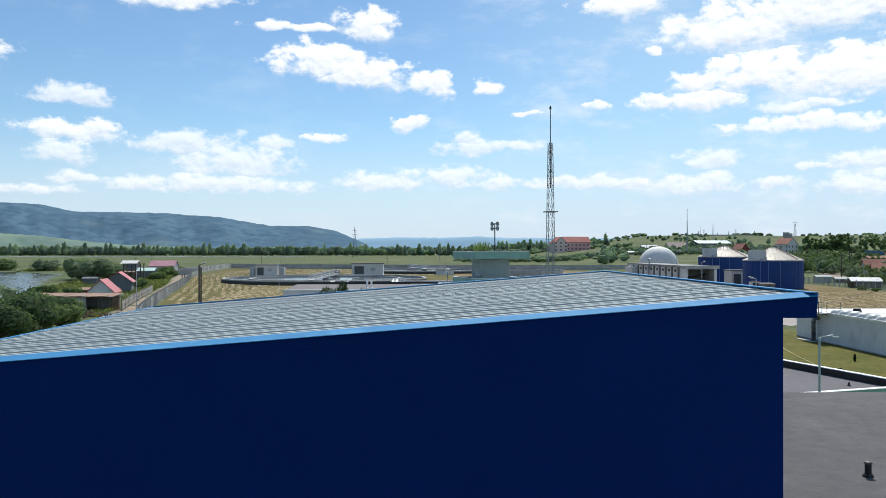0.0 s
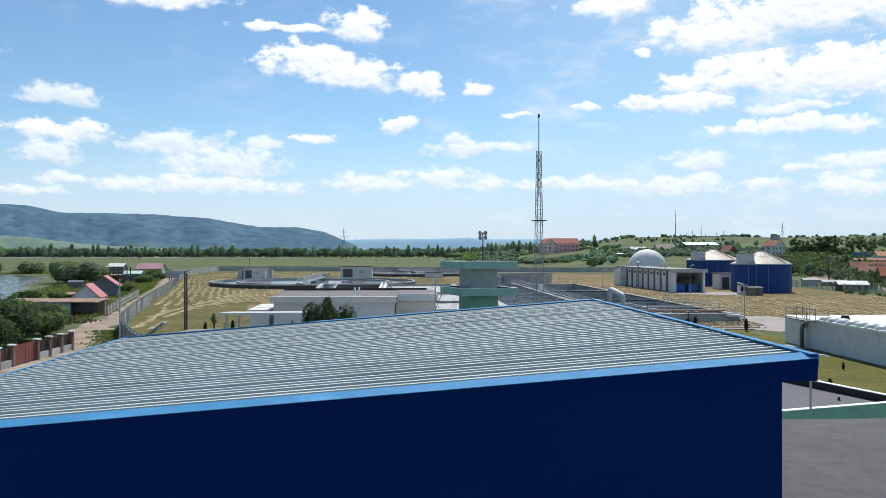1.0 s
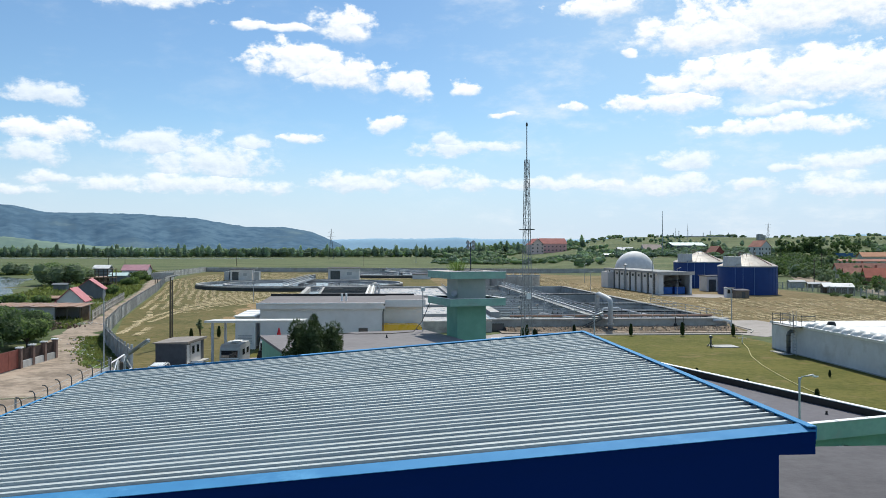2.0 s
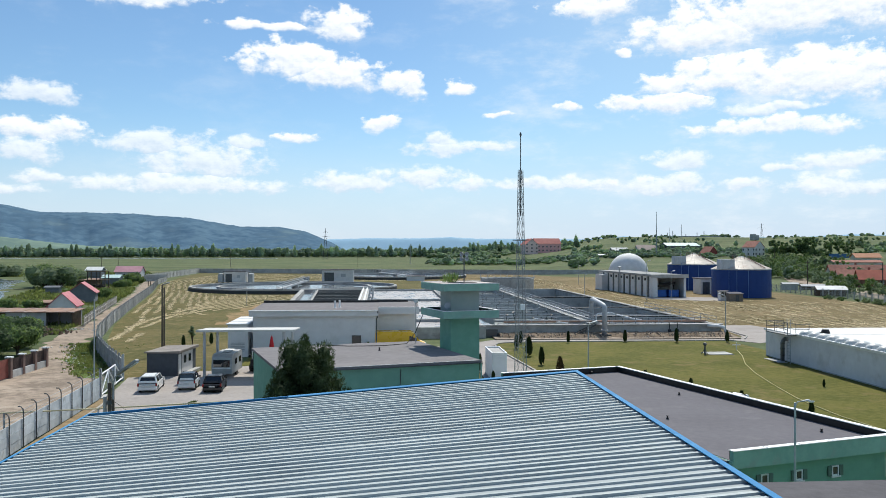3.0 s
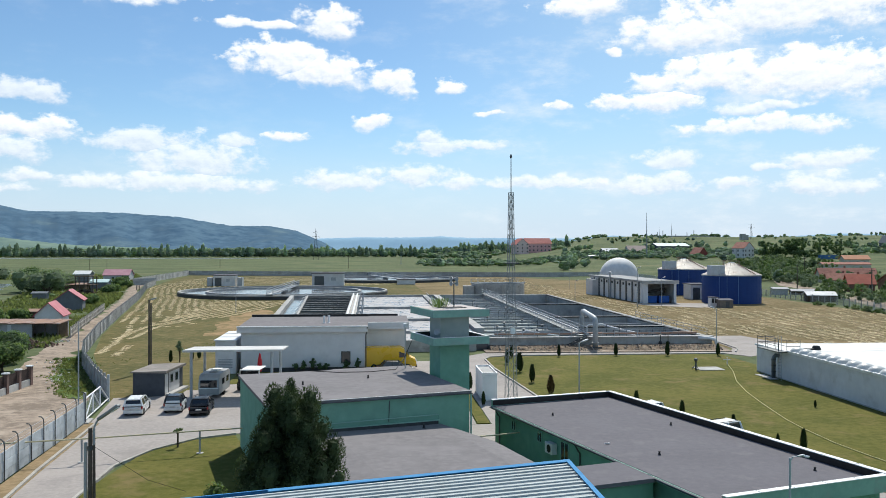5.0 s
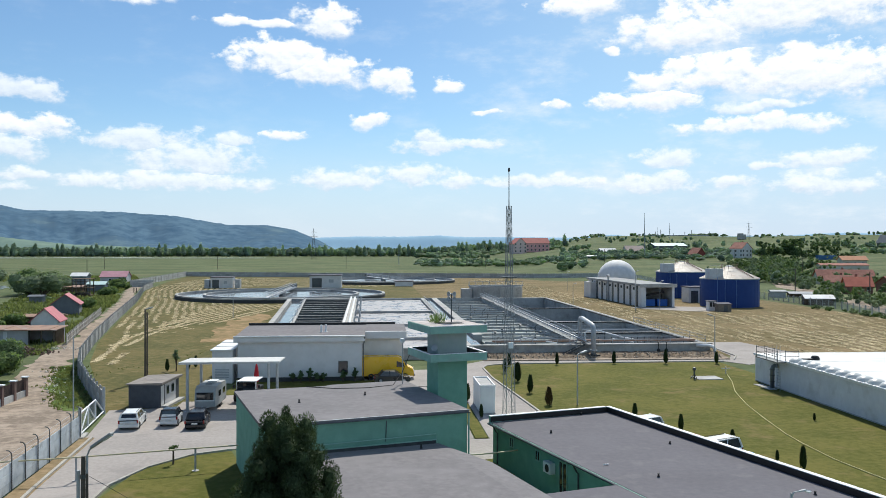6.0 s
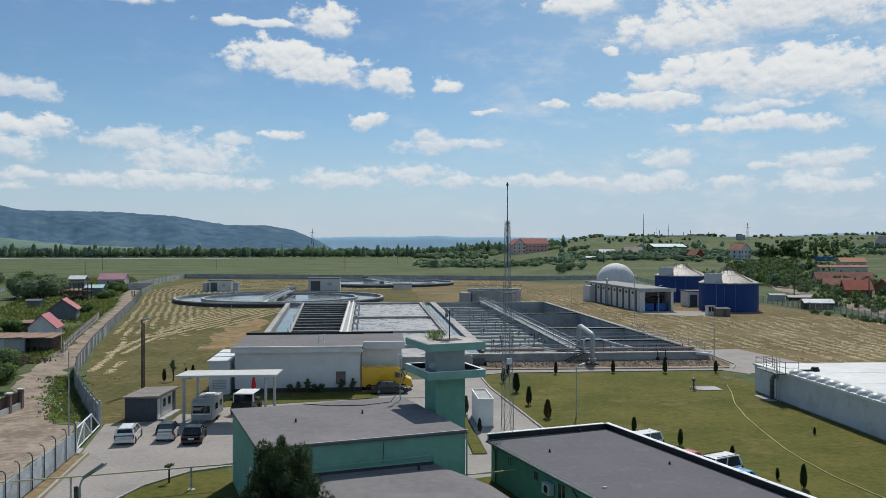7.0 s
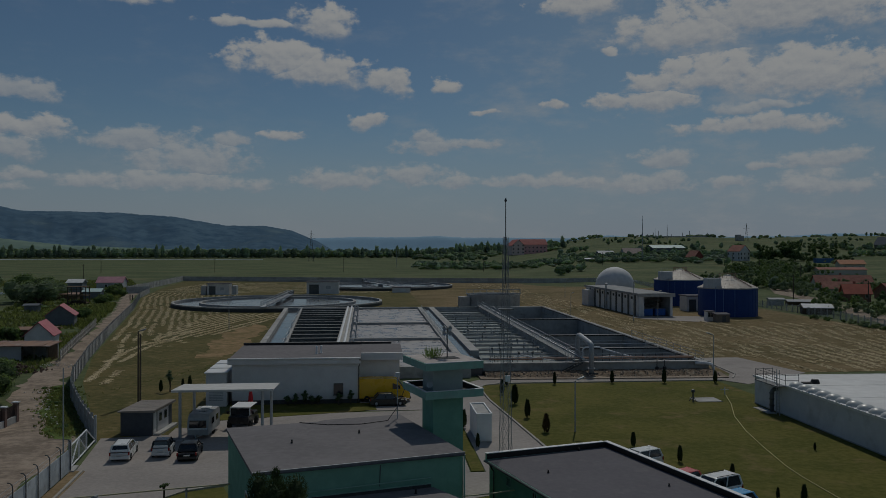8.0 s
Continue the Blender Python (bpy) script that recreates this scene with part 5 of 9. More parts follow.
# ---------------------------------------------------------------- kiosks, tanks, gas holder
def kiosk(name, x, y, w, d, h, label, door=True):
    t = thing(name, label, "kiosk", pose(x, y, 0))
    part("wall", Geo().box(-w / 2, -d / 2, 0, w / 2, d / 2, h - 0.25), M_WHITE, t)
    part("roof", Geo().box(-w / 2 - 0.25, -d / 2 - 0.25, h - 0.247, w / 2 + 0.25, d / 2 + 0.25, h), M_ROOFFELT, t)
    if door:
        part("door", Geo().box(-w * 0.42, -d / 2 - 0.05, 0, -w * 0.12, -d / 2 - 0.003, h * 0.75), M_DARKSTEEL, t)
        part("louvre", Geo().box(w * 0.1, -d / 2 - 0.04, h * 0.4, w * 0.25, -d / 2 - 0.003, h * 0.65), M_GALV, t)
    return t


k = kiosk("pump_kiosk", -52.6, 289, 7.4, 5, 3.9, "white pump kiosk with dark doors")
for sx in (-5.0, 5.2):
    part("side_cabinet", Geo().box(sx - 0.8, -2.2, 0, sx + 0.8, 1.5, 3.0), M_GALV, k)
kiosk("pump_kiosk", -17.5, 291, 11.0, 5.5, 4.4, "long white pump kiosk with dark roof")
kiosk("sludge_kiosk", 10.0, 297, 6.4, 4, 2.0, "low concrete sludge pit housing", False)


def octagon_tank():
    t = thing("thickener", "low round concrete thickener tank", "tank", pose(32.8, 226, 0))
    part("wall", Geo().lathe([(7.4, 0), (7.4, 3.3), (7.0, 3.3), (7.0, 2.6)], 12), M_CONCRETE, t)
    part("water", Geo().lathe([(0.01, 2.6), (7.0, 2.6)], 24), M_DARKWATER, t)
    part("bridge", Geo().box(-7.6, -0.6, 3.31, 7.6, 0.6, 3.5), M_GALV, t)
    part("side_box", Geo().box(-9.6, -3, 0, -6.9, 1.5, 2.6), M_CONCRETE, t)
    for sy in (-0.6, 0.6):
        part("bridge_rail", Geo().tube([(-7.6, sy, 4.4), (7.6, sy, 4.4)], 0.04, 5), M_GALV, t)
    g = Geo()
    for j in range(9):
        for sy in (-0.6, 0.6):
            g.tube([(-7.4 + j * 1.85, sy, 3.5), (-7.4 + j * 1.85, sy, 4.4)], 0.04, 5)
    part("rail_posts", g, M_GALV, t)


octagon_tank()


M_HALLROOF = mat("pale_hall_felt", (0.33, 0.335, 0.34), (0.26, 0.265, 0.27), 0.9, s1=1.0, s2=0.2, amount=0.7, stain=(0.22, 0.22, 0.22), stain_scale=0.4)


def digester_hall():
    """Long pale building with pilasters and an open bay."""
    m = pose(60.9, 187.6, 0, 0, 0, 0.9)
    t = thing("sludge_hall", "long pale sludge hall with dark pilasters and an open bay", "building", m)
    W, D, H = 8.0, 44.0, 5.3
    part("side_wall", Geo().box(0, 0, 0, 0.3, D, H - 0.45), M_WHITE, t)
    part("back_wall", Geo().box(0.303, D - 0.3, 0, W, D, H - 0.45), M_WHITE, t)
    part("far_wall", Geo().box(W - 0.3, 0, 0, W, D - 0.303, H - 0.45), M_WHITE, t)
    part("bay_wall", Geo().box(0.303, 7, 0, W - 0.303, 7.3, H - 0.45), M_CONCRETE, t, "bare back wall of the open bay")
    part("bay_jamb", Geo().box(0.303, 0, 0, 1.2, 0.4, H - 0.45), M_WHITE, t)
    part("bay_jamb", Geo().box(W - 0.55, 0, 0, W - 0.303, 0.4, H - 0.45), M_WHITE, t)
    part("roof", Geo().prism([(-0.4, -0.4), (W + 0.4, -0.4), (W + 0.4, D + 0.4), (-0.4, D + 0.4)], H - 0.447, [H + 0.05, H - 0.05, H - 0.05, H + 0.05]), M_HALLROOF, t, "pale grey felt roof")
    part("fascia", Geo().box(-0.45, -0.5, H - 0.75, W + 0.45, -0.403, H + 0.06), M_CONCRETE, t)
    for j in range(9):
        part("pilaster", Geo().box(-0.18, 2.2 + j * 4.6, 0, -0.003, 3.1 + j * 4.6, H - 0.45), M_DARKSTEEL, t)
        part("vent_window", Geo().box(-0.06, 4.4 + j * 4.6, H - 1.5, -0.003, 5.6 + j * 4.6, H - 0.9), M_DARKPLINTH, t)
    for u in (2.6, 5.6):
        s = thing("skip", "blue steel skip in the open bay", "skip", m @ pose(u, 2.2, 0), group="skips")
        part("tub", Geo().prism([(-1.2, -0.9), (1.2, -0.9), (1.2, 0.9), (-1.2, 0.9)], 0.15, 1.7), mat("skip_blue", (0.02, 0.11, 0.42), rough=0.6), s)
        part("rim", Geo().box(-1.28, -0.98, 1.703, 1.28, 0.98, 1.8), M_DARKSTEEL, s)
        part("skid", Geo().box(-1.1, -0.8, 0, 1.1, 0.8, 0.147), M_BLACK, s)
    c = thing("conveyor", "dark conveyor machine above the skips", "conveyor", m @ pose(4.1, 4.2, 0))
    part("frame", Geo().prism([(-2.8, -0.4), (2.8, -0.4), (2.8, 0.4), (-2.8, 0.4)], [2.0, 3.0, 3.0, 2.0], [2.5, 3.5, 3.5, 2.5]), M_BLACK, c)
    for u in (-2.5, 2.5):
        part("leg", Geo().box(u - 0.1, -0.1, 0, u + 0.1, 0.1, 2.4 + u * 0.15), M_BLACK, c)
    v = thing("flue", "pale vent stack on the hall wall", "vent stack", m @ pose(-0.35, 24, 0))
    part("pipe", Geo().tube([(0, 0, 0), (0, 0, 6.3)], 0.22, 8), M_GALV, v)
    part("cap", Geo().lathe([(0.0, 6.9), (0.5, 6.6), (0.5, 6.45), (0.2, 6.3)], 10), M_GALV, v)
    part("side_annex", Geo().box(-1.6, 36.0, 0, -0.003, 42.5, 4.3), M_WHITE, t)


digester_hall()


def gas_holder():
    t = thing("gas_holder", "white dome gas holder on a low base", "gas holder", pose(73.3, 247.0, 0))
    prof = [(5.9 * math.sin(a), 4.2 + 5.9 * math.cos(a)) for a in np.linspace(0.0, 1.72, 16)]
    part("dome", Geo().lathe(prof, 40), M_MEMBRANE, t, "white membrane dome", smooth=True)
    part("base_ring", Geo().lathe([(6.3, 0), (6.3, 3.4), (5.6, 3.5)], 40), M_CONCRETE, t)


gas_holder()


def digester_tank(x, y, r, h, group):
    t = thing("digester_tank", "blue round digester tank with a pale cone roof", "tank", pose(x, y, 0), group=group)
    part("shell", Geo().lathe([(r, 0), (r, h)], 64), M_TANKBLUE, t, "deep blue clad shell", smooth=True)
    seam = mesh_of("seam", Geo().box(r - 0.01, -0.025, 0, r + 0.025, 0.025, h - 0.003), M_TANKBLUE)
    for j in range(30):
        part("seam", seam, None, t).matrix_basis = pose(0, 0, 0, 0, 0, 12 * j)
    part("eaves", Geo().lathe([(r + 0.003, h - 0.16), (r + 0.16, h - 0.16), (r + 0.16, h + 0.02), (r, h + 0.05)], 64), M_GALV, t)
    sheet = mesh_of("roof_sheet", Geo().lathe([(0.9, h + 2.75), (r + 0.12, h + 0.063), (r + 0.12, h + 0.03), (0.9, h + 2.7)], 2, a0=0, a1=10.6), M_TANKROOF)
    for j in range(33):
        part("roof_sheet", sheet, None, t, "weathered pale roof sheet" if j == 0 else "").matrix_basis = pose(0, 0, 0.02 * (j % 2), 0, 0, j * 360 / 33)
    part("hatch", Geo().lathe([(0.0, h + 3.0), (0.7, h + 2.95), (0.95, h + 2.6)], 16), M_GALV, t)
    rail = part("roof_railing", Geo().lathe([(1.88, h + 3.3), (1.93, h + 3.3), (1.93, h + 3.35), (1.88, h + 3.35), (1.88, h + 3.3)], 20), M_RUSTROOF, t, "rusty railing round the roof top")
    for j in range(12):
        a = 2 * math.pi * j / 12
        part("rail_post", Geo().tube([(1.9 * math.cos(a), 1.9 * math.sin(a), h + 2.3), (1.9 * math.cos(a), 1.9 * math.sin(a), h + 3.35)], 0.045, 4), M_RUSTROOF, rail)
    # grey sheeted cabin at the stair head, on the wall's edge
    x0, y0 = -r + 0.1, -r * 0.62
    cab = part("stair_head", Geo().box(x0, y0, h + 0.06, x0 + 3.2, y0 + 2.6, h + 2.3, 0.03), M_STAIRHEAD, t, "pale grey sheeted cabin at the stair head")
    for j in range(5):
        part("sheet_joint", Geo().box(x0 + 0.5 + 0.55 * j, y0 - 0.02, h + 0.1, x0 + 0.53 + 0.55 * j, y0 - 0.003, h + 2.28), M_GALV, cab)
    for px in (x0 + 0.1, x0 + 1.6, x0 + 3.1):
        part("guard_post", Geo().tube([(px, y0 + 0.05, h + 2.3), (px, y0 + 0.05, h + 3.1)], 0.03, 4), M_GALV, cab)
    part("guard_rail", Geo().tube([(x0 + 0.1, y0 + 0.05, h + 3.1), (x0 + 3.1, y0 + 0.05, h + 3.1)], 0.03, 4), M_GALV, cab)
    # thin pipes up the shell, a ladder track and a walk over the roof
    for a, top in ((-101, h - 0.1), (-122, h - 0.3), (-137, h + 0.4)):
        c, q = math.cos(radians(a)), math.sin(radians(a))
        part("shell_pipe", Geo().tube([((r + 0.12) * c, (r + 0.12) * q, 0), ((r + 0.12) * c, (r + 0.12) * q, top)], 0.06, 6), M_SHELLPIPE, t)
    for a in (-62, 10, 70):
        c, q = math.cos(radians(a)), math.sin(radians(a))
        part("roof_walk", Geo().tube([(1.6 * c, 1.6 * q, h + 2.66), (r * c, r * q, h + 0.3)], 0.1, 5), M_RUSTROOF, t, "rusty walk up the roof")


M_STAIRHEAD = mat("stair_head_sheet", (0.5, 0.53, 0.56), (0.4, 0.43, 0.46), 0.6, s1=1.5, s2=0.4, amount=0.7)
M_SHELLPIPE = mat("pale_blue_pipe", (0.1, 0.2, 0.42), (0.08, 0.16, 0.36), 0.6)
digester_tank(83.1, 190.0, 6.65, 6.55, "digester tanks")
digester_tank(85.6, 226.0, 7.1, 7.1, "digester tanks")
kiosk("valve_house", 80.9, 204.0, 6.0, 5, 4.0, "white valve house between the blue tanks")
t = thing("transformer_box", "small white transformer box with dark glazed front", "kiosk", pose(72.6, 175.9, 0))
part("body", Geo().box(-0.8, -0.8, 0, 0.8, 0.8, 2.05), M_WHITE, t)
part("roof", Geo().box(-0.95, -0.95, 2.053, 0.95, 0.95, 2.2), M_ROOFFELT, t)
for x in (-0.62, 0.08):
    part("pane", Geo().box(x, -0.83, 0.9, x + 0.55, -0.803, 1.9), M_GLASS, t)
t = thing("pump_box", "low brownish brick pump box with a felt lid", "kiosk", pose(74.1, 173.2, 0))
part("body", Geo().box(-1.45, -0.9, 0, 1.45, 0.9, 1.6), mat("brownish_brick", (0.22, 0.19, 0.165), (0.16, 0.135, 0.115), 0.9, s1=3.0), t)
part("lid", Geo().prism([(-1.6, -1.05), (1.6, -1.05), (1.6, 1.05), (-1.6, 1.05)], 1.603, [1.7, 1.7, 1.95, 1.95]), M_ROOFFELT, t)
part("door", Geo().box(-0.2, -0.93, 0.05, 0.6, -0.903, 1.4), M_DARKSTEEL, t)
flat("tank_yard", [(58, 187.4), (69.5, 188.3), (77.4, 186), (76.6, 176.5), (70, 172.5), (60, 181)], 0.045, M_ASPHALT, "pale asphalt apron before the tanks", "yard")


# ---------------------------------------------------------------- white roofed hall on the right
def big_hall():
    t = thing("storage_hall", "long pale hall with a white membrane roof", "building")
    h = 2.85
    part("wall", Geo().prism([(38.22, 84.7), (37.8, 40), (74.9, 42), (73.9, 84.0)], 0, h - 0.14), M_HALLWALL, t)
    part("roof", Geo().prism([(38.15, 84.85), (37.73, 39.9), (75.1, 41.9), (74.1, 84.2)], h - 0.137, h), M_MEMBRANE, t, "white membrane roof")
    part("edge_trim", Geo().prism([(38.1, 84.9), (37.68, 39.9), (37.8, 39.9), (38.22, 84.9)], h - 0.14, h + 0.03), M_WHITEMETAL, t, "white metal edge trim")
    part("plinth", Geo().prism([(38.19, 84.7), (37.77, 40), (38.0, 40), (38.4, 84.7)], 0, 0.16), M_CONCRETE, t)
    for j in range(7):
        y = 84.3 - j * 6.1
        x = 38.3 - (84.3 - y) * 0.0092
        part("membrane_seam", Geo().box(x + 1.2, y - 0.05, h + 0.002, 73.5, y + 0.05, h + 0.014), M_MEMBRANE, t)
    dome = mesh_of("skylight", Geo().lathe([(0.0, 0.42), (0.25, 0.4), (0.5, 0.3), (0.66, 0.14), (0.7, 0.0)], 16), M_DOME, True)
    rim = mesh_of("skylight_rim", Geo().box(-0.76, -0.68, 0.0, 0.76, 0.68, 0.1), M_WHITEMETAL)
    for j in range(24):
        y = 77.4 - j * 1.52
        x = 38.75 - (84.7 - y) * 0.0092
        k = part("skylight_rim", rim, None, t)
        k.matrix_basis = Matrix.Translation((x, y, h + 0.003))
        part("skylight", dome, None, k, "clouded plastic dome").matrix_basis = Matrix.Translation((0, 0, 0.1))
    r = thing("roof_guardrail", "steel guard rail and ladder at the hall roof edge", "railing")
    for (x0, y0), (x1, y1) in (((38.0, 82.4), (38.0, 78.2)), ((37.2, 82.4), (37.2, 78.2)), ((37.2, 82.4), (38.9, 82.4)), ((38.0, 78.2), (39.3, 78.2))):
        for zz in (0.5, 1.0):
            part("rail", Geo().tube([(x0, y0, h + zz), (x1, y1, h + zz)], 0.026, 5), M_DARKSTEEL, r)
    for x, y in ((38.0, 82.4), (38.0, 80.3), (38.0, 78.2), (37.2, 82.4), (37.2, 80.3), (37.2, 78.2), (38.9, 82.4), (39.3, 78.2)):
        part("post", Geo().tube([(x, y, h), (x, y, h + 1.1)], 0.03, 5), M_DARKSTEEL, r)
    part("platform", Geo().box(37.15, 78.1, h - 0.08, 38.1, 82.5, h - 0.005), M_DARKSTEEL, r, "dark grating platform")
    for y in (78.3, 78.9):
        part("ladder_rail", Geo().tube([(37.5, y, 0.1), (37.5, y, h + 1.5)], 0.03, 5), M_GALV, r)
    for j in range(10):
        part("rung", Geo().tube([(37.5, 78.3, 0.3 + j * 0.3), (37.5, 78.9, 0.3 + j * 0.3)], 0.02, 5), M_GALV, r)
    p = thing("wall_duct", "dark bent duct on the hall wall", "duct")
    part("duct", Geo().tube([(38.1, 80.0, 2.25), (37.85, 80.0, 2.28), (37.7, 80.05, 2.12), (37.66, 80.1, 1.9), (37.66, 80.1, 0.1)], 0.2, 12), M_DUCT, p, smooth=True)
    for z in (0.7, 1.3, 1.85):
        part("flange", Geo().lathe([(0.2, z), (0.25, z), (0.25, z + 0.06), (0.2, z + 0.06)], 12, 37.66, 80.1), M_DARKSTEEL, p)
    part("duct_base", Geo().box(36.9, 79.3, 0, 37.75, 82.4, 0.12), M_CONCRETE, p, "pale concrete slab")
    c = thing("roof_hatch", "dark fallen cowl lying on the white roof", "hatch")
    part("lid", Geo().box(40.3, 79.2, h + 0.003, 41.8, 79.7, h + 0.14, 0.03), M_BLACK, c)
    part("cowl", Geo().lathe([(0.0, 0.42), (0.3, 0.38), (0.42, 0.1), (0.42, 0.0)], 12).moved(Matrix.Translation((41.6, 79.45, h + 0.003))), M_BLACK, c)


M_HALLWALL = mat("hall_render", (0.72, 0.72, 0.73), (0.6, 0.6, 0.61), 0.9, s1=0.7, s2=0.12, amount=0.6, stain=(0.5, 0.49, 0.48), stain_scale=0.4, spec=0.15)
M_DOME = mat("clouded_plastic", (0.6, 0.61, 0.6), (0.5, 0.51, 0.5), 0.35, s1=2.0)
M_DUCT = mat("dull_zinc", (0.2, 0.215, 0.225), (0.15, 0.16, 0.17), 0.45, 0.5, s1=3.0)
big_hall()


# ---------------------------------------------------------------- fences, gate and wall
def stretch(points, step):
    """Even steps along a broken line: list of place and heading."""
    out = []
    for a, b in zip(points, points[1:]):
        a, b = Vector(a), Vector(b)
        n = max(1, round((b - a).length / step))
        for k in range(n):
            p, q = a.lerp(b, k / n), a.lerp(b, (k + 1) / n)
            out.append((p, q, math.degrees(math.atan2((q - p).y, (q - p).x)), (q - p).length))
    return out


def concrete_fence(name, points, step, label, h=1.75, bands=3):
    """Precast fence: slotted posts and boards laid between them."""
    t = thing(name, label, "fence")
    post = mesh_of("post", Geo().prism([(-0.08, -0.08), (0.08, -0.08), (0.08, 0.08), (-0.08, 0.08)], 0, h + 0.28).prism([(-0.05, -0.12), (0.05, -0.12), (0.05, -0.083), (-0.05, -0.083)], 0.0, h + 0.2), M_FENCE)
    length = None
    for p, q, deg, ln in stretch(points, step):
        if length is None or abs(ln - length) > 0.02:
            length = ln
            board = mesh_of("board", Geo().box(0.083, -0.03, 0.02, ln - 0.083, 0.03, h / bands - 0.015), M_FENCE)
        ob = part("post", post, None, t)
        ob.matrix_basis = pose(p.x, p.y, 0, 0, 0, deg)
        for k in range(bands):
            ob = part("board", board, None, t)
            ob.matrix_basis = pose(p.x, p.y, h * k / bands, 0, 0, deg)
    return t


M_FENCE = mat("fence_concrete", (0.46, 0.455, 0.45), (0.34, 0.335, 0.33), 0.9, s1=1.5, s2=0.3, amount=0.7, rand=0.3, spec=0.15)
FENCE = [(-22.6, 73.8), (-27.0, 83.0), (-31.6, 93.6), (-34.7, 102.9), (-40.3, 124.7), (-47.6, 156.8), (-60.9, 217.2), (-74.0, 270.4), (-79.0, 300.0)]
concrete_fence("boundary_fence", FENCE, 2.1, "grey precast concrete fence with tall posts")
concrete_fence("outer_fence", [(-79.0, 300.0), (-86.0, 297.0), (-89.0, 350.0), (-92.5, 410.0)], 3.0, "pale concrete fence round the outer yard", 2.4)
concrete_fence("far_fence", [(-92.5, 410.0), (0.0, 384.0), (75.0, 368.0), (118.0, 372.0)], 3.4, "far grey concrete boundary fence", 2.2, 2)

M_REDGATE = mat("red_brown_metal", (0.22, 0.06, 0.045), (0.16, 0.045, 0.035), 0.7)
M_SHEETBLUE = mat("pale_blue_sheet", (0.5, 0.54, 0.58), (0.36, 0.4, 0.44), 0.75, s1=1.2, s2=0.4, amount=0.9, rand=0.25, stain=(0.24, 0.25, 0.26), stain_scale=0.9)


def mesh_fence():
    t = thing("sheet_fence", "fence of weathered pale sheets with hooked steel posts", "fence")
    post = mesh_of("post", Geo().tube([(0, 0, 0), (0, 0, 1.95), (-0.03, 0, 2.15), (-0.14, 0, 2.28), (-0.3, 0, 2.3)], 0.035, 6), M_DARKSTEEL)
    for p, q, deg, ln in stretch([(-21.35, 64.6), (-20.9, 58.0), (-20.6, 52.0), (-20.0, 44.0), (-19.0, 36.0)], 2.0):
        ob = part("post", post, None, t)
        ob.matrix_basis = pose(p.x + 0.16, p.y, 0, 0, 0, random.uniform(-6, 6))
        for k in range(3):
            z0 = 0.08 + k * 0.52
            ob = part("sheet", Geo().box(0.04, -0.02, z0, ln - 0.02, 0.02 + 0.012 * (k % 2), z0 + 0.505), M_SHEETBLUE, t)
            ob.matrix_basis = pose(p.x + 0.08, p.y, 0, 0, 0, deg)
    for z in (1.75, 2.05):
        part("wire", Geo().tube([(-21.35, 64.6, z), (-20.9, 58.0, z), (-20.6, 52.0, z), (-20.0, 44.0, z), (-19.0, 36.0, z)], 0.012, 4), M_GALV, t)
    flat("fence_kerb_bed", [(-21.2, 64.8), (-20.2, 64.6), (-19.2, 52), (-18.0, 40), (-19.6, 40), (-20.4, 52)], 0.06, mat("dry_clay", (0.29, 0.215, 0.13), (0.2, 0.15, 0.085), 0.95, s1=1.5, s2=0.4, amount=0.9, bump=0.04, bump_scale=8, spec=0.1), "strip of dry bare clay under the fence", "bed")


mesh_fence()


def sliding_gate():
    t = thing("sliding_gate", "white steel sliding gate with diagonal braces", "gate", pose(-21.35, 65.0, 0, 0, 0, 97.4))
    ln, h = 8.4, 1.75
    bars = [((0, 0.25), (ln, 0.25)), ((0, h), (ln * 0.62, h)), ((0, 0.25), (0, h)), ((ln * 0.62, 0.25), (ln * 0.62, h)), ((ln * 0.31, 0.25), (ln * 0.31, h)),
            ((ln * 0.62, h), (ln, 0.25)), ((0, 0.25), (ln * 0.31, h)), ((ln * 0.31, h), (ln * 0.62, 0.25))]
    for a, b in bars:
        part("bar", Geo().tube([(a[0], 0, a[1]), (b[0], 0, b[1])], 0.06, 6), M_WHITEMETAL, t)
    for k in range(1, 18):
        part("picket", Geo().tube([(k * 0.3, 0, 0.25), (k * 0.3, 0, h)], 0.015, 4), M_GALV, t)
    for x in (-0.1, 8.5):
        part("gate_post", Geo().box(x - 0.09, -0.09, 0, x + 0.09, 0.09, 2.2), M_GALV, t)
    part("rail_base", Geo().box(-0.6, -0.35, 0, 1.0, 0.3, 0.14), M_CONCRETE, t)


sliding_gate()


M_PILLAR = mat("brown_brick_pillar", (0.2, 0.13, 0.11), (0.14, 0.09, 0.08), 0.9, s1=3.0, rand=0.3)
M_DARKSLAT = mat("dark_brown_slat", (0.05, 0.03, 0.026), (0.035, 0.022, 0.02), 0.8, rand=0.3)


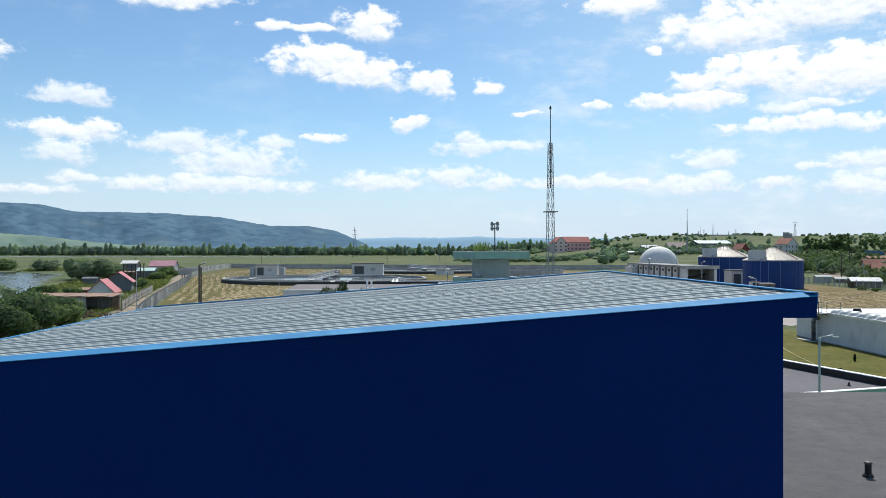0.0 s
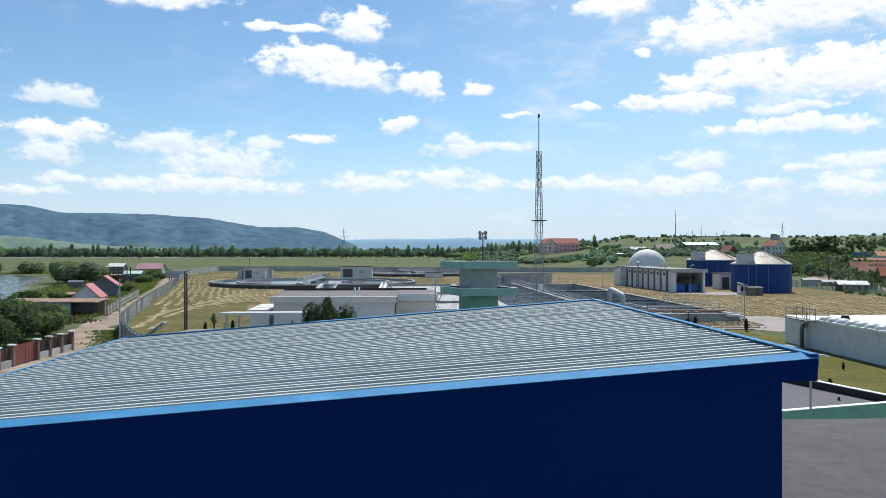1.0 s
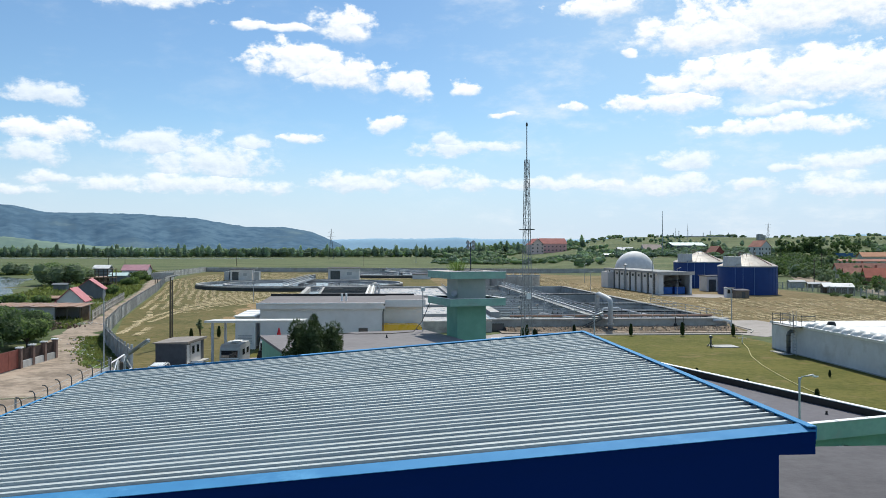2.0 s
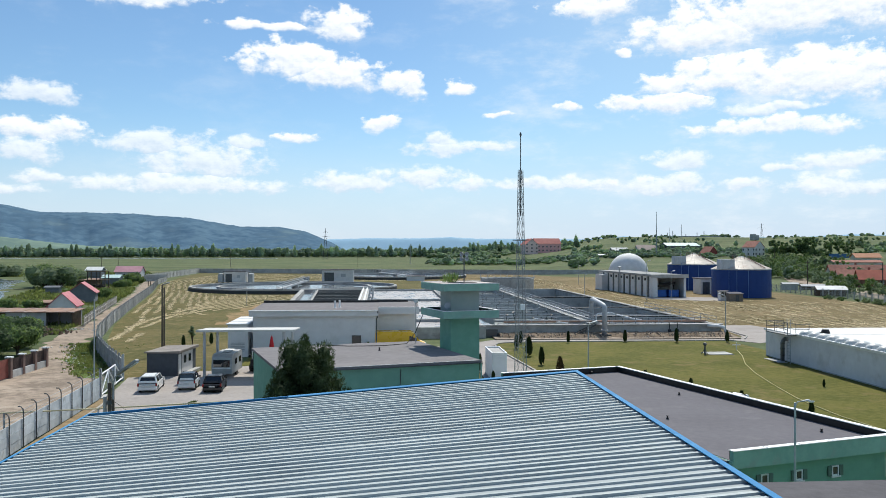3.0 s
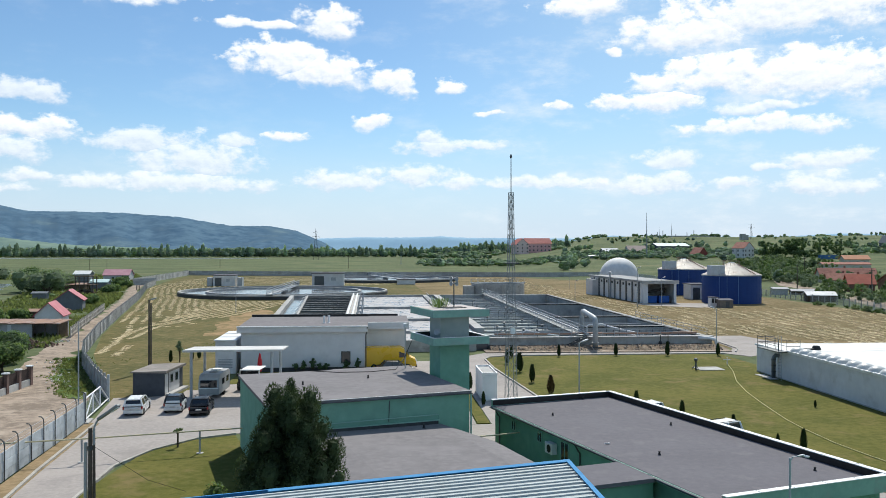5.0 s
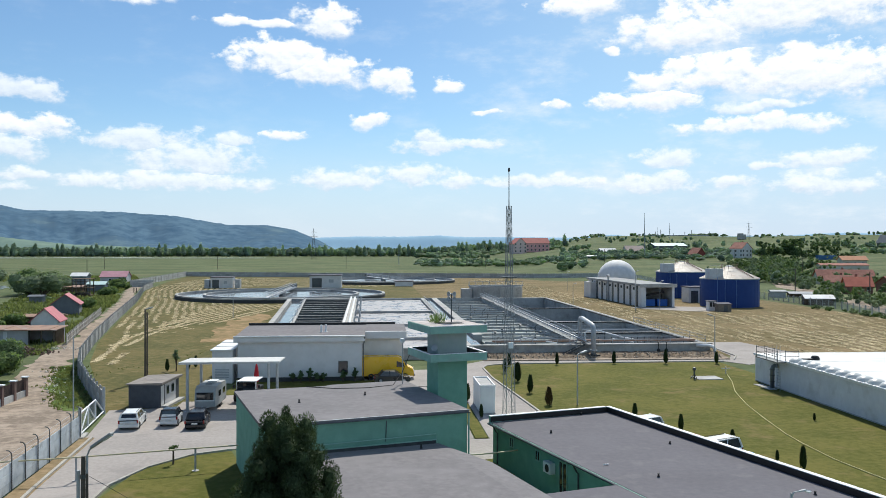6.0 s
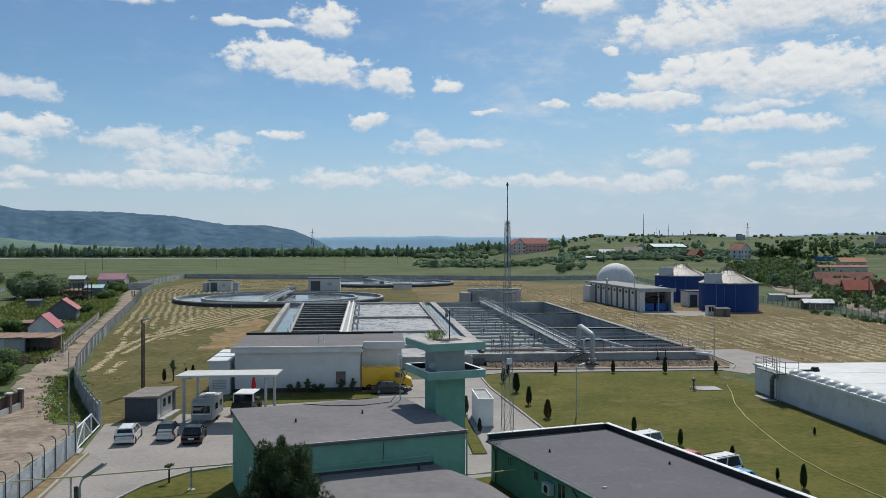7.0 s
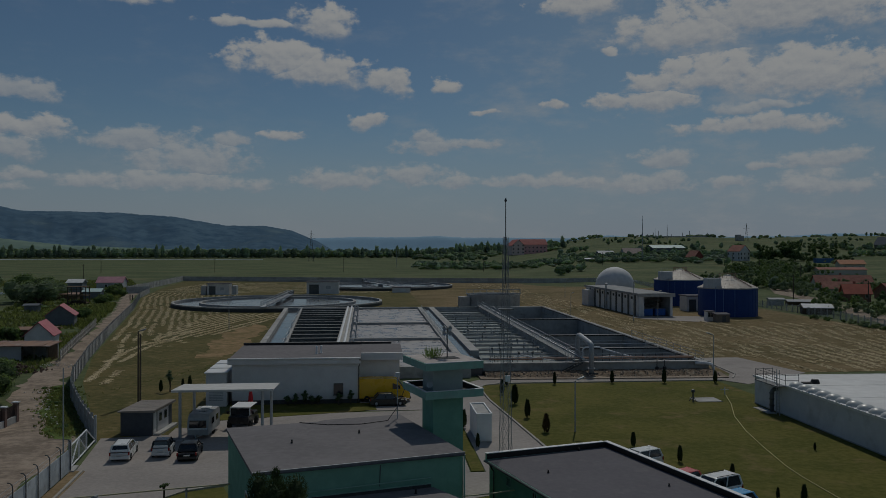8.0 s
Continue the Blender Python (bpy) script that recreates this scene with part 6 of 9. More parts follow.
def garden_wall():
    t = thing("garden_fence", "roadside garden fence of pillars, dark slats and a red gate", "fence")
    y = 82.0
    xs = lambda v: -32.2 + (82.0 - v) * -0.02
    k = 0
    while y > 46:
        x = xs(y)
        part("pillar", Geo().box(x - 0.2, y - 0.2, 0, x + 0.2, y + 0.2, 1.75), M_PILLAR, t)
        part("pillar_cap", Geo().prism([(x - 0.27, y - 0.27), (x + 0.27, y - 0.27), (x + 0.27, y + 0.27), (x - 0.27, y + 0.27)], 1.753, 1.85), M_WHITEMETAL, t)
        gap = 2.3 if k != 3 else 4.2
        y2 = y - gap
        if k == 3:
            for j in range(2):
                part("gate_leaf", Geo().box(xs(y) - 0.03, y - 0.25 - j * 1.87 - 1.8, 0.12, xs(y) + 0.03, y - 0.25 - j * 1.87, 1.7), M_REDGATE, t, "red metal gate leaf")
        else:
            part("base_wall", Geo().box(x - 0.13, y2 + 0.203, 0, x + 0.13, y - 0.203, 0.62), M_FENCE, t)
            for j in range(9):
                a = y - 0.3 - j * (gap - 0.5) / 9
                part("slat", Geo().box(x - 0.02, a - 0.15, 0.65, x + 0.02, a, 1.62), M_DARKSLAT, t)
        y, k = y2, k + 1


garden_wall()


# kerbs round the lawns
def kerb(name, points, label="pale concrete kerb stones"):
    t = thing(name, label, "kerb", kind="structure")
    for p, q, deg, ln in stretch(points, 2.0):
        ob = part("kerb_stone", Geo().box(0.01, -0.09, 0, ln - 0.01, 0.09, 0.16), M_KERB, t)
        ob.matrix_basis = pose(p.x, p.y, 0, 0, 0, deg)


kerb("kerb", [(-15.4, 44), (-15.45, 52.5), (-14.3, 56.2), (-12.2, 59.1), (-9.9, 60.3)])
kerb("kerb", [(13.4, 67), (12.5, 79), (11.75, 88.5), (11.7, 95.5), (12.4, 97.3), (14.4, 98.3), (16.5, 98.5), (41.0, 98.5)])
kerb("kerb", [(-20.4, 64.6), (-19.4, 52), (-18.3, 42)])
kerb("kerb", [(43.0, 100.0), (44.6, 103.0), (45.2, 110), (46.4, 118)])


# ---------------------------------------------------------------- poles, lamps, mast, pipe
def lamp_post(x, y, h, reach, deg, label, pole_mat=M_GALV, r=0.06, double=False, tilt=0.3, size=1.0):
    t = thing("street_lamp", label, "street lamp", pose(x, y, 0, 0, 0, deg))
    part("pole", Geo().tube([(0, 0, 0), (0, 0, h * 0.6), (0, 0, h)], [r * 1.3, r * 1.1, r], 10), pole_mat, t)
    if double:
        part("second_pole", Geo().tube([(0.2, 0, 0), (0.2, 0, h * 0.96)], r, 8), pole_mat, t)
    tip = (reach, 0, h + reach * tilt)
    part("arm", Geo().tube([(0, 0, h - 0.15), (reach * 0.3, 0, h + reach * tilt * 0.55), tip], r * 0.55, 8), pole_mat, t)
    g = Geo().lathe([(0.0, -0.12), (0.09, -0.1), (0.14, 0.1), (0.15, 0.45), (0.1, 0.62), (0.0, 0.66)], 12)
    g.moved(Matrix.Translation(tip) @ Matrix.Rotation(radians(90 - math.degrees(math.atan(tilt))), 4, "Y") @ Matrix.Diagonal((0.55 * size, size, size, 1)))
    head = part("lamp_head", g, M_GALV, t, smooth=True)
    part("lens", Geo().lathe([(0.0, -0.03), (0.09, 0.0), (0.1, 0.03)], 12).moved(Matrix.Translation((tip[0] + 0.3, 0, tip[2] + 0.3 * tilt - 0.08))), M_WHITEMETAL, head)
    return t


t = thing("street_lamp", "street lamp with a flat head on bundled weathered poles", "street lamp", pose(-11.5, 37.3, 0, 0, 0, -14))
part("wooden_pole", Geo().tube([(0, 0, 0), (0.01, 0, 5.55)], [0.095, 0.075], 12), M_WOODPOLE, t)
part("second_pole", Geo().tube([(0.15, 0.05, 0), (0.13, 0.05, 5.5)], [0.065, 0.05], 10), M_WOODPOLE, t)
part("steel_post", Geo().box(-0.24, -0.05, 0, -0.14, 0.05, 5.0), M_GALV, t, "square grey steel post")
part("pole_band", Geo().lathe([(0.085, 4.7), (0.105, 4.7), (0.105, 4.85), (0.085, 4.85)], 12), M_DARKSTEEL, t)
part("arm", Geo().tube([(0.16, 0, 4.9), (0.17, 0, 5.55), (0.26, 0, 5.8), (0.46, 0, 5.95)], 0.035, 8), M_GALV, t)
g = Geo().box(-0.08, -0.13, -0.06, 0.95, 0.13, 0.06, 0.04).moved(Matrix.Translation((0.42, 0, 5.95)) @ Matrix.Rotation(radians(-34), 4, "Y"))
head = part("lamp_head", g, M_MASTSTEEL, t, "flat grey lamp head")
part("lens", Geo().box(0.5, -0.1, -0.09, 0.9, 0.1, -0.055, 0.015).moved(Matrix.Translation((0.42, 0, 5.95)) @ Matrix.Rotation(radians(-34), 4, "Y")), M_WHITEMETAL, head)
single("lamp_wire", Geo().tube([(-11.3, 37.3, 4.8), (-10.2, 40.5, 2.6), (-9.3, 43.5, 1.2)], 0.008, 5), M_BLACK, "thin slack wire from the lamp pole", "wire")
lamp_post(-28.0, 55.5, 5.6, 0.3, 20, "thin grey street lamp beside the dirt road", M_GALV, 0.05)
lamp_post(-23.7, 89.9, 7.3, 0.15, 0, "tall lamp on twin dark poles", M_WOODPOLE, 0.08, True)
lamp_post(12.4, 29.3, 5.95, 0.3, 10, "grey street lamp with a small flat head", M_GALV, 0.033, tilt=0.12, size=0.36)
lamp_post(16.95, 73.6, 4.4, 0.3, 20, "slim grey lamp post on the lawn", M_GALV, 0.05)
lamp_post(40.1, 98.9, 5.4, 0.25, 160, "slim grey lamp post at the driveway", M_GALV, 0.05)
lamp_post(-28.0, 166, 6.5, 0.25, 0, "slim grey lamp post in the hay field", M_GALV, 0.05)
lamp_post(56.4, 178, 8.5, 0.25, 0, "slim grey lamp post near the sludge hall", M_GALV, 0.06)
lamp_post(62.6, 180, 6.2, 0.25, 0, "slim grey lamp post before the open bay", M_GALV, 0.05)
lamp_post(47.0, 196, 5.0, 0.25, 0, "slim grey lamp post behind the basin", M_GALV, 0.05)
lamp_post(61.0, 260, 6.0, 0.25, 0, "slim grey lamp post by the far fence", M_GALV, 0.05)

t = thing("gate_pole", "tall thin steel pole beside the gate", "pole", pose(-21.6, 64.4, 0))
part("pole", Geo().tube([(0, 0, 0), (0, 0, 7.3)], [0.06, 0.04], 8), M_GALV, t)
part("foot", Geo().box(-0.4, -0.3, 0, 0.4, 0.3, 0.15), M_CONCRETE, t)


def gas_pipe():
    t = thing("gas_pipe", "yellow gas pipe carried on low posts", "gas pipe")
    m = mat("yellow_pipe_paint", (0.58, 0.52, 0.34), (0.48, 0.43, 0.27), 0.6)
    part("pipe", Geo().tube([(-31.5, 51.0, 1.42), (-24.5, 52.4, 1.42), (-17.6, 53.7, 1.42), (-11.2, 55.3, 1.42), (-8.7, 55.85, 1.42), (-8.6, 55.9, 1.3)], 0.045, 8), m, t)
    for x, y in ((-17.6, 53.7), (-11.2, 55.3), (-22.6, 52.8)):
        part("post", Geo().tube([(x, y, 0), (x, y, 1.38)], 0.06, 8), M_GALV, t)
        part("foot", Geo().lathe([(0.0, 0.1), (0.22, 0.09), (0.24, 0.0)], 12, x, y), M_CONCRETE, t)
    t = thing("gas_pipe", "yellow gas pipe crossing between two green walls", "gas pipe")
    part("pipe", Geo().tube([(4.6, 51.9, 1.5), (6.4, 52.1, 1.55), (8.0, 52.5, 1.6)], 0.04, 8), m, t)


gas_pipe()


def lattice_mast():
    t = thing("lattice_mast", "tall slim steel lattice mast with a top pole", "mast", pose(8.75, 60.1, 0, 0, 0, 12))
    top, w0, w1, bays = 16.4, 0.36, 0.13, 12
    corner = lambda k, z: Vector((((-1, 1, 1, -1)[k]) * (w0 + (w1 - w0) * z / top), ((-1, -1, 1, 1)[k]) * (w0 + (w1 - w0) * z / top), z))
    for k in range(4):
        part("leg", Geo().tube([corner(k, 0), corner(k, top)], 0.021, 6), M_MASTSTEEL, t)
    for b in range(bays):
        z0, z1 = top * b / bays, top * (b + 1) / bays
        for k in range(4):
            j = (k + 1) % 4
            for p, q in ((corner(k, z0), corner(j, z1)), (corner(j, z0), corner(k, z1)), (corner(k, z1), corner(j, z1))):
                part("brace", Geo().tube([p, q], 0.01, 4), M_MASTSTEEL, t)
    part("top_pole", Geo().tube([(0, 0, 13.2), (0, 0, 16.4), (0, 0, 18.75)], [0.04, 0.036, 0.03], 8), M_DARKSTEEL, t)
    part("lamp", Geo().lathe([(0.0, 19.05), (0.05, 19.0), (0.09, 18.85), (0.05, 18.75)], 10), M_DARKSTEEL, t)
    part("junction_box", Geo().box(-0.16, -0.4, 6.7, 0.16, -0.25, 7.1), M_WHITEMETAL, t)
    part("bracket", Geo().box(-0.42, -0.42, 11.5, 0.42, 0.42, 11.56), M_DARKSTEEL, t)


lattice_mast()


def cabinet():
    t = thing("electric_cabinet", "tall white electric cabinet with a recessed roof", "cabinet", pose(8.75, 72.9, 0, 0, 0, 0) @ Matrix.Diagonal((0.68, 1.0, 0.95, 1)))
    part("body", Geo().box(-0.9, -2.3, 0.12, 0.9, 2.3, 2.35, 0.03), M_WHITEMETAL, t)
    part("base", Geo().box(-0.95, -2.35, 0, 0.95, 2.35, 0.117), M_CONCRETE, t)
    part("roof_rim", Geo().box(-0.95, -2.35, 2.353, 0.95, -2.2, 2.5).box(-0.95, 2.2, 2.353, 0.95, 2.35, 2.5).box(-0.95, -2.197, 2.353, -0.8, 2.197, 2.5).box(0.8, -2.197, 2.353, 0.95, 2.197, 2.5), M_WHITEMETAL, t)
    part("roof_well", Geo().box(-0.78, -2.17, 2.353, 0.78, 2.17, 2.38), M_CONCRETE, t)
    part("door", Geo().box(-0.7, -2.34, 0.25, 0.7, -2.303, 2.2), M_WHITEMETAL, t)


cabinet()

t = thing("hydrant", "small dark hydrant on the lawn", "hydrant", pose(32.3, 85.9, 0.07))
part("stem", Geo().tube([(0, 0, 0), (0, 0, 0.9)], 0.09, 8), M_DARKSTEEL, t)
part("head", Geo().lathe([(0.0, 1.25), (0.16, 1.2), (0.2, 1.0), (0.1, 0.88)], 10), M_DARKSTEEL, t)
for a in (0.4, 2.5, 4.6):
    part("leg", Geo().tube([(0, 0, 0.6), (0.4 * math.cos(a), 0.4 * math.sin(a), 0)], 0.03, 5), M_DARKSTEEL, t)
single("manhole_slab", Geo().box(32.6, 85.4, 0.0, 35.2, 87.6, 0.14), M_CONCRETE, "pale concrete manhole slab in the lawn", "manhole")
t = thing("standpipe", "white cross shaped standpipe at the hose end", "standpipe", pose(37.2, 89.4, 0.07))
part("stem", Geo().tube([(0, 0, 0), (0, 0, 0.8)], 0.05, 6), M_WHITEMETAL, t)
part("bar", Geo().tube([(-0.45, 0, 0.55), (0.45, 0, 0.55)], 0.05, 6), M_WHITEMETAL, t)
hose = [(37.2, 89.3), (35.6, 84.4), (33.2, 78.4), (31.5, 72.6), (30.3, 67.2), (29.2, 61.5), (28.9, 58.7), (28.7, 54.5), (29.0, 50.9), (29.8, 45.0)]
single("garden_hose", Geo().tube([(x, y, 0.11) for x, y in hose], 0.033, 6), mat("yellow_hose", (0.6, 0.55, 0.25), (0.5, 0.45, 0.2), 0.6), "long yellow hose lying on the lawn", "hose")


# ---------------------------------------------------------------- guard hut, vehicles
def guard_hut():
    t = thing("guard_hut", "dark grey hut with a brownish sheet roof", "hut", pose(-21.1, 75.5, 0, 0, 0, -6) @ Matrix.Diagonal((0.74, 0.74, 0.95, 1)))
    m = mat("grey_boards", (0.075, 0.085, 0.1), (0.06, 0.065, 0.08), 0.8, s1=2.0)
    part("wall", Geo().box(0, 0, 0, 3.6, 6.2, 2.1), m, t)
    part("side_panel", Geo().box(3.603, 1.5, 0.1, 3.63, 5.0, 2.0), M_WHITE, t)
    for v in (2.0, 3.6):
        w = part("window", Geo().box(3.633, v, 1.0, 3.66, v + 0.8, 1.75), M_DARKSTEEL, t)
        part("pane", Geo().box(3.663, v + 0.08, 1.08, 3.667, v + 0.72, 1.67), M_GLASS, w)
    part("door", Geo().box(3.603, 0.3, 0.05, 3.63, 1.2, 1.95), M_WHITEMETAL, t)
    roofm = mat("hut_roof_sheet", (0.27, 0.235, 0.205), (0.2, 0.175, 0.155), 0.7, s1=1.5, rand=0.2)
    for k in range(7):
        part("roof_panel", Geo().prism([(-0.25, -0.25 + k * 0.97), (3.95, -0.25 + k * 0.97), (3.95, 0.68 + k * 0.97), (-0.25, 0.68 + k * 0.97)], [2.105, 2.105, 2.105, 2.105], [2.2, 2.32, 2.32, 2.2]), roofm, t)
    part("step", Geo().box(3.7, 0.2, 0, 4.4, 6.0, 0.22), M_CONCRETE, t)


guard_hut()


def paint(name, c):
    m = mat(name, c, tuple(v * 0.93 for v in c), 0.28, s1=0.5, amount=0.3, spec=0.6)
    return m


P_WHITE, P_BLACK = paint("white_car_paint", (0.78, 0.78, 0.77)), paint("black_car_paint", (0.016, 0.017, 0.02))
P_BLUE, P_RED, P_YELLOW = paint("blue_car_paint", (0.09, 0.36, 0.66)), paint("red_car_paint", (0.6, 0.09, 0.08)), paint("yellow_van_paint", (0.9, 0.5, 0.02))
M_TAIL = mat("tail_lamp", (0.3, 0.02, 0.02), rough=0.25)
M_PLATE = mat("plate_white", (0.7, 0.7, 0.68), rough=0.5)


def soft_mesh(name, g, material, offset):
    """A mesh with its edges rounded off."""
    bm = bmesh.new()
    vs = [bm.verts.new(p) for p in g.v]
    for f in g.f:
        bm.faces.new([vs[i] for i in f])
    bmesh.ops.remove_doubles(bm, verts=bm.verts[:], dist=0.001)
    bmesh.ops.recalc_face_normals(bm, faces=bm.faces[:])
    sharp = [e for e in bm.edges if len(e.link_faces) == 2 and e.calc_face_angle() > 0.3]
    bmesh.ops.bevel(bm, geom=sharp, offset=offset, segments=3, profile=0.6, affect="EDGES", clamp_overlap=True)
    me = bpy.data.meshes.new(name)
    bm.to_mesh(me)
    bm.free()
    me.materials.append(material)
    me.polygons.foreach_set("use_smooth", [True] * len(me.polygons))
    return me


def car(label, m, ln, w, h, body, cabin, hood=0.62, belt=0.56, trunk=0.62, group="", rails=False, lower=None, top=None):
    """A car that faces local +y. cabin: where the greenhouse starts and ends, low and high, as shares of the length from the tail."""
    t = thing("car", label, "car", m @ Matrix.Scale(0.82, 4), group)
    hw, z0 = w / 2, 0.2
    zb = h * belt + 0.08
    prof = [(0.0, z0 + 0.12), (0.0, zb * 0.82), (0.02 * ln, zb * (0.98 if trunk > 0.5 else 0.9)), (cabin[0] * ln, zb), (cabin[3] * ln, zb), (0.93 * ln, zb * 0.86), (0.985 * ln, zb * 0.7), (ln, z0 + 0.25), (0.985 * ln, z0), (0.02 * ln, z0)]
    verts, faces, n = [], [], len(prof)
    for sx, inset in ((-1, 0.06), (-1, 0.0), (1, 0.0), (1, 0.06)):
        for y, z in prof:
            k = inset if z > zb * 0.7 else inset * 0.6
            verts.append((sx * (hw - k) if inset else sx * hw * 0.985, y - ln / 2, z if inset else min(z, zb * 0.9) if z > 0.5 else z))
    for r in range(3):
        faces += [(r * n + i, r * n + (i + 1) % n, (r + 1) * n + (i + 1) % n, (r + 1) * n + i) for i in range(n)]
    faces += [tuple(range(n))[::-1], tuple(range(3 * n, 4 * n))]
    part("body", soft_mesh("body", Geo().put(verts, faces), body, 0.06), None, t)
    # greenhouse
    a, b, c, d = (v * ln - ln / 2 for v in cabin)
    lo, hi = hw * 0.93, hw * 0.76
    zt = h
    base = [(-lo, a, zb), (lo, a, zb), (lo, d, zb), (-lo, d, zb)]
    roof = [(-hi, b, zt), (hi, b, zt), (hi, c, zt - 0.02), (-hi, c, zt - 0.02)]
    inner = Geo().put(base + roof, [(0, 1, 5, 4), (1, 2, 6, 5), (2, 3, 7, 6), (3, 0, 4, 7)])
    part("greenhouse", inner, M_CARGLASS, t, "dark car windows")
    g = Geo()
    B, R = [Vector(p) for p in base], [Vector(p) for p in roof]
    mid = [((B[1] + B[2]) / 2, (R[1] + R[2]) / 2), ((B[0] + B[3]) / 2, (R[0] + R[3]) / 2)]
    for p, q in list(zip(B, R)) + mid:
        part("pillar", Geo().tube([p, q], [0.1, 0.075] if p in (B[0], B[1]) else 0.05, 6), top or body, t)
    low = [B[0].lerp(R[0], k) + Vector((0, -0.012, 0)) for k in (0.0, 0.34)] + [B[1].lerp(R[1], k) + Vector((0, -0.012, 0)) for k in (0.34, 0.0)]
    part("tailgate", Geo().put([tuple(p) for p in low] + [tuple(p + Vector((0, 0.03, 0))) for p in low], [(0, 1, 2, 3), (7, 6, 5, 4), (0, 4, 5, 1), (1, 5, 6, 2), (2, 6, 7, 3), (3, 7, 4, 0)]), body, t)
    part("rear_spoiler", Geo().tube([R[0] + Vector((0.04, -0.03, -0.02)), R[1] + Vector((-0.04, -0.03, -0.02))], 0.05, 6), top or body, t)
    part("roof_panel", soft_mesh("roof_panel", Geo().put([(-hi - 0.03, b - 0.03, zt - 0.03), (hi + 0.03, b - 0.03, zt - 0.03), (hi + 0.03, c + 0.05, zt - 0.05), (-hi - 0.03, c + 0.05, zt - 0.05),
                                  (-hi + 0.1, b + 0.1, zt + 0.03), (hi - 0.1, b + 0.1, zt + 0.03), (hi - 0.1, c - 0.15, zt + 0.02), (-hi + 0.1, c - 0.15, zt + 0.02)],
                                 [(0, 1, 5, 4), (1, 2, 6, 5), (2, 3, 7, 6), (3, 0, 4, 7), (4, 5, 6, 7), (3, 2, 1, 0)]), top or body, 0.03), None, t)
    for sx in (-1, 1):
        for y in (0.17 * ln - ln / 2, 0.82 * ln - ln / 2):
            wheel = part("wheel", Geo().lathe([(0.2, -0.1), (0.3, -0.1), (0.32, -0.06), (0.32, 0.06), (0.3, 0.1), (0.2, 0.1)], 18).moved(Matrix.Translation((sx * (hw - 0.09), y, 0.32)) @ Matrix.Rotation(radians(90), 4, "Y")), M_TYRE, t)
            part("rim", Geo().lathe([(0.0, 0.06), (0.1, 0.08), (0.2, 0.05), (0.2, -0.05), (0.0, -0.05)], 12).moved(Matrix.Translation((sx * (hw - 0.09), y, 0.32)) @ Matrix.Rotation(radians(90 * sx), 4, "Y")), M_GALV, wheel)
        part("tail_lamp", Geo().box(sx * hw * 0.93 - 0.09, -ln / 2 - 0.02, zb * 0.68, sx * hw * 0.93 + 0.05, -ln / 2 + 0.08, zb * 0.98, 0.015), M_TAIL, t)
        part("head_lamp", Geo().box(sx * hw * 0.8 - 0.16, ln / 2 - 0.14, zb * 0.64, sx * hw * 0.8 + 0.12, ln / 2 + 0.0, zb * 0.78, 0.015), M_WHITEMETAL, t)
        part("mirror", Geo().box(sx * (hw + 0.06) - 0.08, c + 0.35, zb + 0.02, sx * (hw + 0.06) + 0.08, c + 0.47, zb + 0.16, 0.02), top or body, t)
        if rails:
            part("roof_rail", Geo().tube([(sx * hi * 0.9, b + 0.15, zt + 0.07), (sx * hi * 0.9, c - 0.15, zt + 0.07)], 0.025, 6), M_BLACK, t)
    part("bumper", Geo().box(-hw * 0.96, -ln / 2 - 0.08, 0.28, hw * 0.96, -ln / 2 + 0.1, 0.52, 0.03), lower or body, t)
    part("number_plate", Geo().box(-0.26, -ln / 2 - 0.1, 0.56, 0.26, -ln / 2 - 0.015, 0.67), M_PLATE, t, "white number plate")
    return t


yard = "cars parked in the yard"
car("white estate car parked in the yard", pose(-18.75, 68.7, 0.05, 0, 0, 6), 4.6, 1.72, 1.48, P_WHITE, (0.01, 0.06, 0.58, 0.72), group=yard, rails=True)
car("small white and black city car parked in the yard", pose(-15.95, 68.9, 0.05, 0, 0, 3), 2.75, 1.6, 1.55, P_WHITE, (0.02, 0.06, 0.62, 0.85), group=yard, top=P_BLACK)
car("black saloon parked in the yard", pose(-13.8, 68.2, 0.05, 0, 0, 4), 4.4, 1.72, 1.42, P_BLACK, (0.1, 0.22, 0.58, 0.74), group=yard)
car("black saloon parked beside the yellow van", pose(1.35, 86.9, 0.05, 0, 0, -88), 4.4, 1.75, 1.45, P_BLACK, (0.12, 0.24, 0.58, 0.74))
row = pose(12.9, 35.0, 0.05, 0, 0, TURN)
side = "cars parked beside the green block"
car("white hatchback parked beside the green block", row @ pose(13.1, 24.4, 0, 0, 0, 97), 4.2, 1.75, 1.6, P_WHITE, (0.02, 0.07, 0.58, 0.75), group=side)
car("red hatchback parked beside the green block", row @ pose(12.6, 19.2, 0, 0, 0, 97), 3.9, 1.68, 1.4, P_RED, (0.04, 0.12, 0.56, 0.74), group=side)
car("white tall family car with dark rear window", row @ pose(13.2, 16.6, 0, 0, 0, 97), 4.3, 1.8, 1.8, P_WHITE, (0.01, 0.05, 0.6, 0.78), group=side, rails=True)
car("light blue hatchback parked beside the green block", row @ pose(12.5, 14.2, 0, 0, 0, 97), 4.0, 1.7, 1.45, P_BLUE, (0.04, 0.14, 0.56, 0.74), group=side)


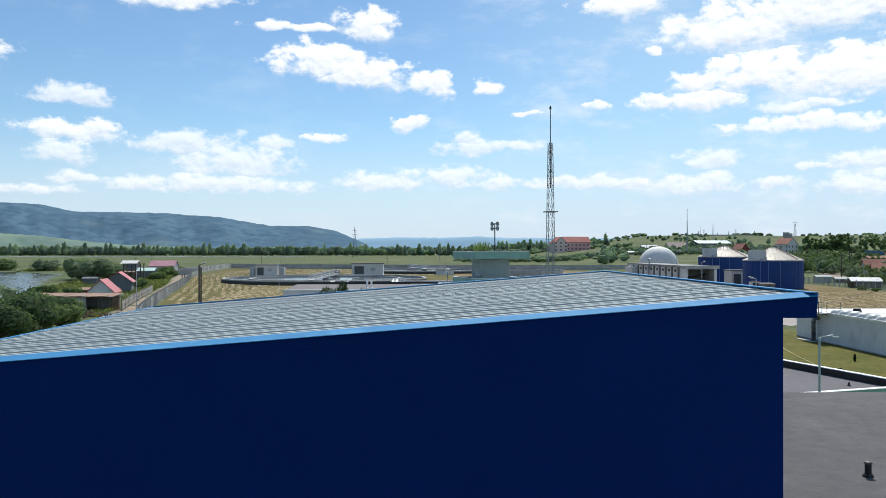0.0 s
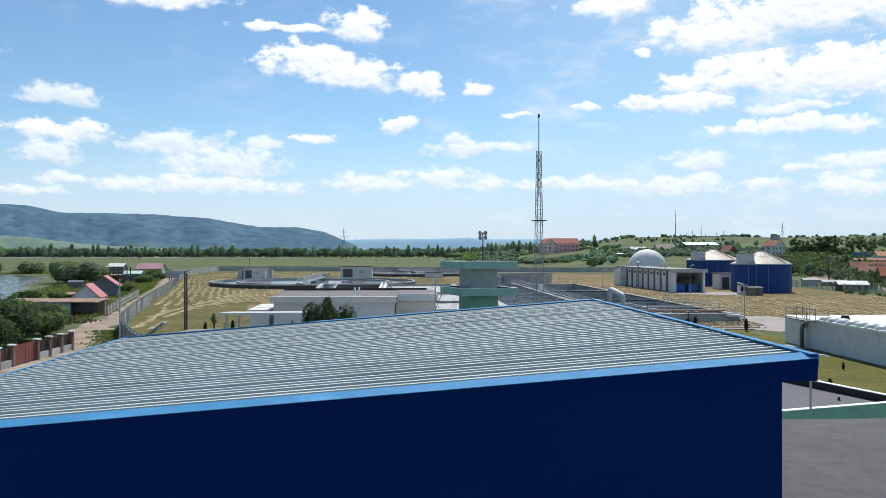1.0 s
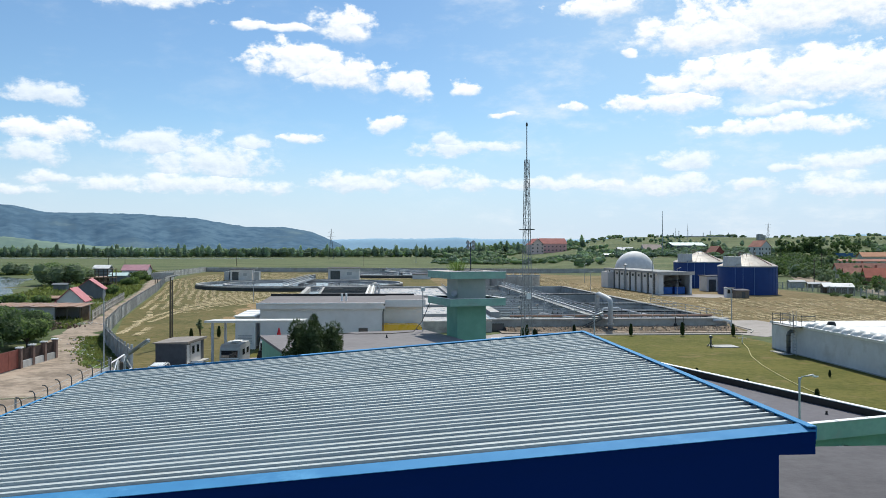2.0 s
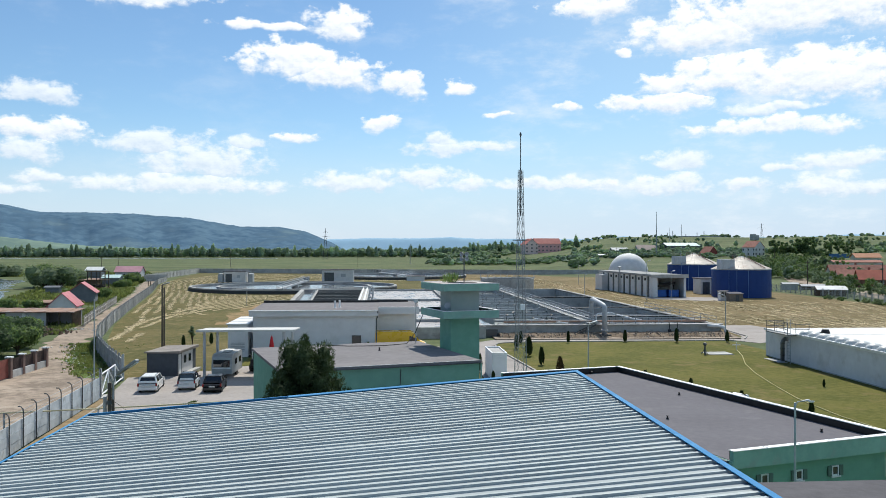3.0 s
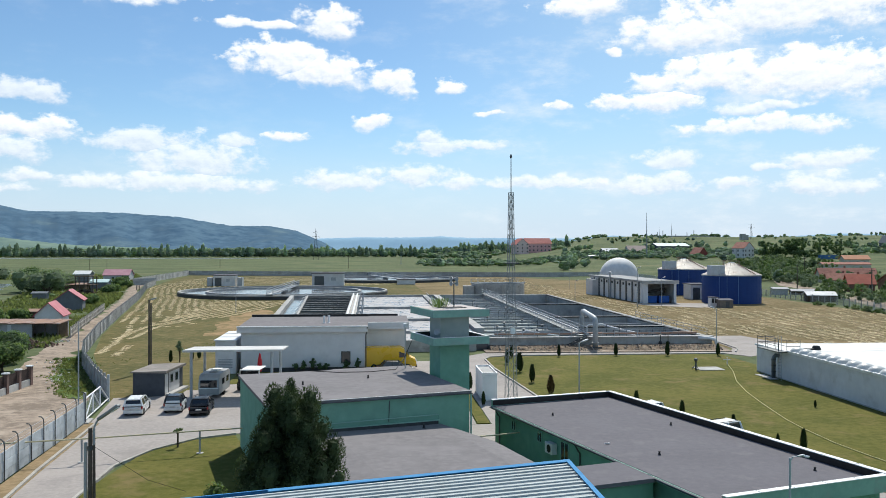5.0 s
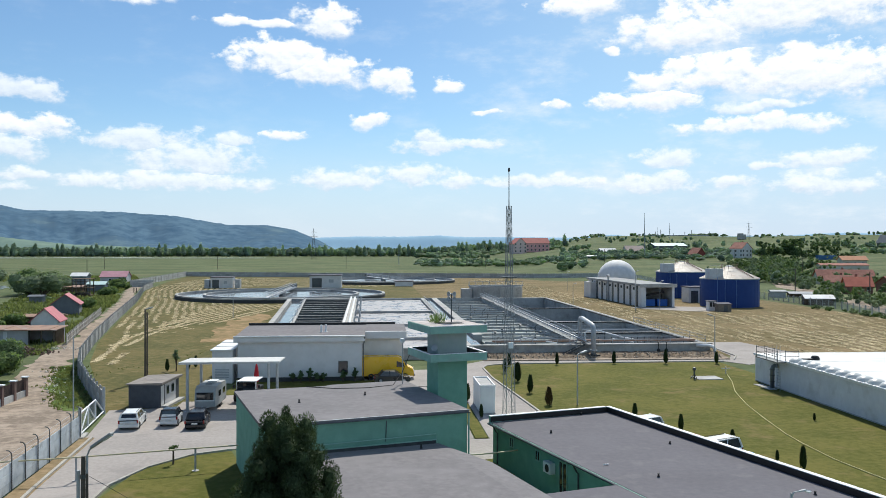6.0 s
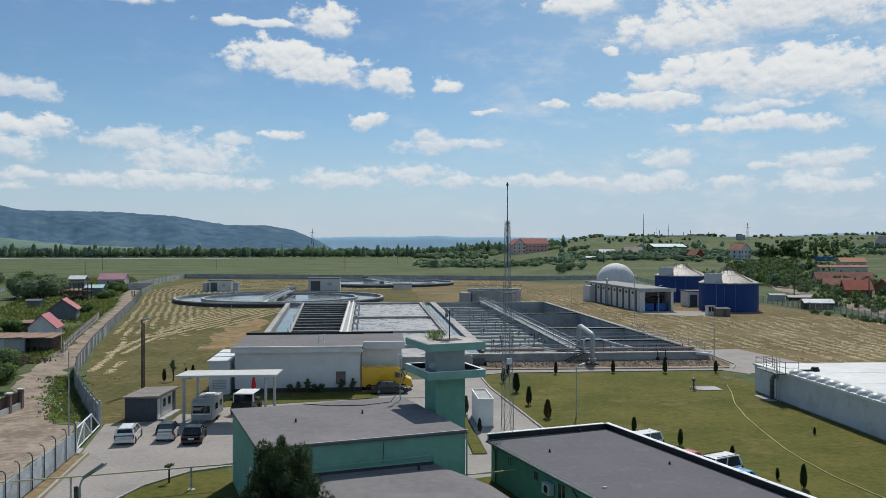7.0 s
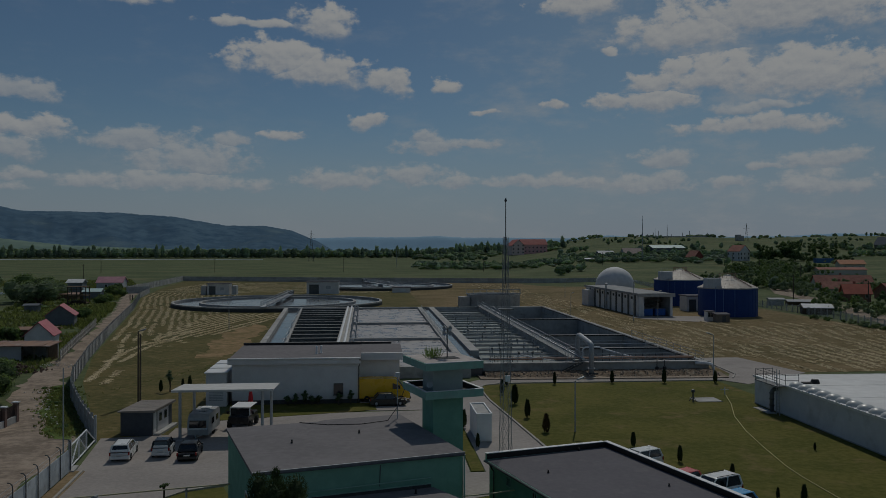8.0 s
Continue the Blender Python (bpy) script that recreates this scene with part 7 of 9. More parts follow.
def caravan():
    t = thing("caravan", "pale grey touring caravan with a wide front window", "caravan", pose(-14.3, 75.6, 0.05, 0, 0, -2) @ Matrix.Scale(0.8, 4))
    m = mat("caravan_panel", (0.4, 0.41, 0.41), (0.32, 0.33, 0.33), 0.5)
    w, ln = 2.1, 5.2
    prof = [(-ln / 2, 0.45), (-ln / 2 - 0.12, 1.3), (-ln / 2 + 0.12, 2.2), (-ln / 2 + 0.6, 2.5), (ln / 2 - 0.5, 2.5), (ln / 2 - 0.1, 2.2), (ln / 2, 1.2), (ln / 2 - 0.1, 0.45)]
    n = len(prof)
    verts = [(sx * w / 2, y, z) for sx in (-1, 1) for y, z in prof]
    faces = [tuple(range(n)), tuple(range(2 * n - 1, n - 1, -1))] + [(i, (i + 1) % n, n + (i + 1) % n, n + i) for i in range(n)]
    part("body", Geo().put(verts, faces), m, t)
    win = part("front_window", Geo().prism([(-0.85, -ln / 2 - 0.12), (0.85, -ln / 2 - 0.12), (0.85, -ln / 2 - 0.02), (-0.85, -ln / 2 - 0.02)], 1.2, 1.95).moved(Matrix.Translation((0, -0.01, 0))), M_CARGLASS, t)
    part("window_trim", Geo().box(-0.95, -ln / 2 - 0.1, 1.05, 0.95, -ln / 2 - 0.02, 1.17), M_WHITEMETAL, win)
    for y in (-1.2, 0.8):
        part("side_window", Geo().box(w / 2 + 0.003, y, 1.3, w / 2 + 0.03, y + 1.0, 1.9), M_CARGLASS, t)
    part("roof_hatch", Geo().box(-0.35, -0.9, 2.503, 0.35, -0.2, 2.62, 0.03), M_GALV, t)
    part("roof_box", Geo().box(-0.5, 0.6, 2.503, 0.5, 1.6, 2.64, 0.03), M_WHITEMETAL, t)
    part("stripe", Geo().box(w / 2 + 0.003, -ln / 2 + 0.1, 0.8, w / 2 + 0.012, ln / 2 - 0.2, 0.95), M_GALV, t)
    for sx in (-1, 1):
        part("wheel", Geo().lathe([(0.15, -0.1), (0.31, -0.1), (0.31, 0.1), (0.15, 0.1)], 16).moved(Matrix.Translation((sx * (w / 2 - 0.12), 0.1, 0.31)) @ Matrix.Rotation(radians(90), 4, "Y")), M_TYRE, t)
    part("drawbar", Geo().tube([(0.4, -ln / 2 + 0.1, 0.45), (0, -ln / 2 - 1.1, 0.45), (-0.4, -ln / 2 + 0.1, 0.45)], 0.05, 6), M_GALV, t)
    part("jockey_wheel", Geo().tube([(0, -ln / 2 - 1.0, 0.0), (0, -ln / 2 - 1.0, 0.7)], 0.05, 6), M_GALV, t)


caravan()


def jeep():
    t = thing("pickup", "dark off road car under the carport", "car", pose(-11.55, 78.6, 0.05, 0, 0, -6))
    part("body", Geo().box(-0.9, -1.6, 0.4, 0.9, 1.6, 1.1, 0.08), P_BLACK, t)
    part("windscreen", Geo().prism([(-0.8, -1.1), (0.8, -1.1), (0.8, -0.98), (-0.8, -0.98)], 1.103, 1.72), M_CARGLASS, t)
    part("screen_frame", Geo().box(-0.88, -1.12, 1.722, 0.88, -0.92, 1.82, 0.02).box(-0.88, -1.12, 1.103, -0.8, -0.95, 1.72).box(0.8, -1.12, 1.103, 0.88, -0.95, 1.72), M_WHITEMETAL, t)
    part("roof", Geo().box(-0.85, -0.9, 1.72, 0.85, 1.5, 1.8, 0.03), M_WHITEMETAL, t)
    for sx in (-1, 1):
        for y in (-1.05, 1.05):
            part("wheel", Geo().lathe([(0.15, -0.13), (0.38, -0.13), (0.38, 0.13), (0.15, 0.13)], 16).moved(Matrix.Translation((sx * 0.9, y, 0.38)) @ Matrix.Rotation(radians(90), 4, "Y")), M_TYRE, t)
        part("mirror", Geo().box(sx * 1.1 - 0.1, -1.0, 1.2, sx * 1.1 + 0.1, -0.9, 1.45, 0.02), M_BLACK, t)
    p = thing("folded_parasol", "closed red parasol beside the carport", "parasol", pose(-11.5, 82.6, 0))
    part("pole", Geo().tube([(0, 0, 0), (0, 0, 2.6)], 0.03, 6), M_GALV, p)
    part("cloth", Geo().lathe([(0.02, 2.7), (0.09, 2.55), (0.2, 1.9), (0.24, 1.2), (0.16, 0.95), (0.03, 0.95)], 10), mat("red_cloth", (0.55, 0.03, 0.04), rough=0.9), p)
    part("foot", Geo().lathe([(0.0, 0.1), (0.25, 0.08), (0.27, 0.0)], 12), M_CONCRETE, p)


jeep()


def yellow_van():
    t = thing("delivery_van", "yellow high roof delivery van", "van", pose(0.95, 89.4, 0.05, 0, 0, -90) @ Matrix.Scale(0.93, 4))
    w, ln = 2.0, 5.7
    prof = [(-ln / 2, 0.4), (-ln / 2, 2.35), (-ln / 2 + 0.12, 2.5), (ln / 2 - 1.75, 2.5), (ln / 2 - 1.35, 2.3), (ln / 2 - 0.75, 1.45), (ln / 2 - 0.1, 1.15), (ln / 2, 0.8), (ln / 2 - 0.02, 0.4)]
    n = len(prof)
    verts = [(sx * w / 2 * (0.94 if z > 2.2 else 1.0), y, z) for sx in (-1, 1) for y, z in prof]
    faces = [tuple(range(n)), tuple(range(2 * n - 1, n - 1, -1))] + [(i, (i + 1) % n, n + (i + 1) % n, n + i) for i in range(n)]
    part("body", Geo().put(verts, faces), P_YELLOW, t)
    part("windscreen", Geo().put([(-0.85, ln / 2 - 1.3, 2.22), (0.85, ln / 2 - 1.3, 2.22), (0.9, ln / 2 - 0.76, 1.5), (-0.9, ln / 2 - 0.76, 1.5),
                                  (-0.85, ln / 2 - 1.27, 2.24), (0.85, ln / 2 - 1.27, 2.24), (0.9, ln / 2 - 0.73, 1.52), (-0.9, ln / 2 - 0.73, 1.52)],
                                 [(0, 1, 2, 3), (7, 6, 5, 4), (0, 4, 5, 1), (2, 6, 7, 3), (1, 5, 6, 2), (3, 7, 4, 0)]), M_CARGLASS, t)
    for sx in (-1, 1):
        part("door_window", Geo().prism([(sx * (w / 2 + 0.003), ln / 2 - 1.9), (sx * (w / 2 + 0.02), ln / 2 - 1.9), (sx * (w / 2 + 0.02), ln / 2 - 1.1), (sx * (w / 2 + 0.003), ln / 2 - 1.1)], 1.4, [2.05, 2.05, 1.75, 1.75]), M_CARGLASS, t)
        for y in (-ln / 2 + 1.0, ln / 2 - 0.95):
            part("wheel", Geo().lathe([(0.15, -0.12), (0.34, -0.12), (0.34, 0.12), (0.15, 0.12)], 16).moved(Matrix.Translation((sx * (w / 2 - 0.08), y, 0.34)) @ Matrix.Rotation(radians(90), 4, "Y")), M_TYRE, t)
        part("mirror", Geo().box(sx * 1.12 - 0.1, ln / 2 - 1.2, 1.5, sx * 1.12 + 0.1, ln / 2 - 1.1, 1.85, 0.02), M_BLACK, t)
        part("head_lamp", Geo().box(sx * 0.75 - 0.15, ln / 2 - 0.12, 0.85, sx * 0.75 + 0.15, ln / 2 + 0.01, 1.08, 0.02), M_WHITEMETAL, t)
    part("bumper", Geo().box(-0.98, ln / 2 - 0.12, 0.3, 0.98, ln / 2 + 0.08, 0.6, 0.04), M_BLACK, t)


yellow_van()


# ---------------------------------------------------------------- plants
def leaf_cloud(rng, blobs, n, size, flat_bias=0.3):
    """n leaf clumps, each a bent pair of faces, near the skins of the given blobs (centre, radii)."""
    verts, faces = [], []
    weight = [b[1][0] * b[1][1] + b[1][2] * b[1][0] for b in blobs]
    total = sum(weight)
    for (c, r), w in zip(blobs, weight):
        for _ in range(max(3, int(n * w / total))):
            while True:
                d = Vector((rng.uniform(-1, 1), rng.uniform(-1, 1), rng.uniform(-1, 1)))
                if 0.05 < d.length < 1:
                    break
            d.normalize()
            k = rng.uniform(0.62, 1.06)
            p = Vector((c[0] + d.x * r[0] * k, c[1] + d.y * r[1] * k, c[2] + d.z * r[2] * k))
            nrm = (d + Vector((rng.uniform(-1, 1), rng.uniform(-1, 1), rng.uniform(-0.6, 1))) * 0.7).normalized()
            u = nrm.orthogonal().normalized()
            u = (Matrix.Rotation(rng.uniform(0, 6.28), 3, nrm) @ u)
            v = nrm.cross(u)
            s = size * rng.uniform(0.6, 1.4)
            i = len(verts)
            verts += [tuple(p - u * s), tuple(p - v * s * 0.6 + nrm * s * 0.12), tuple(p + u * s), tuple(p + v * s * 0.6 + nrm * s * 0.12)]
            faces.append((i, i + 1, i + 2, i + 3))
    return verts, faces


def core(rng, c, r, share):
    """A lumpy closed body inside the leaves, so that no sky shows through the middle of a crown."""
    verts, faces, n, m = [], [], 7, 4
    for j in range(m + 1):
        b = math.pi * j / m
        for i in range(n):
            a = 6.283 * i / n + 0.4 * j
            k = share * rng.uniform(0.78, 1.12)
            verts.append((c[0] + r[0] * k * math.sin(b) * math.cos(a), c[1] + r[1] * k * math.sin(b) * math.sin(a), c[2] - r[2] * k * math.cos(b)))
    for j in range(m):
        faces += [(j * n + i, j * n + (i + 1) % n, (j + 1) * n + (i + 1) % n, (j + 1) * n + i) for i in range(n)]
    return verts, faces


def broad_tree(name, m, h, r, trunk, n, size, material, seed, label, category="tree", lobes=7, squash=0.8):
    rng = random.Random(seed)
    t = thing(name, label, category, m)
    g = Geo().tube([(0, 0, -0.1), (0.04 * h * rng.uniform(-1, 1), 0, trunk), (0, 0, h * 0.75)], [0.05 * r + 0.05, 0.035 * r + 0.04, 0.02], 8)
    blobs = []
    for k in range(lobes):
        a = 6.283 * k / lobes + rng.uniform(-0.4, 0.4)
        q = r * rng.uniform(0.35, 0.65)
        z = trunk + (h - trunk) * rng.uniform(0.25, 0.7)
        b = r * rng.uniform(0.38, 0.58)
        c = (q * math.cos(a), q * math.sin(a), z)
        blobs.append((c, (b, b, b * squash)))
        g.tube([(0, 0, trunk * 0.8), (c[0] * 0.6, c[1] * 0.6, trunk * 0.4 + z * 0.6), c], [0.03 * r + 0.02, 0.02 * r + 0.01, 0.01], 5)
    blobs.append(((0, 0, h - r * 0.45), (r * 0.5, r * 0.5, r * 0.5)))
    blobs.append(((0, 0, (trunk + h) / 2), (r * 0.7, r * 0.7, (h - trunk) * 0.38)))
    part("trunk", g, M_BARK, t)
    v, f = leaf_cloud(rng, blobs, n, size)
    for c, q in blobs:
        cv, cf = core(rng, c, q, 0.72)
        f += [tuple(len(v) + i for i in face) for face in cf]
        v += cv
    part("crown", fast_mesh("crown", v, f, material), None, t)
    return t


def pine():
    """Young pine with upright tufts, between the camera and the green hall."""
    rng = random.Random(11)
    t = thing("pine_tree", "young dark green pine with upright tufts", "tree", pose(-3.75, 36.4, 0))
    H = 7.5
    part("trunk", Geo().tube([(0, 0, 0), (0.05, 0, 3.5), (0, 0.05, 7.0)], [0.16, 0.1, 0.02], 8), M_BARK, t)
    limbs, blobs = Geo(), []
    for k in range(58):
        z = 0.7 + 5.7 * (k / 58) ** 0.9
        reach = (2.45 * (1 - (z / H) ** 1.8) ** 0.9 + 0.05) * rng.uniform(0.75, 1.08)
        a = k * 2.4 + rng.uniform(-0.4, 0.4)
        tip = Vector((reach * math.cos(a), reach * math.sin(a), z + 0.1 + 0.12 * reach))
        limbs.tube([(0, 0, z - 0.2), tuple(tip * 0.55 + Vector((0, 0, z * 0.45 - 0.15))), tuple(tip)], [0.05, 0.03, 0.012], 4)
        w = 0.31 + 0.26 * (1 - z / H) + rng.uniform(-0.06, 0.08)
        blobs.append((tuple(tip * 0.9 + Vector((0, 0, z * 0.1 + 0.25))), (w, w, w * 1.5)))
        if reach > 1.0:
            blobs.append((tuple(tip * 0.5 + Vector((0, 0, z * 0.5 + 0.3))), (w, w, w * 1.3)))
    blobs += [((0, 0, 3.0), (1.15, 1.15, 2.4)), ((-2.15, -0.7, 2.2), (0.5, 0.5, 0.9)), ((-1.75, -0.9, 2.9), (0.5, 0.5, 0.8)), ((2.1, -0.6, 1.9), (0.55, 0.55, 0.8)), ((0.02, 0.03, 6.5), (0.3, 0.3, 0.75)), ((0.0, 0.03, 7.05), (0.14, 0.14, 0.45)), ((0.2, 0.1, 6.3), (0.24, 0.24, 0.6)), ((-0.2, 0, 6.1), (0.25, 0.25, 0.6))]
    verts, faces = leaf_cloud(rng, blobs, 30000, 0.052)
    for c, q in blobs:
        cv, cf = core(rng, c, q, 0.7)
        faces += [tuple(len(verts) + i for i in face) for face in cf]
        verts += cv
    for c, q in blobs:                      # upright needle candles over each tuft
        for _ in range(300):
            d = Vector((rng.gauss(0, 1), rng.gauss(0, 1), rng.gauss(0.4, 0.8))).normalized()
            b = Vector(c) + Vector((d.x * q[0], d.y * q[1], d.z * q[2])) * 0.92
            d = (d * 0.9 + Vector((0, 0, 0.55)) + Vector((rng.gauss(0, 0.4), rng.gauss(0, 0.4), 0))).normalized()
            s = Matrix.Rotation(rng.uniform(0, 6.28), 3, d) @ (d.orthogonal().normalized() * 0.013)
            ln = rng.uniform(0.06, 0.17)
            i = len(verts)
            verts += [tuple(b - s), tuple(b + s), tuple(b + d * ln + s * 0.4), tuple(b + d * ln - s * 0.4)]
            faces.append((i, i + 1, i + 2, i + 3))
    part("branchwork", limbs, M_BARK, t)
    part("needles", fast_mesh("needles", verts, faces, M_NEEDLE), None, t)


pine()


def thuja_mesh(seed, h, r, material):
    rng = random.Random(seed)
    verts, faces = [], []
    for _ in range(520):
        z = h * rng.random() ** 0.8
        q = 0.9 * r * min(1.0, 0.55 + z / h * 1.6) * (1 - (z / h) ** 2.4) + 0.03
        a = rng.uniform(0, 6.283)
        p = Vector((q * math.cos(a) * rng.uniform(0.75, 1.1), q * math.sin(a) * rng.uniform(0.75, 1.1), z + 0.04))
        d = Vector((math.cos(a) * 0.45, math.sin(a) * 0.45, 1)).normalized()
        s = Vector((-math.sin(a), math.cos(a), 0)) * rng.uniform(0.03, 0.07)
        ln = rng.uniform(0.12, 0.26)
        i = len(verts)
        verts += [tuple(p - s), tuple(p + s), tuple(p + d * ln + s * 0.3), tuple(p + d * ln - s * 0.3)]
        faces.append((i, i + 1, i + 2, i + 3))
    return fast_mesh("foliage", verts, faces, material)


M_THUJABROWN = mat("thuja_browned", (0.09, 0.055, 0.025), (0.05, 0.045, 0.018), 0.85, s1=4.0, s2=1.0, amount=0.8, spec=0.2)
first = None
for k, (x, y, h) in enumerate([(13.95, 86.1, 1.6), (14.0, 79.6, 1.4), (14.95, 97.0, 1.2), (20.6, 97.4, 1.15), (27.4, 97.6, 1.2), (33.4, 97.1, 1.35), (39.3, 96.6, 1.2), (20.2, 68.1, 0.95), (22.1, 63.3, 1.0),
                               (23.8, 58.4, 0.95), (25.5, 52.4, 1.2), (24.9, 54.4, 0.6), (-23.1, 96.2, 1.1), (-21.1, 97.6, 1.0), (-20.6, 98.8, 1.1), (7.7, 76.0, 1.3), (8.0, 68.9, 0.9), (33.8, 65.8, 0.5), (13.6, 91.8, 1.3)]):
    if first is None:
        first = thing("thuja", "small dark green columnar thuja", "shrub", pose(x, y, 0.05), group="thuja shrubs")
        part("foliage", thuja_mesh(3, 1.0, 0.2, M_THUJA), None, first)
        part("stem", Geo().tube([(0, 0, 0), (0, 0, 0.9)], 0.02, 5), M_BARK, first)
        first.scale = (h * 1.0, h * 1.0, h)
        first.rotation_euler = (0, 0, 0)
    else:
        ob = copy_thing(first, pose(x, y, 0.05, 0, 0, 70 * k))
        ob.scale = (h * (0.7 + 0.25 * ((k * 37) % 10) / 10), h * 0.8, h)
t = thing("thuja", "browned dying columnar thuja", "shrub", pose(14.46, 73.6, 0.05), group="thuja shrubs")
part("foliage", thuja_mesh(8, 1.4, 0.32, M_THUJABROWN), None, t)
part("stem", Geo().tube([(0, 0, 0), (0, 0, 1.2)], 0.03, 5), M_BARK, t)

broad_tree("climbing_shrub", pose(21.5, 37.4, 0.05), 2.05, 0.55, 0.5, 500, 0.09, M_LEAF, 8, "leafy shrub at the corner of the green block", "shrub", lobes=5)
broad_tree("garden_shrub", pose(-7.3, 40.0, 0.05), 2.5, 1.0, 0.3, 1600, 0.07, M_LEAF, 9, "green leafy shrub beside the pine", "shrub", lobes=6)
broad_tree("sapling", pose(-12.9, 56.9, 0.05), 1.2, 0.3, 0.95, 90, 0.05, M_LEAF, 5, "slim young tree with a small round crown", lobes=4)
broad_tree("sapling", pose(-22.2, 96.4, 0.02), 2.4, 0.5, 0.9, 160, 0.08, M_LEAFPALE, 6, "slim pale young tree in the hay field", lobes=4)
for k, (x, y) in enumerate([(-8.6, 87.4), (-7.8, 87.3), (-6.9, 87.5), (-6.2, 87.4), (-3.6, 87.4), (-2.4, 87.4), (-5.6, 87.4)]):
    broad_tree("flower_shrub", pose(x, y, 0.05), 1.0 + 0.25 * (k % 3), 0.42, 0.2, 150, 0.07, M_LEAFDARK, 30 + k, "small dark shrub against the white wall", "shrub", 4)

# trees and bushes on the left, by the road and the pond
for k, (x, y, h, r, material) in enumerate([(-39.5, 86.0, 4.6, 3.2, M_LEAFDARK), (-42.5, 91.5, 4.8, 3.2, M_LEAFDARK), (-39.0, 79.0, 4.0, 2.8, M_LEAFDARK), (-44.5, 84.0, 5.0, 3.2, M_LEAF), (-38.2, 72.0, 3.8, 2.4, M_LEAFDARK),
                                            (-38.4, 90.5, 3.0, 2.4, M_LEAF), (-41.0, 97.0, 3.4, 2.6, M_LEAFDARK), (-44.5, 104.0, 2.6, 2.6, M_LEAF), (-50.0, 100.0, 5.0, 3.2, M_LEAFPALE), (-56.0, 108.0, 4.5, 3.2, M_LEAFPALE), (-48, 92, 4.5, 3, M_LEAFDARK)]):
    broad_tree("garden_tree", pose(x, y, 0), h, r, 0.8, 3800, 0.14, material, 50 + k, "dense leafy garden tree behind the fence" if material is not M_LEAFPALE else "pale leafy tree behind the garden")
for k, (x, y, h, r, material) in enumerate([(-66.5, 147, 2.2, 2.4, M_LEAF), (-62, 150, 2.0, 2.2, M_LEAF), 
                                            (-92, 238, 6.6, 6.0, M_LEAFPALE), (-99, 246, 6.4, 6.0, M_LEAFPALE), (-103, 254, 5.0, 5.0, M_LEAFPALE), (-98, 262, 5.6, 5.0, M_LEAFPALE), (-112, 300, 5.0, 5.5, M_LEAFPALE), (-125, 322, 5.0, 6.0, M_LEAF),
                                            (-140, 345, 5.0, 7.0, M_LEAF), (-160, 358, 5.0, 7.0, M_LEAFPALE), (-185, 370, 4.0, 7.0, M_LEAF), (-215, 372, 4, 7, M_LEAF), (-76, 240, 2.4, 2.2, M_LEAF), (-79, 252, 2.2, 2.6, M_LEAF), (-84, 282, 2.4, 2.6, M_LEAF),
                                            (-90, 296, 2.6, 3.0, M_LEAF), (-94, 310, 2.6, 3.0, M_LEAFDARK), (-66, 196, 2.0, 2.0, M_LEAF), (-62, 122, 3.2, 3.0, M_LEAFPALE), (-68, 132, 3.8, 3.8, M_LEAFPALE), (-61, 138, 3.0, 2.6, M_LEAF)]):
    broad_tree("bush", pose(x, y, 0), h, r, 0.4, 1500, 0.26, material, 90 + k,
               "pale willow bush at the pond's edge" if material is M_LEAFPALE else "green bush in the rough ground by the pond", "bush")


def scatter(name, spots, material, label, category, seed, leaves, shape):
    """Many far trees in one mesh: spots of x, y, height, radius."""
    rng = random.Random(seed)
    verts, faces = [], []
    for x, y, h, r in spots:
        z = land(x, y)
        if shape == "tall":
            blobs = [((x, y, z + h * 0.55), (r * 0.34, r * 0.34, h * 0.46)), ((x + r * 0.1, y, z + h * 0.3), (r * 0.42, r * 0.42, h * 0.28))]
        elif shape == "lobed":
            blobs = []
            for _ in range(9):
                a, q, up = rng.uniform(0, 6.28), r * rng.random() ** 0.6, rng.uniform(0.22, 0.88)
                b = r * rng.uniform(0.3, 0.5) * (1.15 - 0.5 * up)
                blobs.append(((x + q * math.cos(a) * (1.1 - 0.5 * up), y + q * math.sin(a), z + h * up), (b, b, b * rng.uniform(0.7, 1.1))))
        else:
            blobs = [((x, y, z + h * 0.55), (r, r, h * 0.45)), ((x + r * rng.uniform(-0.7, 0.7), y, z + h * 0.35), (r * 0.8, r * 0.8, h * 0.36)), ((x + r * rng.uniform(-0.5, 0.5), y, z + h * 0.72), (r * 0.5, r * 0.5, h * 0.3))]
        v, f = leaf_cloud(rng, blobs, leaves, max(0.1, h * (0.036 if shape == "lobed" else 0.05)))
        for c, q in blobs:
            cv, cf = core(rng, c, q, 0.6 if shape == "lobed" else 0.84)
            f += [tuple(len(v) + i for i in face) for face in cf]
            v += cv
        k = len(verts)
        verts += v
        faces += [tuple(k + i for i in q) for q in f]
    ob = new(name, fast_mesh(name, verts, faces, material))
    return tagged(ob, label, category, kind="stuff")


rng = random.Random(21)
belt, poplars = [], []
x = -1000.0
while x < 330:
    for row_y in (1390, 1410, 1436):
        belt.append((x + rng.uniform(-4, 4), row_y + rng.uniform(-8, 8), rng.uniform(11, 18), rng.uniform(6, 9)))
    if rng.random() < 0.4:
        poplars.append((x + rng.uniform(-3, 3), 1380 + rng.uniform(-6, 10), rng.uniform(18, 25), rng.uniform(10, 15)))
    x += rng.uniform(5, 9)
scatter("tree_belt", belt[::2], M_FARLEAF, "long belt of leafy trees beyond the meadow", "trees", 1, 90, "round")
scatter("willow_belt", belt[1::2], M_FARLEAFPALE, "pale willows among the belt of trees, haze painted in", "trees", 11, 90, "round")
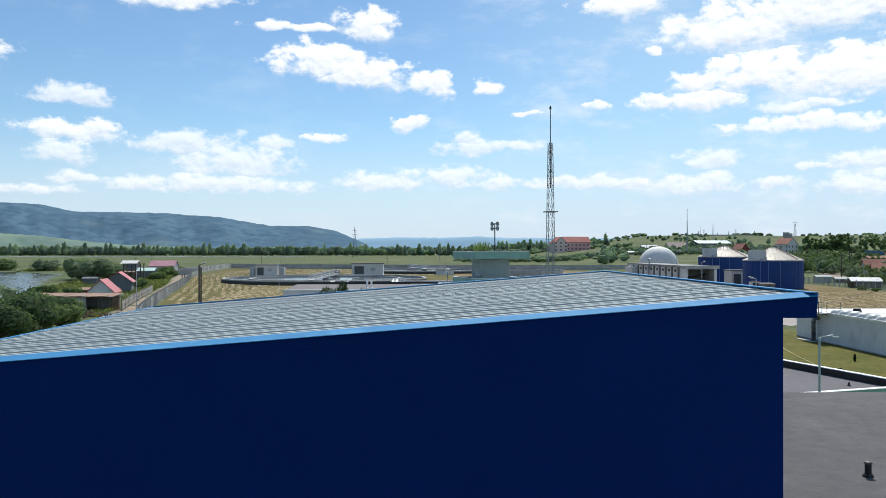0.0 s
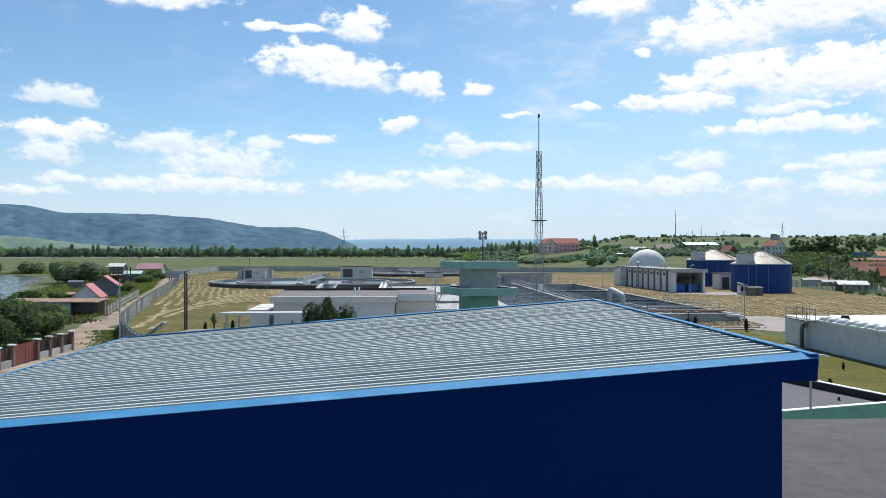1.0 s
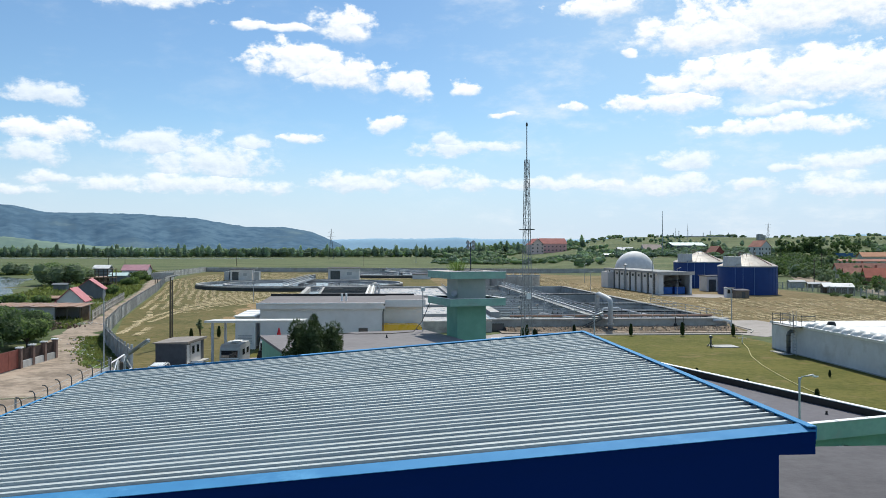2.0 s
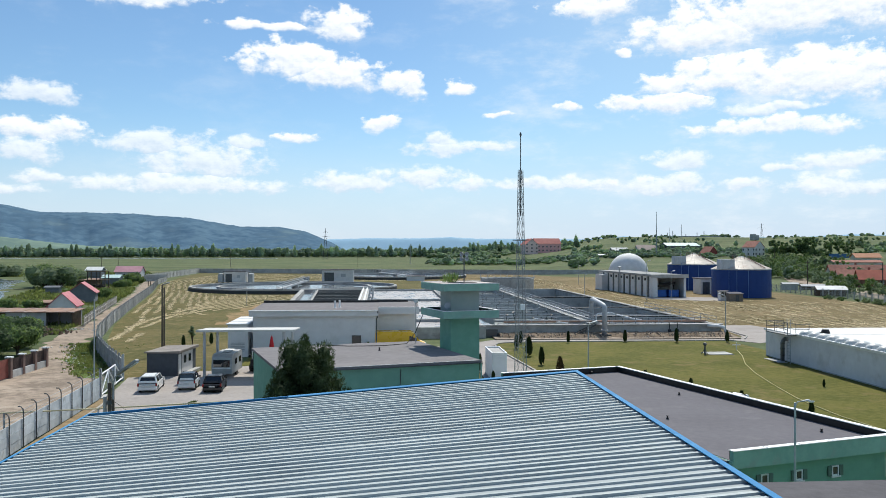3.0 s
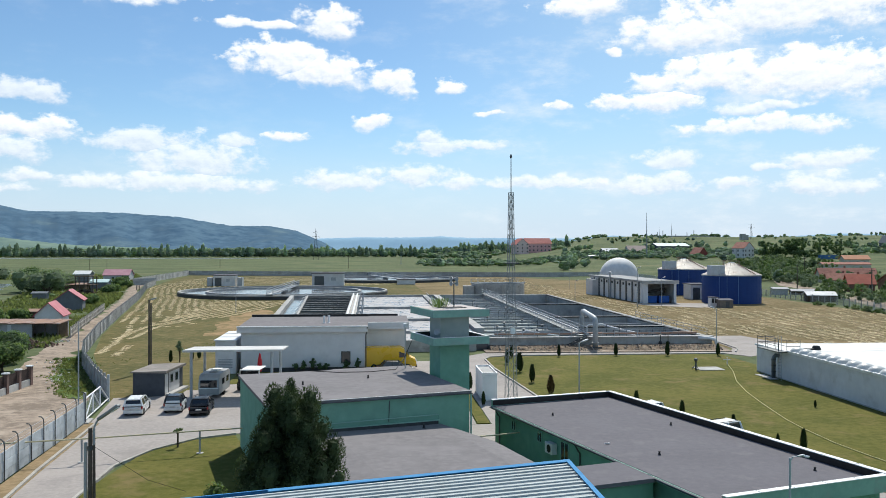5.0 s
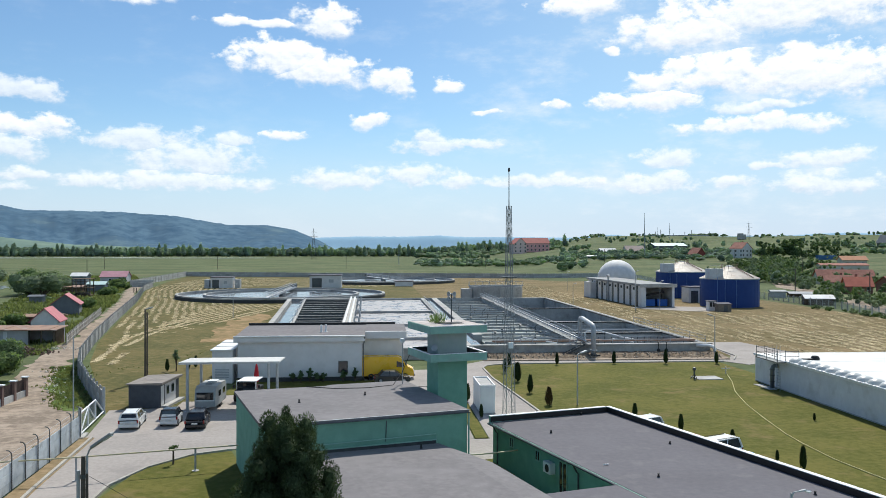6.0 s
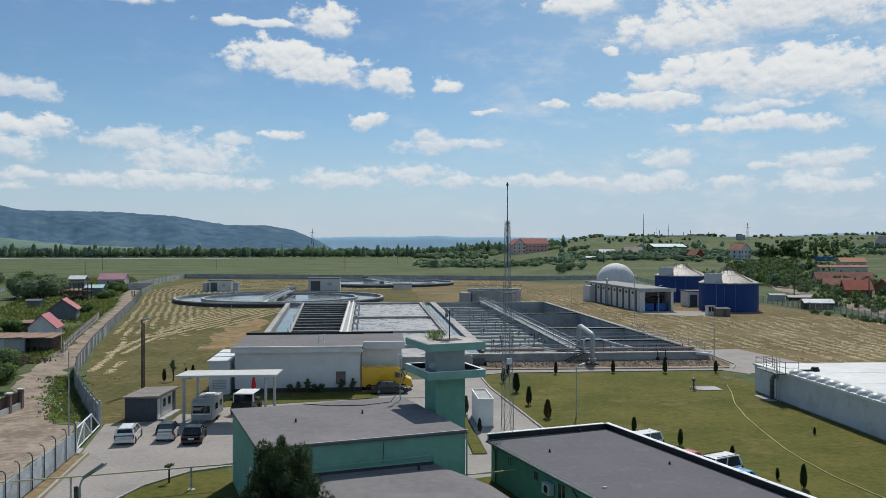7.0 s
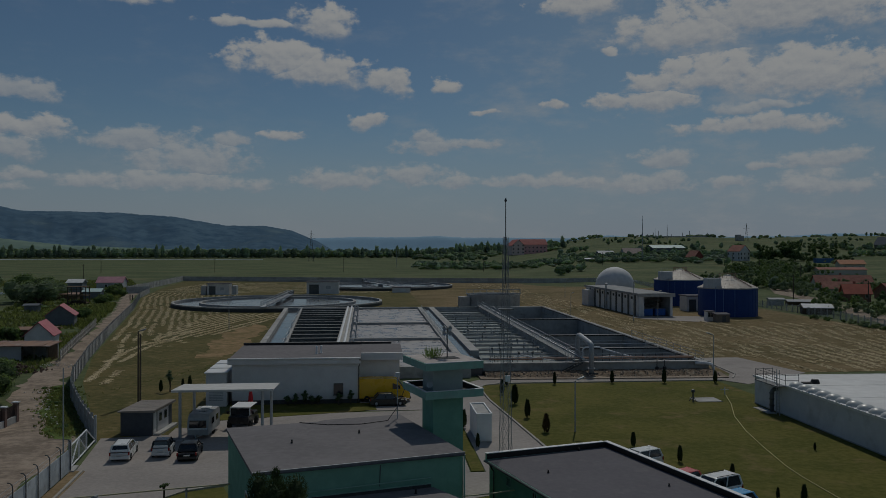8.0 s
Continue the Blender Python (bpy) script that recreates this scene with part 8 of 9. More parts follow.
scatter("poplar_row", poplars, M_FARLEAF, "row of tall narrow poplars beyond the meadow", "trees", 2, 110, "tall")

hill, hedge = [], []
for _ in range(5200):
    az, d = rng.uniform(4, 40), 330 + 1700 * rng.random() ** 1.1
    x, y = d * math.sin(radians(az)), d * math.cos(radians(az)) + 5
    c = noise.noise((x * 0.008, y * 0.008, 4)) + 0.5 * noise.noise((x * 0.03, y * 0.03, 9))
    band = smooth01(560, 640, d) * (1 - smooth01(820, 960, d)) * (1 - smooth01(24, 30, az))      # hedges at the foot of the slope
    if az < 13 and (d < 600 or az > 8 and d < 1330):
        continue
    if d > 1250 and rng.random() < 0.45:
        continue
    if c > 0.36 - 0.34 * band:
        (hill if rng.random() < 0.4 else hedge).append((x, y, rng.uniform(3, 7) * (1.2 if d > 900 else 1.0), rng.uniform(2.5, 5)))
for _ in range(260):
    az = rng.uniform(10, 42)
    d = 1960 + rng.uniform(-40, 60)
    if noise.noise((az * 0.5, 3, 3)) > -0.05:
        hedge.append((d * math.sin(radians(az)), d * math.cos(radians(az)) + 5, rng.uniform(3, 9), rng.uniform(4, 9)))
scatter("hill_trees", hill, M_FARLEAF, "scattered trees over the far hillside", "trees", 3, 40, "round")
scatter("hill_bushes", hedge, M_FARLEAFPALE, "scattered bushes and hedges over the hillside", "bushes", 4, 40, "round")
grove = [(309 + rng.uniform(-13, 15), 604 + rng.uniform(-14, 14), rng.uniform(9, 17), rng.uniform(3.6, 5.6)) for _ in range(15)] + [(352 + rng.uniform(-16, 18), 640 + rng.uniform(-14, 24), rng.uniform(6, 12), rng.uniform(3.5, 5.5)) for _ in range(9)] + [(330 + rng.uniform(-34, 34), 590 + rng.uniform(-10, 10), rng.uniform(3, 5), rng.uniform(2, 4)) for _ in range(22)]
scatter("grove", grove, M_LEAFDARK, "dense grove of tall dark trees on the slope", "trees", 5, 700, "lobed")
lane = [(rng.uniform(180, 255), 0, rng.uniform(4, 7.5), rng.uniform(2.5, 4.5)) for _ in range(80)]
lane = [(x, 350 + (x - 180) * 1.55 + rng.uniform(-30, 60), h, r) for x, y, h, r in lane] + [(119 + rng.uniform(-2.5, 2.5), 198 + rng.uniform(-5, 5), rng.uniform(3.5, 5.5), rng.uniform(1.4, 2.0)) for _ in range(5)] + [(127 + rng.uniform(-3, 4), 196 + rng.uniform(-8, 8), rng.uniform(2, 3.4), rng.uniform(1.2, 2.0)) for _ in range(8)] + [(170 + rng.uniform(-22, 30), 318 + rng.uniform(-40, 50), rng.uniform(3.5, 6.5), rng.uniform(2.5, 4.2)) for _ in range(60)] + [(150 + rng.uniform(-14, 30), 246 + rng.uniform(-22, 40), rng.uniform(3.0, 5.0), rng.uniform(1.8, 3.2)) for _ in range(26)] + [(112 + rng.uniform(-4, 10), 170 + rng.uniform(-20, 50), rng.uniform(2, 4), rng.uniform(1.5, 2.6)) for _ in range(16)]
lane += [(510 + rng.uniform(-34, 34), 900 + rng.uniform(-20, 20), rng.uniform(7, 14), rng.uniform(4, 7)) for _ in range(12)] + [(98.5 + rng.uniform(-1.2, 1.5), 136 + 44 * rng.random(), rng.uniform(0.5, 1.3), rng.uniform(0.5, 1.0)) for _ in range(40)]
scatter("lane_trees", lane[::2], M_LEAF, "leafy trees along the village lane", "trees", 6, 300, "lobed")
scatter("lane_willows", lane[1::2], M_LEAFPALE, "grey green willows along the village lane", "trees", 16, 300, "lobed")
scrub = [(-64 - 190 * rng.random() ** 1.5, 130 + 260 * rng.random(), rng.uniform(0.6, 1.5), rng.uniform(0.8, 2.0)) for _ in range(330)]
scrub = [s for s in scrub if s[0] < -52 - (s[1] - 130) * 0.24 and not (s[0] < -66 - (s[1] - 150) * 0.3 and 120 < s[1] < 345)]
scatter("scrub", scrub, M_LEAF, "low scrub over the rough ground by the pond", "scrub", 7, 60, "round")
weeds = [(-25.6 - 9.6 * q + rng.gauss(0, 0.9), 76 + 24 * q + rng.gauss(0, 0.6), rng.uniform(0.12, 0.34), rng.uniform(0.2, 0.5)) for q in (rng.random() for _ in range(170))]
weeds = weeds[:24]
scatter("verge_weeds", weeds, M_LEAF, "rank weeds on the verge along the fence", "weeds", 12, 40, "round")
woods = [(d * math.sin(radians(a)), d * math.cos(radians(a)), rng.uniform(5, 9), rng.uniform(6, 10)) for a, d in ((rng.uniform(3, 13), rng.uniform(1150, 1900)) for _ in range(420)) if not (8.6 < a < 13 and d < 1340)]
band = [(d * math.sin(radians(a)), d * math.cos(radians(a)) + 5, rng.uniform(2.2, 5.0), rng.uniform(2.5, 5.0)) for a, d in ((rng.uniform(3, 24), rng.uniform(610, 790)) for _ in range(520)) if noise.noise((a * 0.9, d * 0.02, 3)) > -0.15]
scatter("hedge_band", band[::2], M_FARLEAFPALE, "green hedges across the meadow, paled for haze", "hedges", 31, 46, "round")
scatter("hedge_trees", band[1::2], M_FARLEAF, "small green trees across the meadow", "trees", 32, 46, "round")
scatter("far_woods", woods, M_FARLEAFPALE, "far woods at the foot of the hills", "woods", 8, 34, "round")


def tufts(name, spots, material, label, seed):
    """Clumps of grass blades in one mesh: spots of x, y, height."""
    rng = random.Random(seed)
    verts, faces = [], []
    for x, y, h in spots:
        z = land(x, y)
        for _ in range(5):
            a = rng.uniform(0, 6.283)
            r, w = h * rng.uniform(0.2, 0.9), h * rng.uniform(0.25, 0.5)
            bx, by = x + r * math.cos(a), y + r * math.sin(a)
            dx, dy = math.cos(a + 1.4) * w, math.sin(a + 1.4) * w
            i = len(verts)
            verts += [(bx - dx, by - dy, z), (bx + dx, by + dy, z), (bx + 0.4 * r * math.cos(a), by + 0.4 * r * math.sin(a), z + h * rng.uniform(0.6, 1.2))]
            faces.append((i, i + 1, i + 2))
    ob = new(name, fast_mesh(name, verts, faces, material))
    return tagged(ob, label, "grass", kind="stuff")


rng = random.Random(77)
spots = []
while len(spots) < 9000:
    y = 112 + 300 * rng.random() ** 1.3
    road = float(np.interp(y, [108, 126, 157, 217, 262, 288, 330, 372, 420], [-41.5, -44.6, -51.6, -65.2, -77.5, -84, -92, -104, -120]))
    x = road - 1.0 - 70 * rng.random() ** 1.6
    if x < -74 - (y - 150) * 0.28 and 145 < y < 350:
        continue
    if noise.noise((x * 0.07, y * 0.07, 1)) > rng.uniform(-0.5, 0.4):
        spots.append((x, y, rng.uniform(0.2, 0.6) * (0.6 + y / 300)))
spots += [(-25.8 - 9.2 * q + rng.gauss(0, 0.9), 76 + 24 * q + rng.gauss(0, 0.6), rng.uniform(0.1, 0.28)) for q in (rng.random() for _ in range(1500))]
spots += [(x + rng.gauss(0, 0.35), y + rng.gauss(0, 0.3), rng.uniform(0.05, 0.16)) for x, y in ((-34.2 + 0.12 * k + 0.6 * math.sin(k), 84 + 0.3 * k) for k in range(120))]
tufts("rough_grass", spots, M_GRASSBLADE, "rough uneven grass and weeds by the road", 5)


# mown hay lying in rows
def windrows():
    """Loose clumps of hay strewn along rows: down the fence and back up on the near side of the round tank, and up and down the east field."""
    rng = random.Random(9)
    verts, faces = [], []

    def clump(x, y, heading, size):
        a = heading + rng.gauss(0, 0.7)
        ln, w = size * rng.uniform(0.7, 1.5), size * rng.uniform(0.25, 0.5)
        ux, uy = math.cos(a) * ln, math.sin(a) * ln
        vx, vy = -math.sin(a) * w, math.cos(a) * w
        z, h = rng.uniform(0.028, 0.05), rng.uniform(0.0, 0.035)
        i = len(verts)
        verts.extend([(x - ux, y - uy, z), (x - vx, y - vy, z + h), (x + ux, y + uy, z), (x + vx, y + vy, z + h * 1.4)])
        faces.append((i, i + 1, i + 2, i + 3))

    def lay(points, width, seed, holes, step=0.5, each=2, size=0.3, wander=0.35):
        for p, q in zip(points, points[1:]):
            p, q = Vector(p), Vector(q)
            d = q - p
            heading, side = math.atan2(d.y, d.x), Vector((-d.y, d.x)).normalized()
            for k in range(max(1, int(d.length / step))):
                c = p + d * (k * step / d.length)
                full = noise.noise((c.x * 0.11, c.y * 0.07, seed)) + 0.5 * noise.noise((c.x * 0.5, c.y * 0.4, seed + 3))
                if full < holes(c):
                    continue
                c = c + side * (wander * 2 * noise.noise((c.x * 0.05, c.y * 0.06, 2.0)) + 0.2 * noise.noise((c.x * 0.4, c.y * 0.4, seed)))
                for _ in range(each):
                    o = c + side * rng.gauss(0, width)
                    if not (o.x < 54.6 and 40 < o.x and o.y < 119) and (o.x + 26.4) ** 2 + (o.y - 236) ** 2 > 29.6 ** 2 and (o.x - 3.0) ** 2 + (o.y - 335) ** 2 > 29.6 ** 2:
                        clump(o.x, o.y, heading, size)

    fence_x = lambda y: float(np.interp(y, [102.9, 124.7, 156.8, 217.2, 270.4, 300], [-34.7, -40.3, -47.6, -60.9, -74.0, -79.0]))
    thin = lambda c: 0.5 - 0.95 * smooth01(118, 168, c.y)
    for k in range(17):
        left = [(fence_x(y) + 1.6 + 1.75 * k, y) for y in range(300, 104, -4)]
        right = [(-20.2 - 1.75 * k + 0.2 * (y - 200), y) for y in range(104, 232, 4)]
        meet = max([y for y in range(104, 232, 4) if right[(y - 104) // 4][0] <= fence_x(y) + 1.6 + 1.75 * k] + [104])
        lay([p for p in left if p[1] >= meet] + [p for p in right if p[1] >= meet and p[1] < 208], 0.2, 3.1 * k, thin, 0.4, 5, 0.34)
    for pts in ([(-35.0, 120.7), (-35.6, 140), (-34.2, 164)], [(-36.9, 121), (-37.4, 141), (-36.0, 166)], [(-33.2, 104), (-36.5, 122), (-39.0, 136)], [(-30.4, 102), (-33.0, 116)]):
        lay(pts, 0.2, 51.0, lambda c: -0.25, 0.4, 5, 0.34)
    for k in range(26):
        y = 294 + k * 3.2
        lay([(-78 + k * 0.1, y + 12), (-40, y + 4), (12, y)], 0.4, 30 + k, lambda c: -0.12, 0.8, 5, 0.55)
    # the east field, thinner and greener along its far edge
    edge = lambda c: -0.3 + 0.5 * smooth01(150, 182, c.y) * smooth01(64, 90, c.x) + 0.4 * (1 - smooth01(1.5, 6, c.x - 43.5)) * (1 - smooth01(170, 210, c.y))
    for k in range(29):
        x = 45.0 + 1.95 * k
        far = 178 - 14 * smooth01(75, 98, x) if x > 58 else 366
        lay([(x + (y - 125) * 0.0085 * (x - 56) * (0.5 if x < 58 else 1) * (0.25 if y > 200 else 1), y) for y in range(104, int(far), 6)], 0.3, 70 + 2.3 * k, edge, 0.4 if x > 58 else 0.6, 5, 0.36, 0.9)
    ob = new("hay_rows", fast_mesh("hay_rows", verts, faces, M_STRAW))
    tagged(ob, "rows of cut straw coloured hay on the field", "hay", kind="stuff")


windrows()



# ---------------------------------------------------------------- sheds and houses by the dirt road
M_PALEWALL = mat("pale_grey_render", (0.5, 0.5, 0.51), (0.42, 0.42, 0.43), 0.9, s1=0.8, s2=0.2, spec=0.15)
M_GREYBOARD = mat("grey_blue_boards", (0.19, 0.205, 0.225), (0.15, 0.16, 0.175), 0.9, s1=1.0, s2=0.2, spec=0.15)
M_BROWNBOARD = mat("brown_boards", (0.16, 0.115, 0.075), (0.1, 0.07, 0.05), 0.9, s1=1.2, s2=0.3, spec=0.15)
M_CREAM = mat("cream_render", (0.62, 0.58, 0.5), (0.52, 0.48, 0.42), 0.9, s1=0.5, s2=0.1, spec=0.15)
M_PINKWALL = mat("pink_render", (0.72, 0.4, 0.4), (0.62, 0.34, 0.34), 0.9, s1=0.5, s2=0.1, spec=0.15)
M_REDBRICK = mat("red_brick_wall", (0.28, 0.15, 0.115), (0.2, 0.11, 0.085), 0.9, s1=0.8, s2=0.2, spec=0.15)
M_TEALROOF = mat("pale_teal_sheet", (0.5, 0.64, 0.62), (0.42, 0.56, 0.54), 0.6, s1=0.6)


def house(name, label, m, w, d, h, rise, wall, roof, over=0.35, windows=(), category="house", chimney=False, thick=0.14):
    """A gabled house; the ridge runs along local y, the gables face local -y and +y. windows: side, place along it, sill, width, height."""
    t = thing(name, label, category, m)
    g = Geo()
    v = [(-w / 2, -d / 2, 0), (w / 2, -d / 2, 0), (w / 2, -d / 2, h), (0, -d / 2, h + rise), (-w / 2, -d / 2, h)]
    v += [(x, d / 2, z) for x, y, z in v]
    part("wall", g.put(v, [(0, 1, 2, 3, 4), (9, 8, 7, 6, 5), (1, 6, 7, 2), (5, 0, 4, 9), (0, 5, 6, 1), (2, 7, 8, 3), (3, 8, 9, 4)]), wall, t)
    k = rise / (w / 2)
    for sx in (-1, 1):
        x1, z1 = sx * (w / 2 + over), h - over * k
        y0, y1 = -d / 2 - over, d / 2 + over
        vv = [(0, y0, h + rise + 0.01), (x1, y0, z1 + 0.01), (x1, y1, z1 + 0.01), (0, y1, h + rise + 0.01)]
        vv += [(x, y, z + thick) for x, y, z in vv]
        rf = part("roof", Geo().put(vv, [(3, 2, 1, 0), (4, 5, 6, 7), (0, 1, 5, 4), (1, 2, 6, 5), (2, 3, 7, 6), (3, 0, 4, 7)]), roof, t)
        if chimney and sx == 1:
            part("chimney", Geo().box(w * 0.18, -0.3, h + rise * 0.4, w * 0.18 + 0.6, 0.3, h + rise + 0.9), M_REDBRICK, rf)
    for side, at, sill, ww, hh in windows:
        if side in "fb":
            y = -d / 2 if side == "f" else d / 2
            s = -1 if side == "f" else 1
            fr = Geo().box(at - ww / 2, min(y, y + 0.06 * s), sill, at + ww / 2, max(y, y + 0.06 * s), sill + hh)
            gl = Geo().box(at - ww / 2 + 0.1, min(y + 0.063 * s, y + 0.08 * s), sill + 0.1, at + ww / 2 - 0.1, max(y + 0.063 * s, y + 0.08 * s), sill + hh - 0.1)
        else:
            x = -w / 2 if side == "l" else w / 2
            s = -1 if side == "l" else 1
            fr = Geo().box(min(x, x + 0.06 * s), at - ww / 2, sill, max(x, x + 0.06 * s), at + ww / 2, sill + hh)
            gl = Geo().box(min(x + 0.063 * s, x + 0.08 * s), at - ww / 2 + 0.1, sill + 0.1, max(x + 0.063 * s, x + 0.08 * s), at + ww / 2 - 0.1, sill + hh - 0.1)
        wn = part("window", fr, M_WHITEMETAL, t)
        part("pane", gl, M_GLASS, wn)
    return t


house("hut_house", "small pale hut with a bright red sheet roof", pose(-53.4, 141.8, 0, 0, 0, 10), 4.0, 5.6, 2.0, 1.9, M_WHITE, M_PINKROOF)
house("barn", "grey boarded barn with a faded red roof", pose(-63.6, 177.5, 0, 0, 0, 14), 5.2, 6.6, 2.3, 1.9, M_GREYBOARD, M_PINKROOF)


def lean_to():
    t = thing("long_shed", "long low shed with a rusty tiled roof", "shed", pose(-54.6, 124.0, 0, 0, 0, -4))
    part("back_wall", Geo().box(-3.5, 2.6, 0, 9.4, 2.9, 2.3), M_PALEWALL, t)
    part("front_wall", Geo().box(-3.5, -0.2, 0, 5.6, 0.0, 2.0), M_PALEWALL, t)
    part("board_wall", Geo().box(-3.5, -0.25, 0, -0.2, -0.203, 1.95), M_BROWNBOARD, t)
    part("door", Geo().box(2.2, -0.26, 0, 2.7, -0.203, 1.85), M_WHITEMETAL, t)
    part("end_wall", Geo().box(9.1, 0.0, 0, 9.4, 2.597, 2.0), M_BROWNBOARD, t)
    for x in (5.7, 7.4, 9.2):
        part("post", Geo().box(x - 0.09, -0.2, 0, x + 0.09, -0.02, 2.0), M_WOODPOLE, t)
    for k in range(13):
        x = -4.0 + k * 1.06
        part("roof_panel", Geo().prism([(x, -0.7), (x + 1.03, -0.7), (x + 1.03, 3.2), (x, 3.2)], [2.0, 2.0, 2.32, 2.32], [2.1 + 0.03 * (k % 3), 2.1 + 0.03 * (k % 3), 2.42 + 0.03 * (k % 2), 2.42 + 0.03 * (k % 2)]), M_RUSTROOF, t)


lean_to()

rng = random.Random(40)
g = Geo()
for _ in range(520):
    a, q = rng.uniform(0, 6.28), abs(rng.gauss(0, 1.0))
    s = rng.uniform(0.06, 0.24)
    p = Vector((-46.5 + 2.0 * q * math.cos(a), 113.0 + 2.0 * q * math.sin(a), max(0.1, 1.1 - 0.6 * q) * rng.random() + 0.1))
    st = len(g.v)
    g.box(-s, -s * 0.7, -s * 0.4, s, s * 0.7, s * 0.4).moved(Matrix.Translation(p) @ Euler((rng.uniform(0, 3), rng.uniform(0, 3), 0)).to_matrix().to_4x4(), st)
single("rubble_heap", g, mat("rubble", (0.22, 0.15, 0.115), (0.12, 0.085, 0.07), 0.95, rand=0.7, island=True), "heap of brown rubble and scrap wood", "rubble", kind="stuff")
g = Geo()
for _ in range(140):
    s = rng.uniform(0.03, 0.09)
    k = rng.random()
    p = Vector((-36.3 + 8 * k + rng.gauss(0, 0.6), 98 - 18 * k + rng.gauss(0, 0.9), 0.1)) if rng.random() < 0.6 else Vector((-43 + rng.gauss(0, 1.6), 118 + rng.gauss(0, 1.2), 0.08))
    st = len(g.v)
    g.box(-s, -s * 0.7, -s * 0.5, s, s * 0.7, s * 0.5).moved(Matrix.Translation(p) @ Euler((0, 0, rng.uniform(0, 3))).to_matrix().to_4x4(), st)
single("stones", g, mat("pale_litter", (0.7, 0.69, 0.66), (0.5, 0.49, 0.47), 0.8, rand=0.4, island=True), "scattered pale stones and litter on the verge", "stones", kind="stuff")


M_PICKET = mat("bleached_wood", (0.5, 0.47, 0.43), (0.36, 0.335, 0.3), 0.9, s1=2.0, s2=0.4, amount=0.8)


def picket_fence():
    t = thing("picket_fence", "old grey wooden picket fence along the road", "fence")
    post = mesh_of("post", Geo().box(-0.06, -0.06, 0, 0.06, 0.06, 1.65), M_PICKET)
    pickets = [mesh_of("picket", Geo().box(0.0, 0.033, 0.1, 0.13, 0.055, top), M_PICKET) for top in (1.35, 1.43, 1.5, 1.55)]
    rng = random.Random(12)
    for p, q, deg, ln in stretch([(-43.4, 122.5), (-47.5, 139), (-56.2, 176)], 2.2):
        at = pose(p.x, p.y, 0, 0, 0, deg)
        part("post", post, None, t).matrix_basis = at
        for z in (0.4, 1.1):
            part("rail", Geo().box(0, -0.03, z, ln, 0.03, z + 0.1), M_PICKET, t).matrix_basis = at
        for k in range(9):
            if rng.random() < 0.93:
                part("picket", rng.choice(pickets), None, t).matrix_basis = at @ pose(k * ln / 9 + 0.03, 0, 0, 0, rng.uniform(-2.5, 2.5), 0)


picket_fence()


def timber_frame():
    t = thing("timber_frame", "open timber frame on two floors with stacked wood", "shed", pose(-83.2, 243, 0, 0, 0, 3))
    for x in (-2.4, 0.0, 2.4):
        for y in (-1.8, 1.8):
            part("post", Geo().box(x - 0.12, y - 0.12, 0, x + 0.12, y + 0.12, 5.0), M_WOODPOLE, t)
    for z in (0.3, 2.4, 4.9):
        part("floor", Geo().box(-2.7, -2.1, z, 2.7, 2.1, z + 0.14), M_BROWNBOARD, t)
    for z in (1.2, 3.4, 4.2):
        part("rail", Geo().box(-2.5, -1.95, z, 2.5, -1.87, z + 0.12), M_WOODPOLE, t)
    for k in range(7):
        part("log", Geo().tube([(-1.8 + k * 0.55, -1.6, 0.65 + 0.2 * (k % 2)), (-1.8 + k * 0.55, 1.6, 0.65 + 0.2 * (k % 2))], 0.22, 8), M_BARK, t)


timber_frame()
house("shed", "small shed with a pale teal sheet roof", pose(-86.8, 266, 0, 0, 0, 95), 4.5, 5.0, 2.4, 0.8, M_GREYBOARD, M_TEALROOF, category="shed")
house("shed", "small shed with a bare white sheet roof", pose(-101.0, 292, 0, 0, 0, 92), 5.0, 5.0, 4.2, 1.0, M_GREYBOARD, M_MEMBRANE, category="shed")
house("shed", "long shed with a faded pink roof", pose(-101.5, 331, 0, 0, 0, 92), 7.0, 9.6, 2.7, 2.0, M_PALEWALL, mat("pink_sheet", (0.5, 0.26, 0.3), (0.42, 0.2, 0.24), 0.6, s1=0.5), category="shed", windows=[("l", 1.2, 0.0, 1.0, 2.0)])
house("shed", "low dark timber shed near the pond", pose(-93, 262, 0, 0, 0, 92), 5.0, 7.0, 1.8, 0.4, M_BROWNBOARD, M_RUSTROOF, category="shed")
house("shed", "low plank shed behind the red hut", pose(-58.0, 152, 0, 0, 0, 92), 3.0, 6.0, 1.7, 0.3, M_BROWNBOARD, M_RUSTROOF, category="shed")
house("shed", "small grey shelter among the bushes", pose(-84.5, 215, 0, 0, 0, 92), 2.0, 3.2, 1.6, 0.3, M_GREYBOARD, M_GREYBOARD, category="shed")
for x, y in ((-74.6, 262.0), (-73.6, 261.0)):
    single("stump_post", Geo().tube([(x, y, 0), (x, y, 1.5)], 0.16, 6), M_WOODPOLE, "short dark wooden post at the track", "post", group="track posts")


# ---------------------------------------------------------------- village and far buildings on the right
def at_land(x, y, deg=0):
    return pose(x, y, land(x, y), 0, 0, deg)


